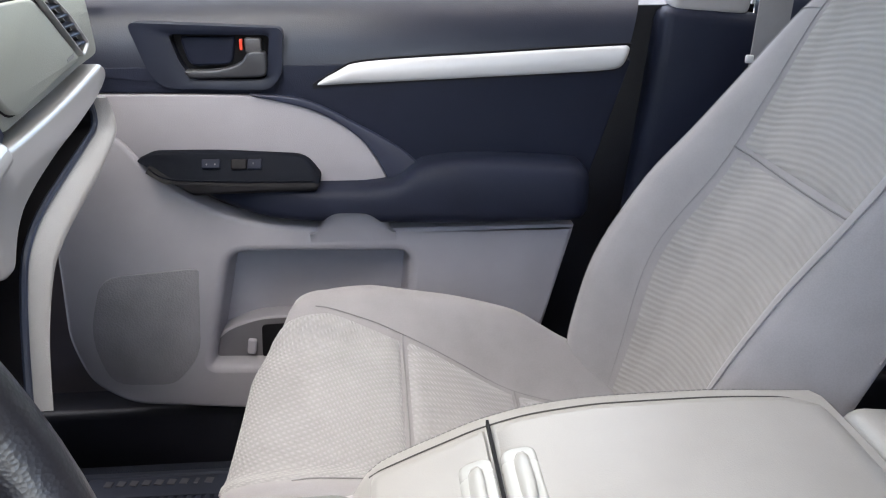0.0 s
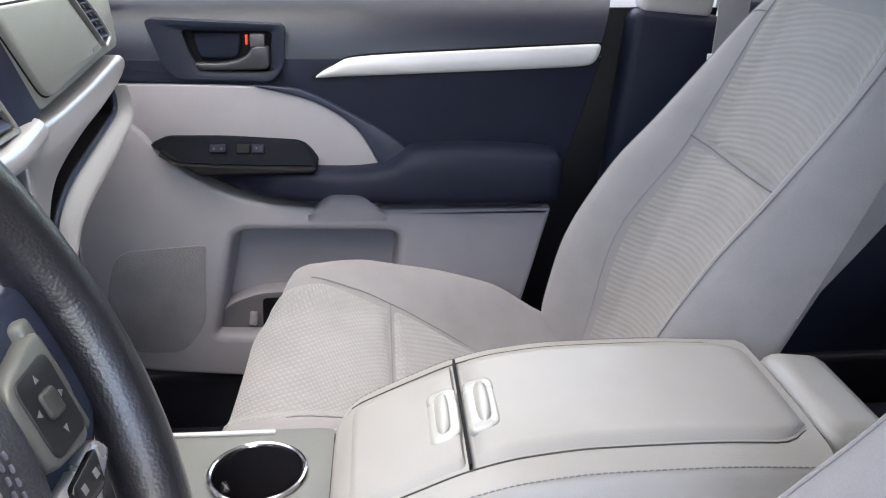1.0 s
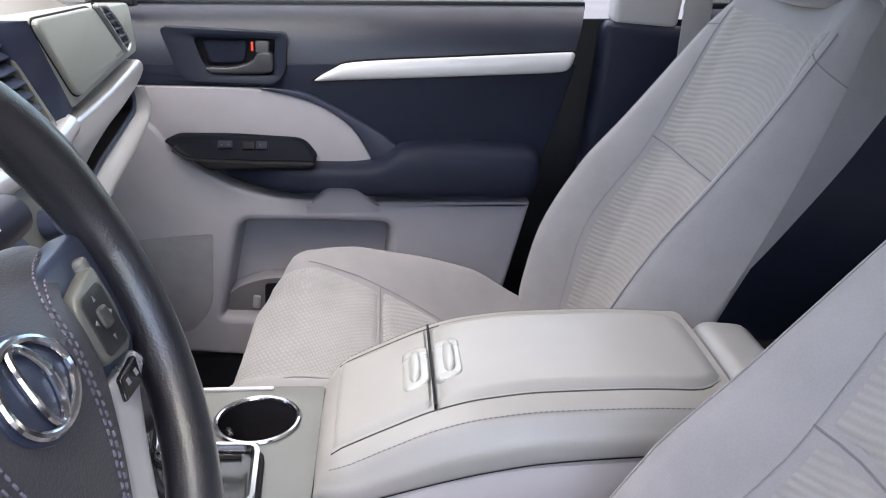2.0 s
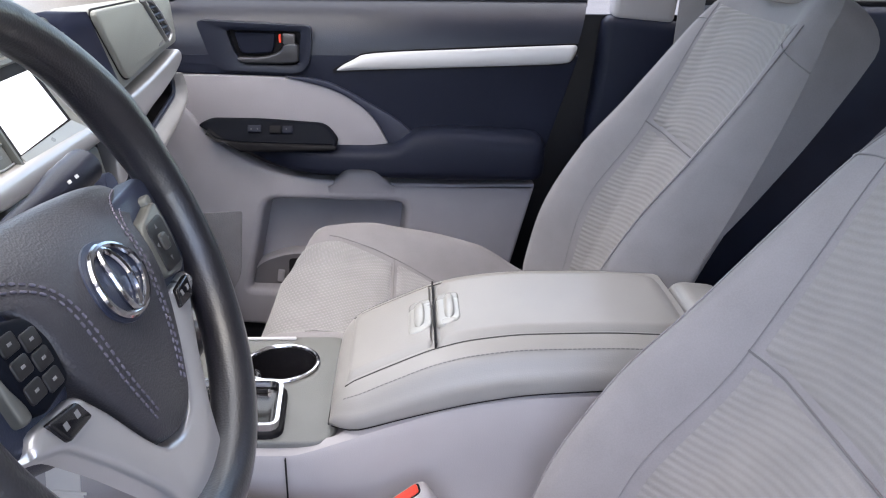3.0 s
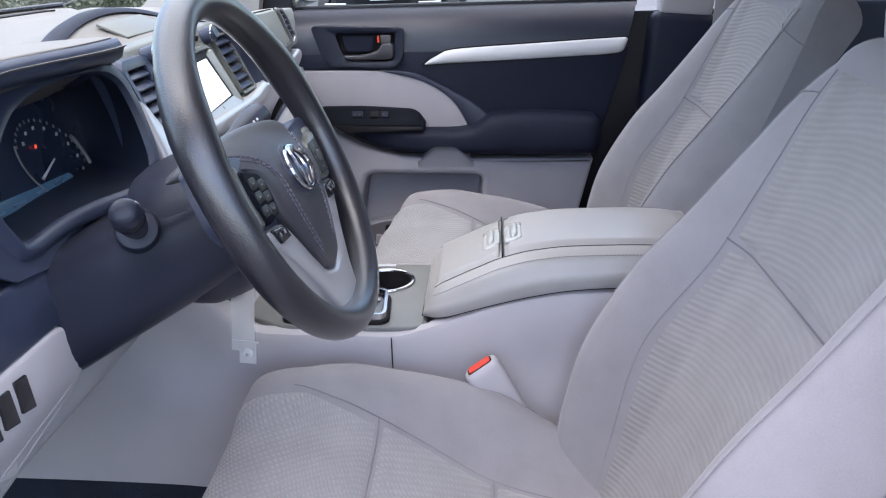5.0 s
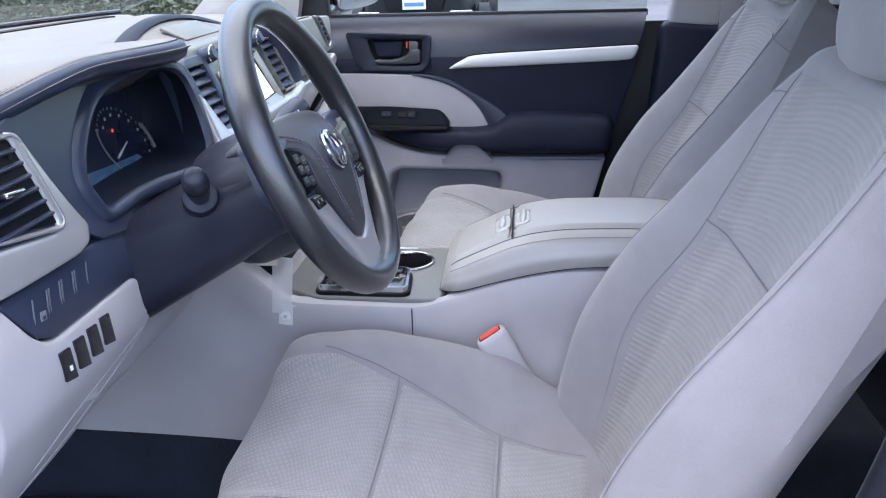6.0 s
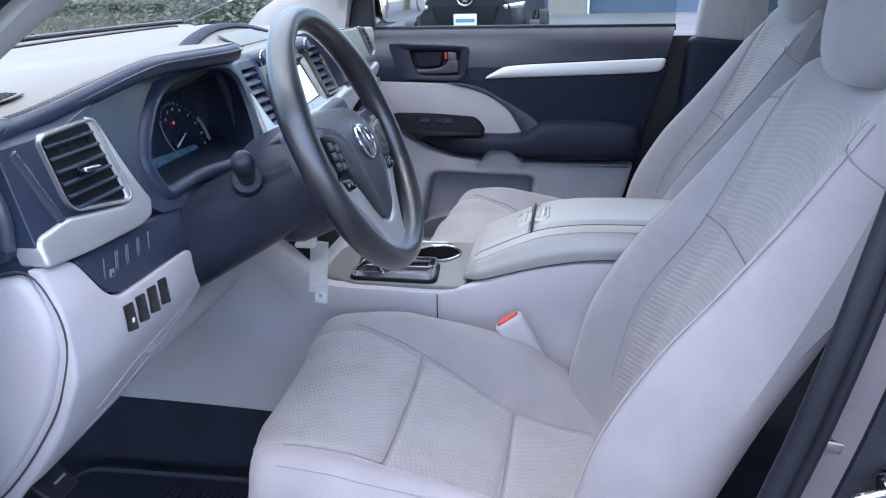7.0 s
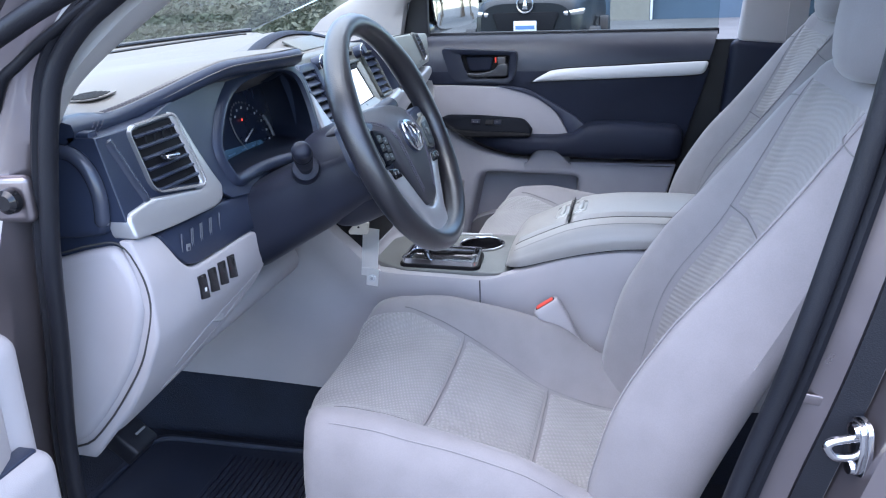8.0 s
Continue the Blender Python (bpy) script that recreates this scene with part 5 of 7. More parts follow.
part("silver_strip", prism(ss, on_face(-0.02), 0.0310, 0.005, CUTS), SATIN, dash, "bright silver strip beside and under the vent")
# charcoal switch panel and light knee panel
kp = rounded([(-0.742, 1.137), (-0.690, 1.131), (-0.668, 1.086), (-0.642, 1.070), (-0.470, 1.069), (-0.440, 1.050), (-0.434, 1.010), (-0.455, 0.978), (-0.52, 0.942), (-0.58, 0.902), (-0.70, 0.862), (-0.735, 0.872), (-0.742, 1.00)], [0.003, 0.012, 0.02, 0.02, 0.02, 0.02, 0.02, 0.02, 0.02, 0.02, 0.02, 0.01, 0.01])
knee = part("knee_panel", prism(kp, on_face(-0.01), 0.014, 0.005, CUTS), ASH, dash, "light grey knee panel")
sp = rounded([(-0.688, 1.128), (-0.560, 1.126), (-0.40, 1.124), (-0.40, 1.066), (-0.640, 1.073), (-0.664, 1.086)], [0.006, 0.01, 0.01, 0.006, 0.02, 0.02])
swp = part("switch_panel", prism(sp, on_face(-0.012), 0.014, 0.003, CUTS), DARK, dash, "charcoal switch panel with blanks")
DIVIDER = mat("divider_grey", (0.130, 0.138, 0.160), 0.5)
for k, y in enumerate((-0.655, -0.631, -0.627, -0.608, -0.604, -0.583, -0.579, -0.556)):
    part("divider", rbox((face_x(1.100) + 0.0022, y, 1.100), (0.0015, 0.0008, 0.038), 0, (-8, 0, 0)), DIVIDER, swp)
sym = part("symbol", rbox((face_x(1.098) + 0.0025, -0.642, 1.098), (0.001, 0.009, 0.009), 0, (-8, 0, 0)), GREYMARK, swp)
part("symbol_core", rbox((face_x(1.098) + 0.0032, -0.642, 1.0965), (0.001, 0.004, 0.004), 0, (-8, 0, 0)), DARK, sym)
for k in range(4):
    y = -0.642 + k * 0.0268
    b = prism(rounded([(y, 1.058), (y + 0.0195, 1.056), (y + 0.0245, 1.020), (y + 0.003, 1.025)], 0.002), on_face(0.002), 0.004, 0.001)
    s = part("switch_blank", b, GLOSS, knee)
part("symbol", rbox((face_x(1.040) + 0.0065, -0.629, 1.036), (0.001, 0.004, 0.005), 0), WHITE, knee)
part("cover_crease", tube([(face_x(z) + 0.0042, y, z) for y, z in spline([(-0.460, 1.000), (-0.52, 0.985), (-0.60, 0.965), (-0.66, 0.935)], 6)], 0.0006, 6), ASH, knee)
part("cover_crease", tube([(face_x(z) + 0.0042, y, z) for y, z in spline([(-0.470, 0.985), (-0.54, 0.955), (-0.60, 0.925), (-0.66, 0.900)], 6)], 0.0006, 6), ASH, knee)
part("cover_latch", rbox((face_x(0.962) + 0.005, -0.565, 0.968), (0.004, 0.034, 0.014), 0.002, (-20, 0, 0)), ASH_SOFT, knee)
# end cap by the door opening
end = spline([(0.06, 1.115), (0.12, 1.130), (0.160, 1.133), (0.182, 1.101), (0.189, 1.060), (0.178, 1.015), (0.155, 0.965), (0.098, 0.888), (0.048, 0.852), (-0.06, 0.85), (-0.10, 0.95), (-0.06, 1.10)], 4, True)
ret = [(face_x(z) + 0.003, z) for z in np.linspace(0.835, 1.110, 24)] + [(-0.10, 1.11), (-0.12, 0.84)]
part("panel_return", prism(ret, lambda a, b, d: (a, -0.726 - d, b), 0.014, 0.006), ASH, dash)
part("end_cap", prism(inset(end, 0.006), lambda a, b, d: (a - 0.006, -0.735 - d, b), 0.014, 0.012), ASH, dash, "light grey end cap")
part("cap_seam", tube([(a - 0.0035, -0.7415, b) for a, b in end if a > 0.045], 0.0014, 6), SEAMDARK, dash)
end2 = spline([(0.143, 1.150), (0.146, 1.19), (0.136, 1.224), (0.118, 1.243), (0.06, 1.25), (-0.05, 1.24), (-0.05, 1.14), (0.06, 1.136), (0.12, 1.140)], 4, True)
part("end_cap", prism(end2, lambda a, b, d: (a, -0.730 - d, b), 0.016, 0.010), DARK, dash, "charcoal upper end cap")
part("cap_rim", tube([(a - 0.004, -0.741, b) for a, b in spline([(0.090, 1.243), (0.118, 1.238), (0.136, 1.220), (0.145, 1.190), (0.143, 1.155)], 6)], [0.003] + [0.009] * 23 + [0.006], 14), SHEEN, dash)
ret2 = [(face_x(z) - 0.002, z) for z in np.linspace(1.100, 1.262, 12)] + [(-0.10, 1.262), (-0.10, 1.10)]
part("end_return", prism(ret2, lambda a, b, d: (a, -0.718 - d, b), 0.014, 0.004), DARK, dash)
part("under_cover", rbox((-0.10, -0.42, 0.86), (0.42, 0.60, 0.05), 0.02, (0, -14, 0)), ASH, dash)

# ---- centre stack ----
stack = thing("centre_stack", (0.19, 0.03, 1.05), "grey centre stack with a lit screen, knobs and two air vents", "centre stack")


def on_stack(a, b, d):
    """The stack's face: leans well back above the silver band, steeper below it."""
    return (0.181 + (1.2 - max(b, 1.165)) * 0.46 + max(0.0, 1.165 - b) * 0.20 + d, a, b)



def off_stack(base):
    return lambda a, b, d: on_stack(a, b, d + base)


fr = rounded([(-0.171, 1.284), (0.232, 1.284), (0.248, 1.20), (0.250, 1.150), (-0.160, 1.150), (-0.171, 1.20)], 0.008)
STACKGREY = mat("stack_grey", (0.110, 0.117, 0.108), 0.4, grain=0.2, mottle=0.05)
sfb = prism(fr, off_stack(-0.03), 0.030, 0.004)
for sg, ys in ((-1, (-0.172, -0.108)), (1, (0.163, 0.236))):
    vo2 = inset(rounded([(ys[0], 1.266), (ys[1], 1.266), (ys[1] + sg * 0.004, 1.174), (ys[0] + sg * 0.004, 1.174)], 0.006), 0.004)
    sfb = carve(sfb, loft([[(0.05, y, z) for y, z in vo2], [(0.35, y, z) for y, z in vo2]]))
part("fascia", sfb, STACKGREY, stack)
part("left_cheek", prism(rounded([(-0.204, 1.236), (-0.192, 1.228), (-0.176, 1.180), (-0.150, 1.156), (-0.150, 1.140), (-0.222, 1.136), (-0.218, 1.170)], [0.004, 0.008, 0.02, 0.006, 0.006, 0.006, 0.02]), off_stack(-0.01), 0.030, 0.005, (1.16, 1.18, 1.20, 1.22)), SATIN, stack, "satin trim beside the instruments")
sc = rounded([(-0.022, 1.249), (0.122, 1.249), (0.133, 1.175), (-0.020, 1.172)], 0.004)
EDGELIGHT = mat("pale_satin_lit_edge", (0.30, 0.315, 0.30), 0.3, metal=0.3, mottle=0.03)
unit = part("screen_bezel", prism(inset(sc, -0.008), off_stack(-0.001), 0.005, 0.002), BLACK, stack)
part("screen_surround", hollow(inset(sc, -0.010), inset(sc, -0.002), off_stack(-0.001), 0.009, 0.004), STACKGREY, unit)
# right and lower bevels are paler: the light they catch is painted in
for q in ([(-0.017, 1.1745), (0.124, 1.1795), (0.138, 1.168), (-0.020, 1.164)], [(0.110, 1.245), (0.124, 1.1795), (0.138, 1.168), (0.126, 1.252)]):
    part("bevel", loft([[on_stack(a, b, d) for (a, b), d in zip(q, dd)] for dd in ((0.0, 0.0, 0.0, 0.0), (0.0045, 0.0045, 0.0105, 0.0105) if q[0][0] < 0 else (0.0045, 0.0045, 0.0105, 0.0105))]), EDGELIGHT, unit)
part("screen", prism([(-0.018, 1.240), (0.099, 1.241), (0.115, 1.182), (-0.015, 1.176)], off_stack(0.0042), 0.0008, 0.0002), SCREEN, unit, "bright lit display")
for sg, yy in ((-1, -0.050),):
    for k in range(3):
        b = rounded([(yy - 0.016, 1.243 - k * 0.0255), (yy + 0.016, 1.243 - k * 0.0255), (yy + 0.016, 1.223 - k * 0.0255), (yy - 0.016, 1.223 - k * 0.0255)], 0.004)
        bt = part("button", prism(b, off_stack(-0.001), 0.004, 0.0015), STACKGREY, stack)
        part("legend_bar", rbox(on_stack(yy, 1.233 - k * 0.0255, 0.0035), (0.0008, 0.008, 0.003), 0), GREYMARK, bt)
        part("bright_edge", tube([on_stack(a, c, 0.003) for a, c in spline([(yy + 0.017, 1.243 - k * 0.0255), (yy - 0.010, 1.243 - k * 0.0255), (yy - 0.017, 1.238 - k * 0.0255), (yy - 0.017, 1.228 - k * 0.0255), (yy - 0.010, 1.223 - k * 0.0255), (yy + 0.017, 1.223 - k * 0.0255)], 4)], 0.0011, 6), EDGELIGHT, bt)
part("disc_slot", rbox(on_stack(0.048, 1.270, 0.001), (0.004, 0.145, 0.007), 0.001), BLACK, stack)
for yy in (-0.084, 0.148):
    p = Vector(on_stack(yy, 1.268, 0.0))
    k = part("knob", tube([p, p + Vector((0.018, 0, 0.007)), p + Vector((0.021, 0, 0.008))], [0.013, 0.012, 0.009], 20), DARK, stack)
    part("ring", tube([p + Vector((0.016, 0.0125 * math.cos(a), 0.006 + 0.0125 * math.sin(a))) for a in np.linspace(0, 2 * math.pi, 21)], 0.0015, 6, False), CHROME, k)
for sg, ys in ((-1, (-0.172, -0.108)), (1, (0.163, 0.236))):
    vo2 = rounded([(ys[0], 1.266), (ys[1], 1.266), (ys[1] + sg * 0.004, 1.174), (ys[0] + sg * 0.004, 1.174)], 0.006)
    vent(vo2, off_stack(0.0), stack, 6, 30, 1.178, 1.262, lambda b, ys=ys: (ys[0] + 0.005, ys[1] - 0.005), frame_mat=STACKGREY if sg > 0 else DARK)
    if sg < 0:
        part("vent_panel", hollow(inset(vo2, -0.009), inset(vo2, 0.003), off_stack(0.0), 0.0105, 0.0085), DARK, stack, "charcoal panel round the vent")
band = rounded([(-0.172, 1.176), (-0.11, 1.170), (0.20, 1.169), (0.285, 1.180), (0.285, 1.158), (0.22, 1.144), (-0.09, 1.143), (-0.165, 1.150)], 0.010)
part("silver_band", prism(band, off_stack(-0.02), 0.034, 0.008), SATIN, stack, "bright silver band")
hv = rounded([(-0.09, 1.142), (0.16, 1.142), (0.15, 1.050), (-0.08, 1.050)], 0.012)
hvac = part("climate_panel", prism(hv, off_stack(-0.02), 0.025, 0.004), STACKGREY, stack)
for yy in (-0.055, 0.035, 0.125):
    p = Vector(on_stack(yy, 1.095, 0.004))
    part("dial", tube([p, p + Vector((0.016, 0, 0.006))], [0.017, 0.015], 22), DARK, hvac)
for k in range(5):
    part("button", rbox(on_stack(-0.05 + k * 0.042, 1.064, 0.006), (0.005, 0.03, 0.012), 0.002), DARK, hvac)
    part("legend_bar", rbox(on_stack(-0.05 + k * 0.042, 1.064, 0.0095), (0.0008, 0.012, 0.002), 0), WHITE, hvac)
part("lower_recess", rbox((0.17, CY, 0.965), (0.10, 0.19, 0.16), 0.015), BLACK, stack)
# raised binnacle in the middle of the pad: light body, dark lip along its crest, small display
def crest(y):
    h = max(0.0, 1 - ((y - 0.06) / 0.24) ** 2)
    return 0.065 - 0.030 * h, 1.276 + 0.041 * h


ys = np.linspace(-0.18, 0.28, 23)
rows = []
for y in ys:
    cx, cz = crest(y)
    rows.append([(-0.06, y, 1.270), (-0.05, y, 1.280), (cx - 0.05, y, cz - 0.010 * (cz - 1.276) / 0.034), (cx - 0.004, y, cz), (cx, y, cz - 0.004), (0.128, y, 1.279), (0.128, y, 1.262)])
hump_pad = part("hump_pad", loft(rows), PAD, stack, "light grey raised pad", 50)
part("crest_lip", loft([[(crest(y)[0] - 0.022, y, crest(y)[1] - 0.001), (crest(y)[0] - 0.012, y, crest(y)[1] + 0.004), (crest(y)[0] + 0.004, y, crest(y)[1] + 0.003), (crest(y)[0] + 0.009, y, crest(y)[1] - 0.003), (crest(y)[0] + 0.004, y, crest(y)[1] - 0.008)] for y in ys]), DARK_SOFT, hump_pad, "dark lip", 50)
part("clock", rbox((0.084, 0.05, 1.2965), (0.046, 0.15, 0.004), 0.001, (0, 24, 0)), STACKGREY, hump_pad, "small grey display")

# ---- passenger side of the dashboard ----
glove = thing("glove_box", (0.17, 0.45, 0.90), "grey glove box with silver strip and open shelf", "glove box")
on_pass = on_flat(0.199, 0.04)


def off_pass(base):
    return lambda a, b, d: on_pass(a, b, d + base)


GLID = mat("glovebox_grey", (0.24, 0.252, 0.232), 0.42, grain=0.3, mottle=0.05)
vo3 = rounded([(0.428, 1.288), (0.466, 1.284), (0.505, 1.262), (0.549, 1.224), (0.524, 1.212)], [0.004, 0.006, 0.02, 0.008, 0.006])
srb = prism(rounded([(0.224, 1.293), (0.593, 1.276), (0.600, 1.204), (0.527, 1.200), (0.433, 1.190), (0.302, 1.178)], 0.015), off_pass(-0.05), 0.046, 0.003)
part("surround", srb, GLID, glove)
gl = rounded([(0.226, 1.291), (0.418, 1.286), (0.517, 1.211), (0.316, 1.189)], [0.02, 0.012, 0.012, 0.02], 5)
part("lid_groove", prism(inset(gl, -0.0022), off_pass(-0.0055), 0.0022, 0.0005), BLACK, glove)
part("upper_lid", prism(gl, off_pass(-0.006), 0.0095, 0.003), GLID, glove, "greenish grey upper lid")
part("mark_bar", rbox(on_pass(0.485, 1.217, 0.0035), (0.0008, 0.022, 0.004), 0, (8, 0, 0)), GREYMARK, glove)
sb = []
for u in np.linspace(0, 1, 8):
    a, b = on_stack(0.222 + 0.030 * u, 1.286 - 0.126 * u, 0.001), on_pass(0.224 + 0.078 * u, 1.291 - 0.112 * u, -0.003)
    sb.append([a, tuple(0.6 * p + 0.4 * q + (0.004 if k == 0 else 0) for k, (p, q) in enumerate(zip(a, b))), b, (b[0] - 0.05, b[1], b[2]), (a[0] - 0.03, a[1], a[2])])
part("side_border", loft(sb), BAND, glove, "dark blue-black border beside the lid")
vo3 = rounded([(0.428, 1.288), (0.466, 1.284), (0.505, 1.262), (0.549, 1.224), (0.524, 1.212)], [0.004, 0.006, 0.02, 0.008, 0.006])
vent(vo3, off_pass(-0.002), glove, 5, 18, 1.222, 1.279, lambda b: (0.520 - (b - 1.22) * 1.30, 0.546 - (b - 1.22) * 1.05), duct=0.015, frame_mat=SATIN)
strip = rounded([(0.239, 1.162), (0.279, 1.167), (0.345, 1.169), (0.425, 1.175), (0.501, 1.183), (0.588, 1.194), (0.600, 1.186), (0.598, 1.175), (0.578, 1.166), (0.538, 1.155), (0.460, 1.141), (0.404, 1.134), (0.335, 1.120), (0.294, 1.108), (0.270, 1.091), (0.252, 1.066), (0.225, 1.066)], [0.01, 0.02, 0.02, 0.02, 0.02, 0.006, 0.006, 0.008, 0.02, 0.03, 0.03, 0.03, 0.03, 0.02, 0.02, 0.01, 0.01])
part("silver_strip", prism(strip, off_pass(-0.024), 0.026, 0.006), SATIN, glove, "bright silver strip")
# open shelf with its broad rounded lip
lip_in = spline([(0.552, 1.158), (0.560, 1.137), (0.552, 1.121), (0.516, 1.113), (0.439, 1.099), (0.372, 1.086), (0.327, 1.070), (0.298, 1.046), (0.272, 0.990), (0.250, 0.920)], 6)
lip_out = spline([(0.577, 1.160), (0.618, 1.134), (0.645, 1.100), (0.648, 1.074), (0.596, 1.042), (0.525, 1.025), (0.433, 1.014), (0.370, 1.006), (0.302, 0.965), (0.272, 0.905)], 6)
rings = []
for (y0, z0), (y1, z1) in zip(lip_in, lip_out):
    sec = []
    for k in range(11):
        u = k / 10
        fall = max(0.0, u - 0.28) / 0.72
        sec.append((0.188 + 0.022 * math.sin(math.pi / 2 * min(1.0, u / 0.28)) - 0.058 * fall ** 1.2, y0 + (y1 - y0) * u, z0 + (z1 - z0) * u))
    sec.append((0.05, y1 - 0.004, z1 - 0.002))
    sec.append((0.06, y0, z0 - 0.012))
    rings.append(sec)
part("shelf_lip", loft(rings), ASH_SOFT, glove, "rounded light grey shelf lip", 60)
part("shelf_edge", tube([(0.192, y - 0.003, z + 0.002) for y, z in lip_in], 0.0040, 8), DARK, glove)
part("shelf_liner", loft([[(0.188, y - 0.0035, z + 0.0035), (0.06, y - 0.0035, z + 0.0035), (0.06, y - 0.001, z + 0.001), (0.188, y - 0.001, z + 0.001)] for y, z in lip_in]), BLACK, glove)
part("shelf_inside", prism(rounded([(0.235, 1.17), (0.60, 1.19), (0.60, 1.11), (0.45, 1.05), (0.35, 1.04), (0.235, 0.95)], 0.02), lambda a, b, d: (0.06 + d, a, b), 0.10, 0.002), BLACK, glove)
low_rows = []
for (y, z) in lip_out[16:]:
    low_rows.append([(0.125, y, z + 0.004), (0.100, y, z - 0.06), (0.05, y, z - 0.14), (0.0, y, z - 0.17), (0.0, y, z)])
part("lower_door", loft(low_rows), ASH_SOFT, glove, "", 50)

# ---- steering wheel and column ----
WC = Vector((0.394, -0.370, 1.197))
TILT_W = radians(23.5)
WN = Vector((math.cos(TILT_W), 0, math.sin(TILT_W)))
WU = Vector((0, 1, 0))
WV = Vector((-math.sin(TILT_W), 0, math.cos(TILT_W)))


def wheel(a, b, d):
    return WC + WU * a + WV * b + WN * d


sw = thing("steering_wheel", WC, "black leather steering wheel with silver spokes and chrome badge, worn shiny", "steering wheel")
rings = []
R0 = 0.1705
for k in range(73):
    a = 2 * math.pi * k / 72
    grip = 0.0022 * (math.exp(-((math.sin(a) - 0.45) / 0.22) ** 2))
    r = 0.0158 + grip
    rings.append([wheel((R0 + r * math.cos(q)) * math.cos(a), (R0 + r * math.cos(q)) * math.sin(a), r * 1.12 * math.sin(q)) for q in (2 * math.pi * j / 16 for j in range(16))])
rim = part("rim", loft(rings, False), LEATHER, sw)
TURN = radians(-5)


def hubxy(a, b):
    """The wheel stands turned a few degrees."""
    return a * math.cos(TURN) - b * math.sin(TURN) + 0.006, a * math.sin(TURN) + b * math.cos(TURN) - 0.004


def on_hub(base):
    return lambda a, b, d: wheel(*hubxy(a, b), base + d)


def dome(a, b, d):
    bulge = 0.030 - 7.0 * max(0.0, b + 0.012) ** 2 - 1.1 * a * a - 0.9 * min(0.0, b) ** 2
    return wheel(*hubxy(a, b), d + max(-0.014, bulge) - 0.018)


half = [(0.0, 0.054), (0.045, 0.053), (0.100, 0.050), (0.138, 0.044), (0.142, 0.030), (0.108, 0.022), (0.086, 0.010), (0.076, -0.030), (0.060, -0.058), (0.043, -0.085), (0.028, -0.105), (0.0, -0.112)]
pad = spline(half + [(-a, b) for a, b in half[-2:0:-1]], 4, True)
pr = [[(a, b, -0.030) for a, b in inset(pad, 0.006)], [(a, b, -0.006) for a, b in pad], [(a, b, -0.0015) for a, b in inset(pad, 0.0015)], [(a, b, 0.0) for a, b in inset(pad, 0.005)]]
for s_ in (0.88, 0.76, 0.64, 0.52, 0.40, 0.28, 0.16, 0.05):
    pr.append([(a * s_, (b + 0.015) * s_ - 0.015, 0.0) for a, b in inset(pad, 0.005)])
hub = part("hub_pad", loft([[dome(*p) for p in r] for r in pr]), mat("airbag_cover_grey", (0.034, 0.034, 0.042), 0.40, grain=0.40, grain_size=0.0016, mottle=0.08, spec=0.8), sw, "charcoal airbag cover", 60)
for dx in (0.0, 0.006):
    st = spline([(-0.131, 0.038 - dx), (-0.099, 0.035 - dx), (-0.074, 0.027 - dx), (-0.056 - dx * 0.6, 0.012 - dx * 0.6), (-0.047 - dx, -0.017), (-0.038 - dx, -0.053), (-0.022 - dx, -0.090)], 8)
    for sg in (1, -1):
        part("stitching", stitches([dome(sg * a, b, 0.0005) for a, b in st], 0.0010), HUBTHREAD, hub)
BC = (0.002, -0.006)
BUTTON = mat("button_black", (0.011, 0.011, 0.013), 0.38, mottle=0.05)
EDGEGREY = mat("edge_grey", (0.13, 0.135, 0.125), 0.32, metal=0.2, mottle=0.04)
GREYBUTTON = mat("button_grey", (0.05, 0.05, 0.048), 0.3, mottle=0.05)
badge = part("badge", tube([dome(BC[0] + 0.031 * math.cos(a), BC[1] + 0.023 * math.sin(a), 0.003) for a in np.linspace(0, 2 * math.pi, 41)], 0.0026, 8, False), CHROME, hub, "oval chrome badge, plain")
part("badge_disc", loft([[dome(BC[0] + k * 0.036 * math.cos(a), BC[1] + k * 0.028 * math.sin(a), h) for a in (2 * math.pi * j / 32 for j in range(32))] for k, h in ((1.0, -0.002), (0.98, 0.0012), (0.7, 0.0014), (0.3, 0.0014), (0.05, 0.0014))]), DARK, hub)
part("badge_figure", tube([dome(BC[0] + 0.011 * math.cos(a), BC[1] + 0.021 * math.sin(a), 0.003) for a in np.linspace(0, 2 * math.pi, 33)], 0.0024, 8, False), CHROME, hub)
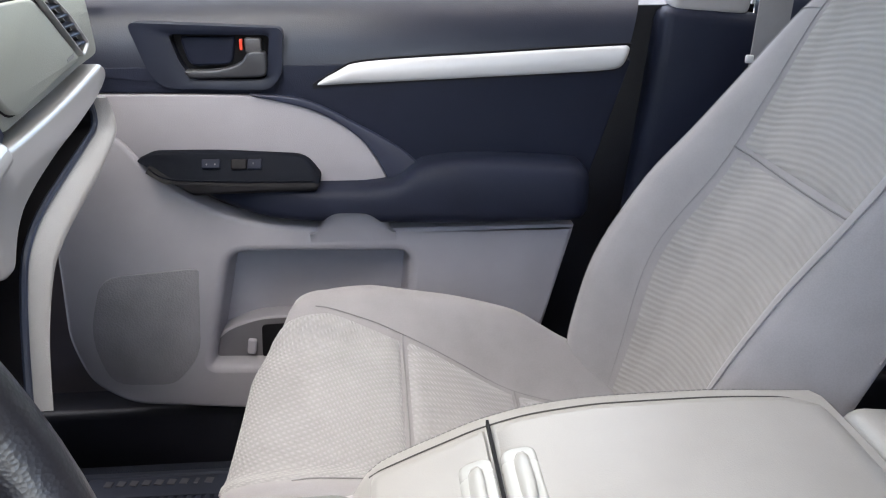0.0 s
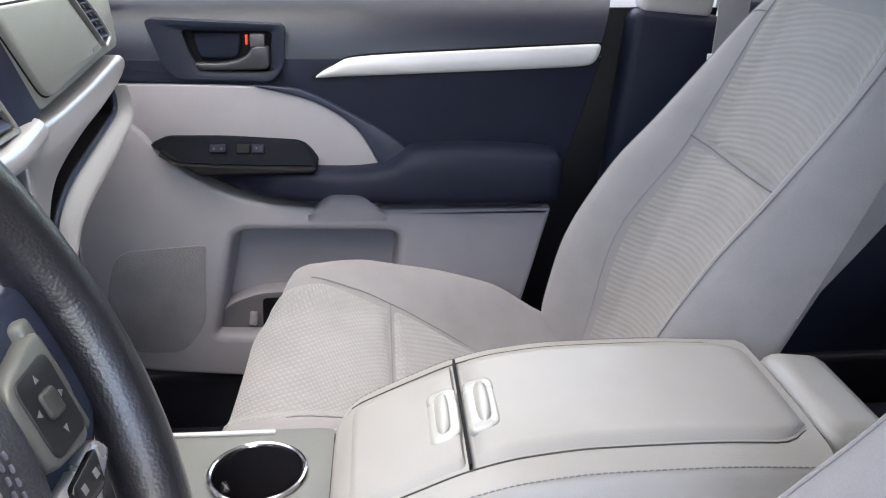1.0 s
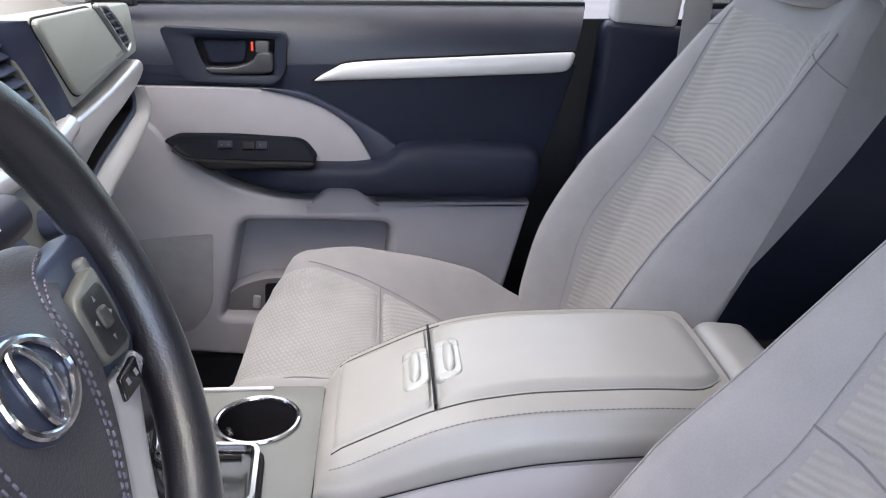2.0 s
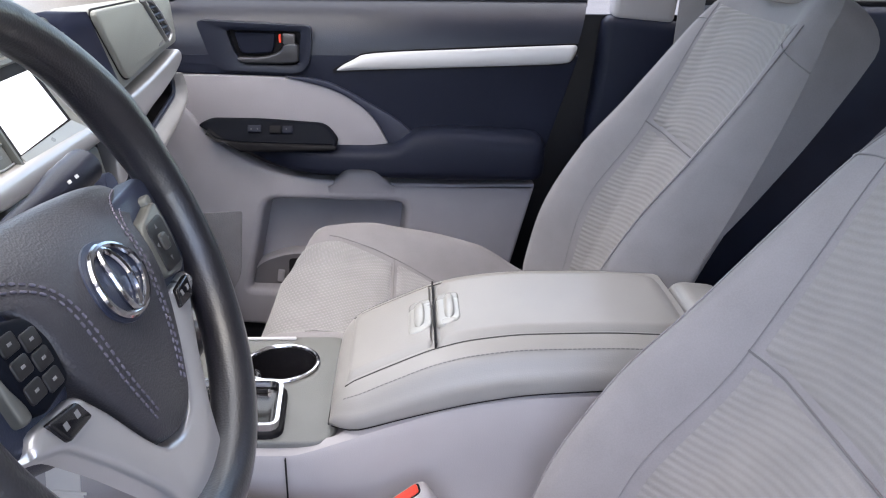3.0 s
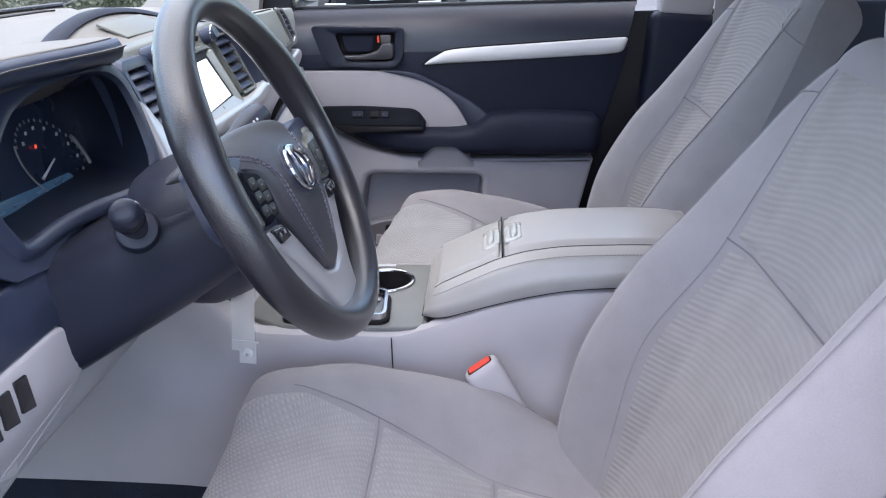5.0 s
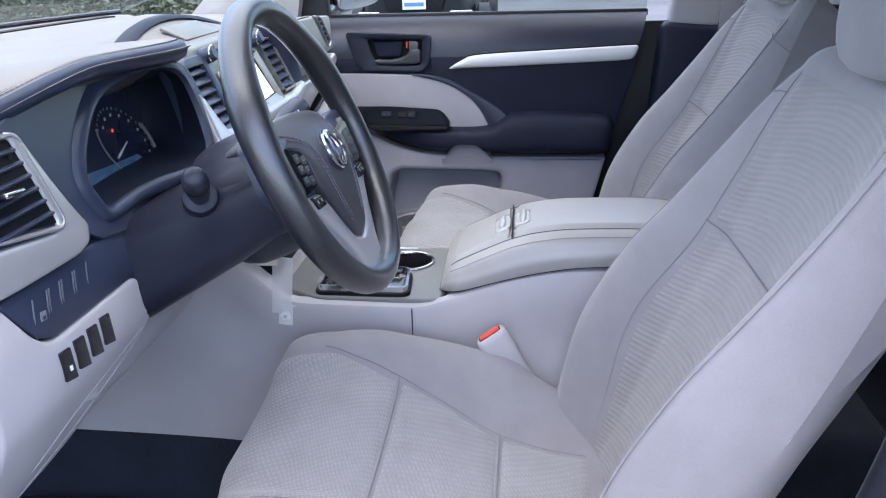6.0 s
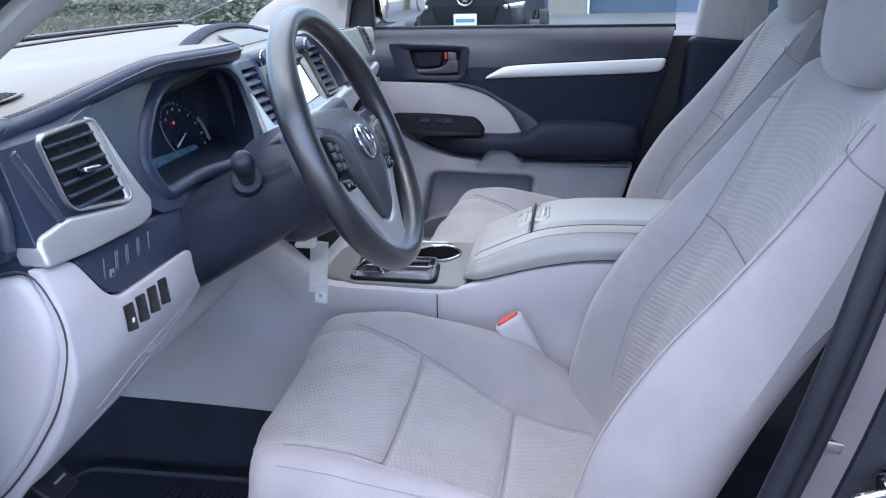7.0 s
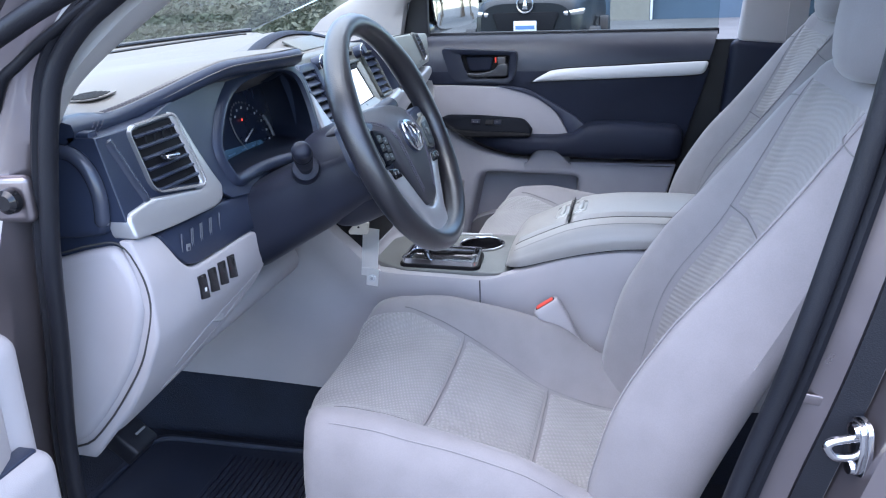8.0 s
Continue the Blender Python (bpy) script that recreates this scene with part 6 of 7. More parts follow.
for sg in (-1, 1):
    sp_o = rounded([(sg * 0.070, 0.030), (sg * 0.165, 0.040), (sg * 0.168, -0.020), (sg * 0.130, -0.050), (sg * 0.070, -0.045)], 0.012)
    spoke = part("spoke", prism(sp_o, on_hub(-0.030), 0.024, 0.006), DARK, sw)
    pod_o = rounded([(sg * 0.126, 0.020), (sg * 0.086, 0.010), (sg * 0.078, -0.008), (sg * 0.081, -0.032), (sg * 0.116, -0.036), (sg * 0.126, -0.010)], 0.007)
    bp = part("button_pod", prism(pod_o, on_hub(-0.006), 0.010, 0.003), EDGEGREY if sg > 0 else POD, spoke)
    lit_edge = rounded([(sg * 0.130, 0.026), (sg * 0.120, 0.024), (sg * 0.118, -0.034), (sg * 0.128, -0.034)], 0.004)
    part("silver_edge", prism(lit_edge, on_hub(-0.008), 0.009, 0.003), EDGEGREY, spoke)
    if sg < 0:
        for (ba, bb) in ((0.0945, -0.001), (0.1120, 0.004), (0.0940, -0.0125), (0.1120, -0.009), (0.0955, -0.0245), (0.1125, -0.0225)):
            bo_ = rounded([(sg * ba - 0.0078, bb - 0.0052), (sg * ba + 0.0078, bb - 0.0052), (sg * ba + 0.0078, bb + 0.0052), (sg * ba - 0.0078, bb + 0.0052)], 0.0025)
            k = part("button", prism(bo_, on_hub(0.0035), 0.0016, 0.0008), BUTTON, spoke)
            part("legend_bar", prism([(sg * ba - 0.0018, bb - 0.0008), (sg * ba + 0.0018, bb - 0.0008), (sg * ba + 0.0018, bb + 0.0008), (sg * ba - 0.0018, bb + 0.0008)], on_hub(0.0049), 0.0005, 0.0001), GREYMARK, spoke)
    else:
        pc = (0.1020, -0.009)
        sq = rounded([(pc[0] - 0.0165, pc[1] - 0.0205), (pc[0] + 0.0150, pc[1] - 0.0205), (pc[0] + 0.0175, pc[1] + 0.0190), (pc[0] - 0.0150, pc[1] + 0.0165)], 0.006)
        part("rocker_pad", prism(sq, on_hub(0.0035), 0.0016, 0.0008), BUTTON, spoke)
        part("button", prism(rounded([(pc[0] - 0.0060, pc[1] - 0.0065), (pc[0] + 0.0060, pc[1] - 0.0065), (pc[0] + 0.0062, pc[1] + 0.0065), (pc[0] - 0.0060, pc[1] + 0.0065)], 0.003), on_hub(0.0045), 0.0028, 0.0014), GREYBUTTON, spoke)
        for da, db in ((0.0, 0.0125), (0.0, -0.0135), (0.0112, 0.0), (-0.0112, 0.0)):
            ca, cb = pc[0] + da, pc[1] + db
            ln = math.hypot(da, db)
            ux, uz = da / ln * 0.0018, db / ln * 0.0018
            part("arrow_mark", prism([(ca + ux, cb + uz), (ca - ux - uz, cb - uz + ux), (ca - ux + uz, cb - uz - ux)], on_hub(0.0048), 0.0005, 0.0001), GREYMARK, spoke)
su = [(0.126, -0.038), (0.078, -0.041), (0.060, -0.063), (0.043, -0.090), (0.028, -0.109)]
so = [(0.134, -0.050), (0.108, -0.060), (0.080, -0.090), (0.052, -0.125), (0.036, -0.156)]
vshape = [(-a, b) for a, b in su] + [(0.0, -0.116)] + su[::-1] + so + [(0.0, -0.164)] + [(-a, b) for a, b in so[::-1]]
sv = part("silver_spokes", prism(rounded(vshape, 0.006, 2), on_hub(-0.018), 0.018, 0.005), mat("spoke_silver", (0.60, 0.60, 0.61), 0.30, metal=0.65, mottle=0.03), sw, "satin silver lower spokes")
for sg in (-1, 1):
    ph = rounded([(sg * 0.116, -0.040), (sg * 0.086, -0.043), (sg * 0.080, -0.056), (sg * 0.108, -0.056)], 0.003)
    pb = part("phone_button", prism(ph, on_hub(-0.001), 0.004, 0.0015), GLOSS, sv)
    for o_ in (0.092, 0.105):
        part("symbol", prism([(sg * o_ - 0.002, -0.050), (sg * o_ + 0.002, -0.050), (sg * o_ + 0.002, -0.046), (sg * o_ - 0.002, -0.046)], on_hub(0.0028), 0.0006, 0.0001), GREYMARK, sv)
part("lower_web", prism(rounded([(-0.034, -0.150), (0.034, -0.150), (0.040, -0.172), (-0.040, -0.172)], 0.008), on_hub(-0.020), 0.016, 0.004), DARK, sw)

COLUMN = mat("column_black", (0.0165, 0.0190, 0.0310), 0.34, grain=0.2, grain_size=0.0012, mottle=0.1, spec=0.28)
column = thing("steering_column", (0.30, -0.37, 1.02), "charcoal steering column shroud with stalk", "steering column")
rings = []
for k in range(12):
    u = k / 11
    d = -0.055 - 0.22 * u
    hw, hh = 0.080 + 0.020 * u, 0.046 + 0.010 * u
    dn = 0.018 + 0.012 * u
    rings.append([WC + WN * d + WU * (hw * math.copysign(abs(math.cos(q)) ** 0.55, math.cos(q))) + WV * (-dn + (hh + dn * 0.5 if math.sin(q) < 0 else hh) * math.copysign(abs(math.sin(q)) ** 0.6, math.sin(q))) for q in (2 * math.pi * j / 32 for j in range(32))])
shroud = part("shroud", loft(rings), COLUMN, column, "", 50)
rings = []
for u, r in ((-0.048, 0.050), (-0.052, 0.070), (-0.058, 0.077), (-0.075, 0.081), (-0.10, 0.082), (-0.125, 0.081), (-0.14, 0.076)):
    rings.append([WC + WN * u + WU * r * math.cos(q) + WV * (r * math.sin(q) * (1.15 if math.sin(q) < 0 else 0.80) - 0.010) for q in (2 * math.pi * j / 48 for j in range(48))])
part("collar", loft(rings), COLUMN, column, "", 60)
base_p, tip = Vector((0.277, -0.462, 1.162)), Vector((0.313, -0.556, 1.209))
ax = (tip - base_p).normalized()
lever = part("stalk", tube([base_p - ax * 0.03, base_p + ax * 0.01, base_p + ax * 0.05, tip - ax * 0.03], [0.011, 0.010, 0.0095, 0.0105], 20), COLUMN, column, "indicator stalk with a rounded end knob")
part("stalk_base", tube([base_p - ax * 0.03, base_p - ax * 0.002, base_p + ax * 0.004, base_p + ax * 0.005], [0.022, 0.0205, 0.018, 0.012], 28), COLUMN, column, "", 50)
e1 = ax.orthogonal().normalized()
e2 = ax.cross(e1)
part("stalk_ring", tube([base_p + ax * 0.0035 + 0.0185 * (math.cos(a) * e1 + math.sin(a) * e2) for a in np.linspace(0, 2 * math.pi, 33)], 0.0010, 6, False), BEZEL, column)
kk = [(-0.085, 0.0105), (-0.080, 0.0120), (-0.050, 0.0130), (-0.012, 0.0132), (-0.005, 0.0126), (-0.001, 0.0108), (0.0015, 0.0080), (0.0025, 0.003)]
part("end_knob", tube([tip + ax * u for u, r in kk], [r for u, r in kk], 24), COLUMN, lever)
part("knob_split", tube([tip - ax * 0.030 + 0.0132 * (math.cos(a) * e1 + math.sin(a) * e2) for a in np.linspace(0, 2 * math.pi, 25)], 0.0008, 6, False), BLACK, lever)
side = Vector((0.55, -0.50, 0.67))
side = (side - ax * side.dot(ax)).normalized()
part("symbol", tube([tip - ax * 0.016 + side * 0.0126, tip - ax * 0.016 + side * 0.0136], [0.0024, 0.0022], 8), WHITE, lever)
wt = Vector((0.306, -0.190, 1.196))
wip = part("wiper_stalk", tube([wt + Vector((-0.016, -0.10, -0.016)), wt + Vector((-0.004, -0.03, -0.004)), wt, wt + Vector((0.003, 0.045, 0.005)), wt + Vector((0.003, 0.050, 0.005))], [0.009, 0.011, 0.016, 0.0165, 0.012], 18), COLUMN, column)
for k in range(4):
    part("symbol", rbox(wt + Vector((0.0140, -0.012 + 0.015 * k, 0.0095)), (0.001, 0.0045, 0.0028), 0, (0, -33, 0)), WHITE, wip)

# key and its clear plastic tag hanging under the column
tag = thing("key_tag", (0.281, -0.222, 0.905), "clear plastic key sleeve with a white snap below the ignition", "key tag")
part("sleeve", rbox((0.283, -0.224, 0.955), (0.030, 0.0016, 0.090), 0.0006, (0, 6, 0)), PLASTIC_CLEAR, tag)
part("seal_bar", rbox((0.283, -0.2252, 0.924), (0.034, 0.0014, 0.003), 0.0005, (0, 6, 0)), PLASTIC_CLEAR, tag)
part("tab", rbox((0.284, -0.224, 0.907), (0.022, 0.002, 0.030), 0.0008, (0, 6, 0)), PLASTIC_CLEAR, tag)
sn = part("snap", tube([(0.284, -0.2245, 0.907), (0.284, -0.2275, 0.907)], [0.0075, 0.006], 18), WHITE, tag, "white round snap")
part("stud", tube([(0.284, -0.2270, 0.907), (0.284, -0.2290, 0.907)], [0.0030, 0.0025], 12), SATIN, sn)
kb = prism(rounded([(-0.020, -0.006), (-0.002, 0.013), (0.018, 0.010), (0.014, -0.012), (-0.018, -0.012)], 0.003), lambda a, b, d: (0.270 + a, -0.232 - d, 1.004 + b), 0.008, 0.002)
kp_ = part("key", kb, mat("cream_plastic", (0.66, 0.62, 0.54), 0.5), tag, "cream plastic key head")
part("key_hole", tube([(0.270, -0.2398, 1.006), (0.270, -0.2408, 1.006)], [0.002, 0.002], 10), BLACK, kp_)

# ---- floor things ----
for nm, y0, y1, x0, x1, lab in (("floor_mat", -0.70, -0.13, -0.28, 0.42, "black ribbed rubber mat in the driver's footwell"), ("floor_mat", 0.21, 0.74, -0.25, 0.55, "black rubber mat with raised lettering in the passenger footwell")):
    fm = thing(nm, ((x0 + x1) / 2, (y0 + y1) / 2, 0.471), lab, "floor mat", "floor mats")
    part("sheet", prism(rounded([(x0, y0), (x1, y0), (x1, y1), (x0, y1)], 0.05), lambda a, b, d: (a, b, 0.471 + d), 0.008, 0.003), MAT, fm)
    for k in range(34):
        x = x0 + 0.06 + (x1 - x0 - 0.12) * (0.28 + 0.72 * k / 33)
        part("rib", rbox((x, (y0 + y1) / 2, 0.4805), (0.010, y1 - y0 - 0.12, 0.006), 0.002), MAT, fm)
    part("rim", tube([(a, b, 0.482) for a, b in rounded([(x0 + 0.02, y0 + 0.02), (x1 - 0.02, y0 + 0.02), (x1 - 0.02, y1 - 0.02), (x0 + 0.02, y1 - 0.02), (x0 + 0.02, y0 + 0.021)], 0.05)], 0.006, 8), MAT, fm)
    if y0 > 0:
        lp = part("letter_plate", rbox((0.155, 0.690, 0.483), (0.24, 0.050, 0.006), 0.002), MAT, fm)
        for k in range(9):
            part("letter_bar", rbox((0.070 + k * 0.0205, 0.698, 0.4865), (0.006 if k == 7 else 0.0125, 0.013, 0.002), 0, (0, 0, -12)), mat("grey_lettering", (0.075, 0.075, 0.082), 0.5) if k == 0 else bpy.data.materials["grey_lettering"], fm)
pedal = thing("foot_brake_pedal", (0.03, -0.64, 0.80), "black parking brake pedal pad with white lettering bars", "pedal")
part("pad", rbox((0.045, -0.640, 0.805), (0.030, 0.055, 0.060), 0.006, (0, -50, 0)), RUBBER, pedal)
part("arm", tube([(0.02, -0.64, 0.80), (-0.08, -0.635, 0.90), (-0.12, -0.63, 1.02)], 0.008, 8), DARK, pedal)
for k in range(2):
    part("lettering_bar", rbox((0.0665 - 0.008 * k, -0.640, 0.8185 - 0.0095 * k), (0.001, 0.022 - 0.004 * k, 0.0032), 0, (0, -50, 0)), GREYMARK, pedal)

# ---- doorway hardware ----
strk = thing("door_striker", (0.945, -0.83, 0.955), "bright zinc door striker bolted to the painted pillar", "door striker")
SN, ST = Vector((-0.94, -0.34, 0)), Vector((0.34, -0.94, 0))


def on_strike(a, b, d):
    return Vector((0.940, -0.834, 1.004)) + 0.82 * (ST * a + Vector((0, 0, b)) + SN * d)


base_o = rounded([(-0.016, 0.024), (-0.004, 0.034), (0.012, 0.030), (0.016, 0.0), (0.012, -0.028), (-0.006, -0.034), (-0.016, -0.018)], 0.008)
part("plate", prism(base_o, on_strike, 0.006, 0.002), CHROME, strk)
part("backing", prism(inset(base_o, -0.004), lambda a, b, d: on_strike(a, b, d - 0.006), 0.006, 0.001), CHROME, strk)
part("loop", tube(spline([on_strike(0, 0.013, 0.004), on_strike(0, 0.012, 0.022), on_strike(0, 0.010, 0.032), on_strike(0, 0.005, 0.035), on_strike(0, -0.004, 0.030), on_strike(0, -0.009, 0.022), on_strike(0, -0.011, 0.004)], 4), 0.0042, 10), CHROME, strk)
for z in (0.022, -0.022):
    part("bolt", tube([on_strike(0.002, z, 0.005), on_strike(0.002, z, 0.010)], [0.0075, 0.006], 12), CHROME, strk)
for bx, z in ((0.066, 1.197), (0.058, 1.072)):
    st = thing("bump_stop", (bx, -0.838, z), "black rubber bump stop on the hinge pillar", "bump stop", "bump stops")
    part("cup", tube([(bx, -0.790, z), (bx, -0.803, z), (bx, -0.806, z)], [0.014, 0.013, 0.011], 20), RUBBER, st)
    part("stem", tube([(bx, -0.803, z), (bx, -0.810, z), (bx, -0.813, z)], [0.008, 0.0075, 0.004], 16), RUBBER, st)

# ---- rear bench ----
bench = thing("rear_bench", (1.75, 0.0, 0.47), "grey rear bench in deep shade", "rear seat")
part("plinth", rbox((1.75, 0.0, 0.54), (0.5, 1.2, 0.14), 0.02), DARK, bench)
part("cushion", rbox((1.70, 0.0, 0.70), (0.52, 1.30, 0.22), 0.05), CLOTH, bench)
part("backrest", rbox((2.05, 0.0, 0.98), (0.16, 1.30, 0.62), 0.06, (0, 20, 0)), CLOTH, bench)
for y in (-0.38, 0.38):
    part("headrest", rbox((2.18, y, 1.36), (0.10, 0.26, 0.18), 0.04, (0, 15, 0)), CLOTH, bench)

# ---- outside ----
ASPHALT = mat("asphalt", (0.11, 0.115, 0.12), 0.9, grain=0.6, grain_size=0.02, mottle=0.2, mottle_size=1.5)
whole("ground", rbox((0, 0, -0.05), (300, 300, 0.1), 0), ASPHALT, "grey asphalt of the car park", "ground", "structure")
WALLB = mat("blue_grey_cladding", (0.06, 0.095, 0.135), 0.7, mottle=0.1, mottle_size=0.6)
bld = thing("commercial_building", (4, 24, 0), "blue-grey clad building across the car park", "building")
part("wall", rbox((3.5, 24, 2.5), (9, 0.4, 5.0), 0), WALLB, bld)
part("wall", rbox((-9, 24.4, 2.5), (13, 0.4, 5.0), 0), mat("pale_cladding", (0.16, 0.17, 0.165), 0.7), bld)
# pale panel stands in for the lit passage beside the blue wall
part("pale_passage_panel", rbox((0.30, 23.72, 1.6), (1.1, 0.3, 3.2), 0), mat("pale_concrete", (0.22, 0.21, 0.18), 0.8), bld)
part("downpipe", rbox((0.90, 23.6, 2.4), (0.07, 0.07, 4.8), 0.02), WHITE, bld)
car = thing("parked_car", (-0.9, 11.0, 0), "black parked car facing the passenger side", "car")
CARX, CARY = -0.84, 10.0
BLACKPAINT = mat("black_car_paint", (0.010, 0.012, 0.016), 0.35, mottle=0.05, spec=0.25)
rings = []
for y, zt, w, zb in ((0.0, 1.02, 0.62, 0.35), (0.12, 1.08, 0.70, 0.28), (0.5, 1.12, 0.76, 0.25), (1.3, 1.16, 0.80, 0.25), (1.9, 1.56, 0.80, 0.25), (2.6, 1.66, 0.76, 0.25), (3.8, 1.60, 0.78, 0.25), (4.5, 1.1, 0.87, 0.3)):
    rings.append([(CARX + w * math.copysign(abs(math.cos(q)) ** 0.45, math.cos(q)), CARY + y, (zt + zb) / 2 + (zt - zb) / 2 * math.copysign(abs(math.sin(q)) ** 0.6, math.sin(q))) for q in (2 * math.pi * j / 28 for j in range(28))])
bodyc = part("body", loft(rings), BLACKPAINT, car)
part("grille", prism(rounded([(-0.46, 0.90), (0.46, 0.90), (0.34, 0.56), (-0.34, 0.56)], 0.05), lambda a, b, d: (CARX + a, CARY - 0.01 - d, b), 0.03, 0.008), BLACK, bodyc)
part("badge", tube([(CARX + 0.105 * math.cos(a), CARY - 0.055, 1.00 + 0.105 * math.sin(a)) for a in np.linspace(0, 2 * math.pi, 25)], 0.014, 6), CHROME, bodyc)
part("badge_bar", rbox((CARX, CARY - 0.055, 1.00), (0.07, 0.012, 0.12), 0.004, (0, 0, 0), 3, 0.5), CHROME, bodyc)
part("plate", rbox((CARX, CARY - 0.05, 0.715), (0.31, 0.02, 0.15), 0.004), WHITE, bodyc)
part("plate_bar", rbox((CARX, CARY - 0.062, 0.705), (0.26, 0.004, 0.05), 0), mat("plate_blue", (0.10, 0.2, 0.4), 0.5), bodyc)
for sg in (-1, 1):
    part("headlamp", prism(rounded([(sg * 0.50, 0.90), (sg * 0.80, 0.94), (sg * 0.78, 0.86), (sg * 0.52, 0.84)], 0.03), lambda a, b, d: (CARX + a, CARY + 0.02 - d + 0.25 * (abs(a) - 0.45), b), 0.05, 0.01), CHROME, bodyc)
    part("fog_trim", rbox((CARX + sg * 0.62, CARY + 0.00, 0.60), (0.30, 0.03, 0.03), 0.01, (0, 0, sg * 10)), CHROME, bodyc)
    for yy in (0.75, 3.6):
        wr = [[(CARX + sg * (0.80 + dx), CARY + yy + r * math.cos(q), 0.33 + r * math.sin(q)) for q in (2 * math.pi * j / 24 for j in range(24))] for dx, r in ((0.0, 0.30), (0.02, 0.33), (0.16, 0.33), (0.18, 0.28))]
        part("wheel", loft(wr), RUBBER, car)
    part("side_mirror", rbox((CARX + sg * 0.98, CARY + 1.55, 1.05), (0.18, 0.10, 0.12), 0.03), BLACKPAINT, car)
part("windscreen", loft([[(CARX - 0.72, CARY + 1.28, 1.03), (CARX + 0.72, CARY + 1.28, 1.03)], [(CARX - 0.58, CARY + 1.86, 1.425), (CARX + 0.58, CARY + 1.86, 1.425)]], False, False), GLOSS, car)

# hedge bank and verge ahead of the bonnet
HEDGE = mat("hedge_leaves", (0.11, 0.125, 0.085), 0.8, mottle=0.5, mottle_size=0.3)
rng = random.Random(4)
bm = bmesh.new()
verts, faces = [], []
for k in range(30000):
    x = -3.6 - rng.random() ** 1.3 * 14
    y = 9.0 + rng.random() * 1.2 + 0.12 * abs(x)
    z = 0.1 + rng.random() ** 0.7 * (1.30 + 0.06 * math.sin(x * 1.7) + 0.05 * math.sin(x * 5))
    c = Vector((x, y, z))
    d = Vector((rng.gauss(0, 1), rng.gauss(0, 1), rng.gauss(0, 0.6))).normalized()
    e = d.orthogonal().normalized()
    s = 0.02 + rng.random() * 0.04
    i = len(verts)
    verts += [c - d * s, c + e * s * 0.5, c + d * s, c - e * s * 0.5]
    faces.append((i, i + 1, i + 2, i + 3))
me = bpy.data.meshes.new("hedge")
me.from_pydata(verts, [], faces)
me.materials.append(HEDGE)
tagged(new("hedge", me), "clipped grey-green hedge beside the parked car", "hedge", kind="stuff")
whole("verge", rbox((-11, 10.6, 0.06), (15.5, 4.5, 0.12), 0.03), mat("verge_grass", (0.07, 0.10, 0.04), 0.9, mottle=0.4, mottle_size=0.2), "grass verge under the hedge", "verge", "structure")
bank = [[(-3.4 - 14.8 * u, 9.35 + 0.12 * (3.4 + 14.8 * u) + dy, z) for dy, z in ((0.0, 0.0), (0.1, 0.9), (0.45, 1.12), (0.8, 0.9), (0.9, 0.0))] for u in np.linspace(0, 1, 24)]
whole("hedge_core", loft(bank), HEDGE, "dense dark inside of the hedge", "hedge", "structure")
# driver's door, swung open beside the hinge pillar
dd = thing("open_car_door", (0.02, -0.90, 0.55), "open driver's door with light grey lining", "car door")
dm = pose(0.065, -0.885, 0.0, 0, 0, -68)
door_parts = {}
for nm, c, s, bv, m_ in (("skin", (0.55, -0.045, 0.83), (1.05, 0.06, 0.62), 0.02, PAINT), ("lining", (0.55, 0.015, 0.825), (0.98, 0.07, 0.61), 0.03, ASH), ("armrest", (0.52, 0.08, 0.90), (0.62, 0.08, 0.08), 0.03, ASH), ("switch_panel", (0.36, 0.08, 0.944), (0.24, 0.055, 0.012), 0.005, DARK), ("belt_rail", (0.55, 0.01, 1.15), (1.0, 0.07, 0.06), 0.02, DARK)):
    b = rbox(c, s, bv)
    b.transform(dm)
    door_parts[nm] = part(nm, b, m_, dd)
for z in (0.72, 1.00):
    part("hinge", rbox((-0.025, -0.875, z), (0.075, 0.07, 0.05), 0.006), PAINT, dd)
lining_end = rbox((0.108, -0.921, 0.815), (0.060, 0.060, 0.56), 0.024, (0, 0, -22), 5)
part("lining_end", lining_end, ASH, dd)
pull = part("pull_handle", rbox((0.142, -0.965, 0.920), (0.062, 0.11, 0.11), 0.024, (0, 0, 0), 5), ASH, dd, "light grey pull with a dark inset")
part("inset", rbox((0.147, -0.962, 0.974), (0.022, 0.070, 0.005), 0.0025), DARK, pull)
part("chrome_knob", tube([(0.132, -0.965, 0.975), (0.132, -0.965, 0.984), (0.132, -0.965, 0.987)], [0.010, 0.010, 0.007], 18), CHROME, pull)


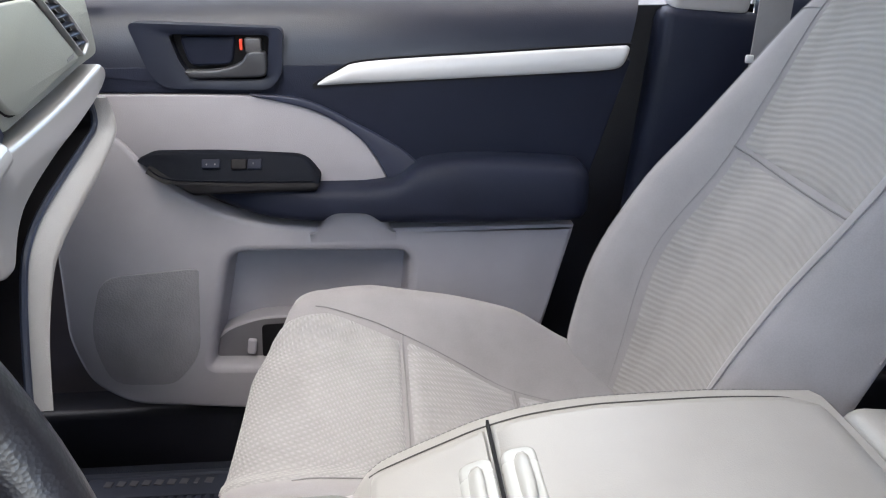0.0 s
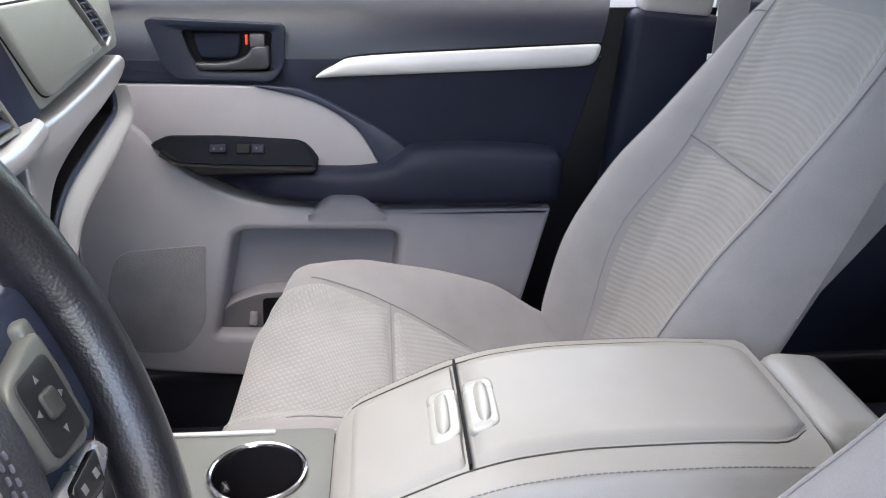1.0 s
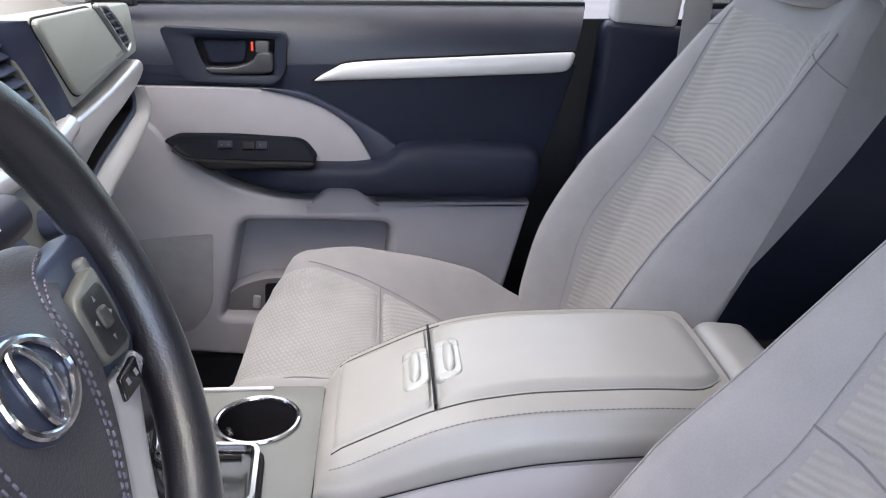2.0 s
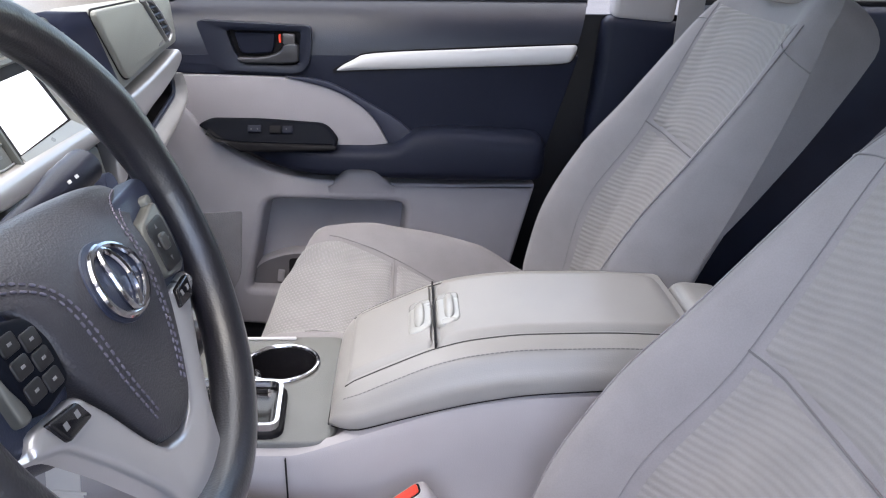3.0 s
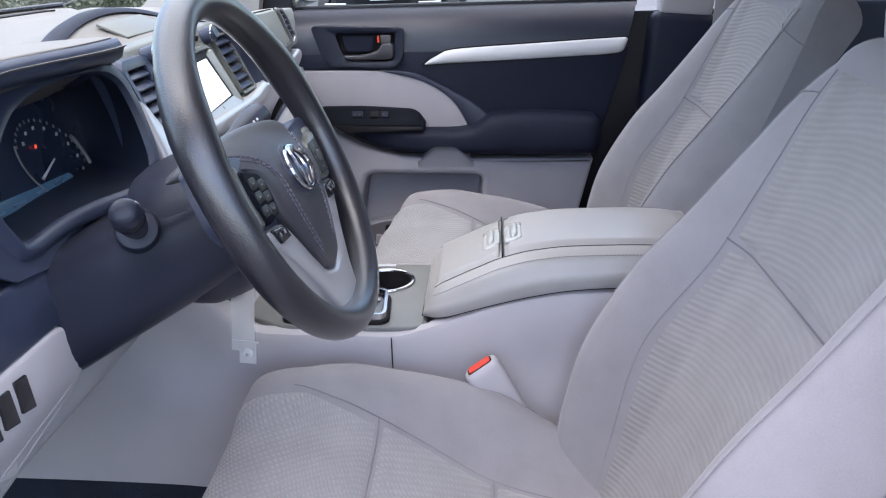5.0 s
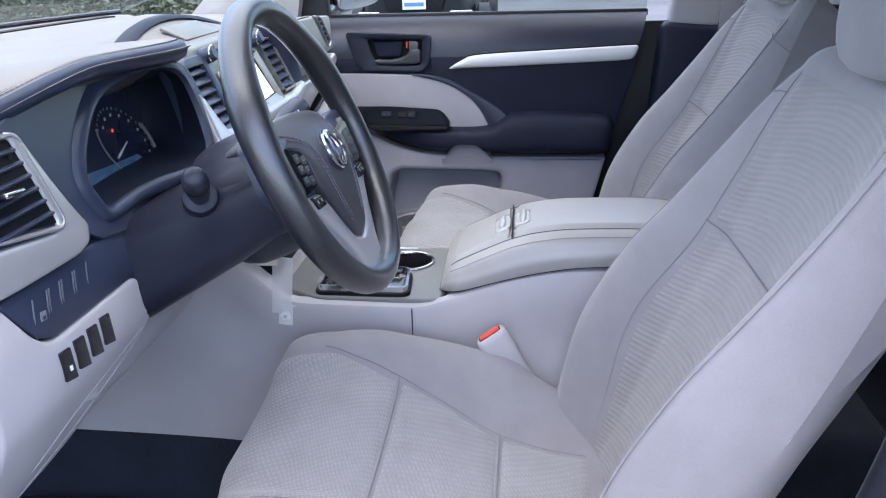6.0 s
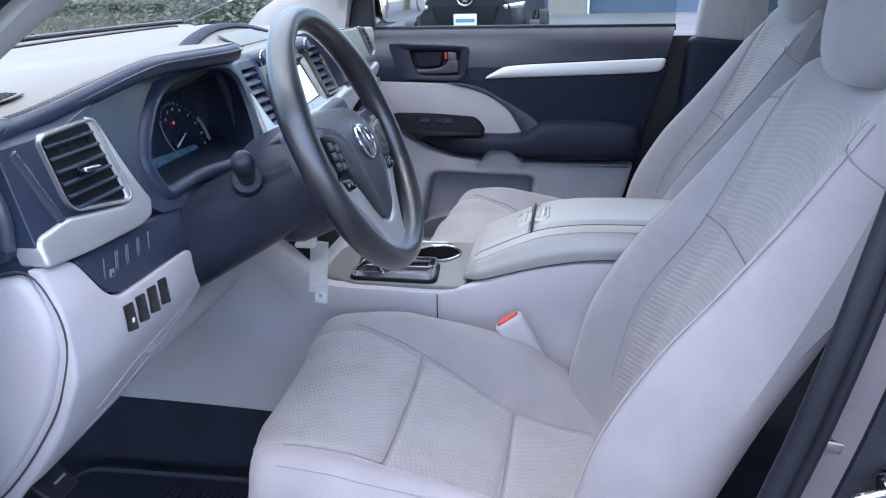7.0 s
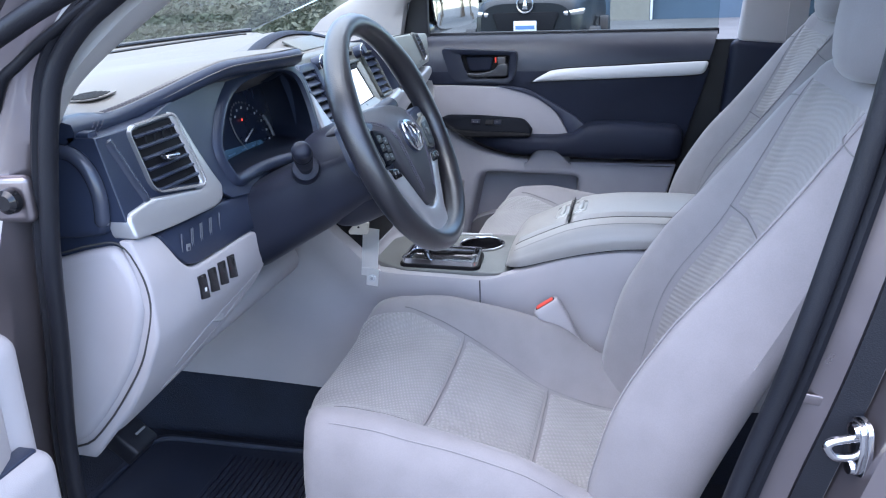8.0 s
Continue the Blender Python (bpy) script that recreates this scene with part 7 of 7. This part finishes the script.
def tree(x, y, h, seed):
    """A broad tree: tapered trunk, limbs and a loose crown of leaves."""
    rnd = random.Random(seed)
    root = thing("tree", (x, y, 0), "leafy green tree at the edge of the car park", "tree", "car park trees")
    part("trunk", tube([(x, y, 0), (x + 0.1, y, h * 0.25), (x, y + 0.1, h * 0.55), (x + 0.05, y, h * 0.8)], [0.22, 0.17, 0.12, 0.05], 10), BARK, root)
    tips = []
    for k in range(9):
        a, up = k * 2.4, h * (0.40 + 0.05 * k)
        tip = (x + math.cos(a) * h * (0.34 - 0.02 * k), y + math.sin(a) * h * (0.34 - 0.02 * k), up + h * 0.16)
        part("limb", tube([(x, y, up - h * 0.12), ((x + tip[0]) / 2, (y + tip[1]) / 2, up + 0.1), tip], [0.08, 0.05, 0.02], 7), BARK, root)
        tips += [tip, ((x + tip[0]) / 2, (y + tip[1]) / 2, up + h * 0.14)]
    tips.append((x, y, h * 0.92))
    vs, fs = [], []
    for c in tips:
        for k in range(220):
            p = Vector(c) + Vector((rnd.gauss(0, 0.30), rnd.gauss(0, 0.30), rnd.gauss(0, 0.24))) * h * 0.26
            d = Vector((rnd.gauss(0, 1), rnd.gauss(0, 1), rnd.gauss(0, 0.6))).normalized()
            e = d.orthogonal().normalized()
            q = 0.05 + rnd.random() * 0.08
            n = len(vs)
            vs += [p - d * q, p + e * q * 0.5, p + d * q, p - e * q * 0.5]
            fs.append((n, n + 1, n + 2, n + 3))
    o = Vector((x, y, 0))
    me = bpy.data.meshes.new("crown")
    me.from_pydata([v - o for v in vs], [], fs)
    me.materials.append(LEAF)
    crown = new("crown", me)
    crown.parent = root


BARK = mat("bark", (0.12, 0.09, 0.065), 0.9, grain=0.6, grain_size=0.02, mottle=0.3)
LEAF = mat("tree_leaves", (0.10, 0.13, 0.05), 0.7, mottle=0.5, mottle_size=0.4)
for k, (tx, ty, th) in enumerate(((13.0, 6.0, 5.0), (16.0, 10.5, 6.0), (12.0, 10.0, 4.6), (19.0, 7.0, 6.5))):
    tree(tx, ty, th, 20 + k)
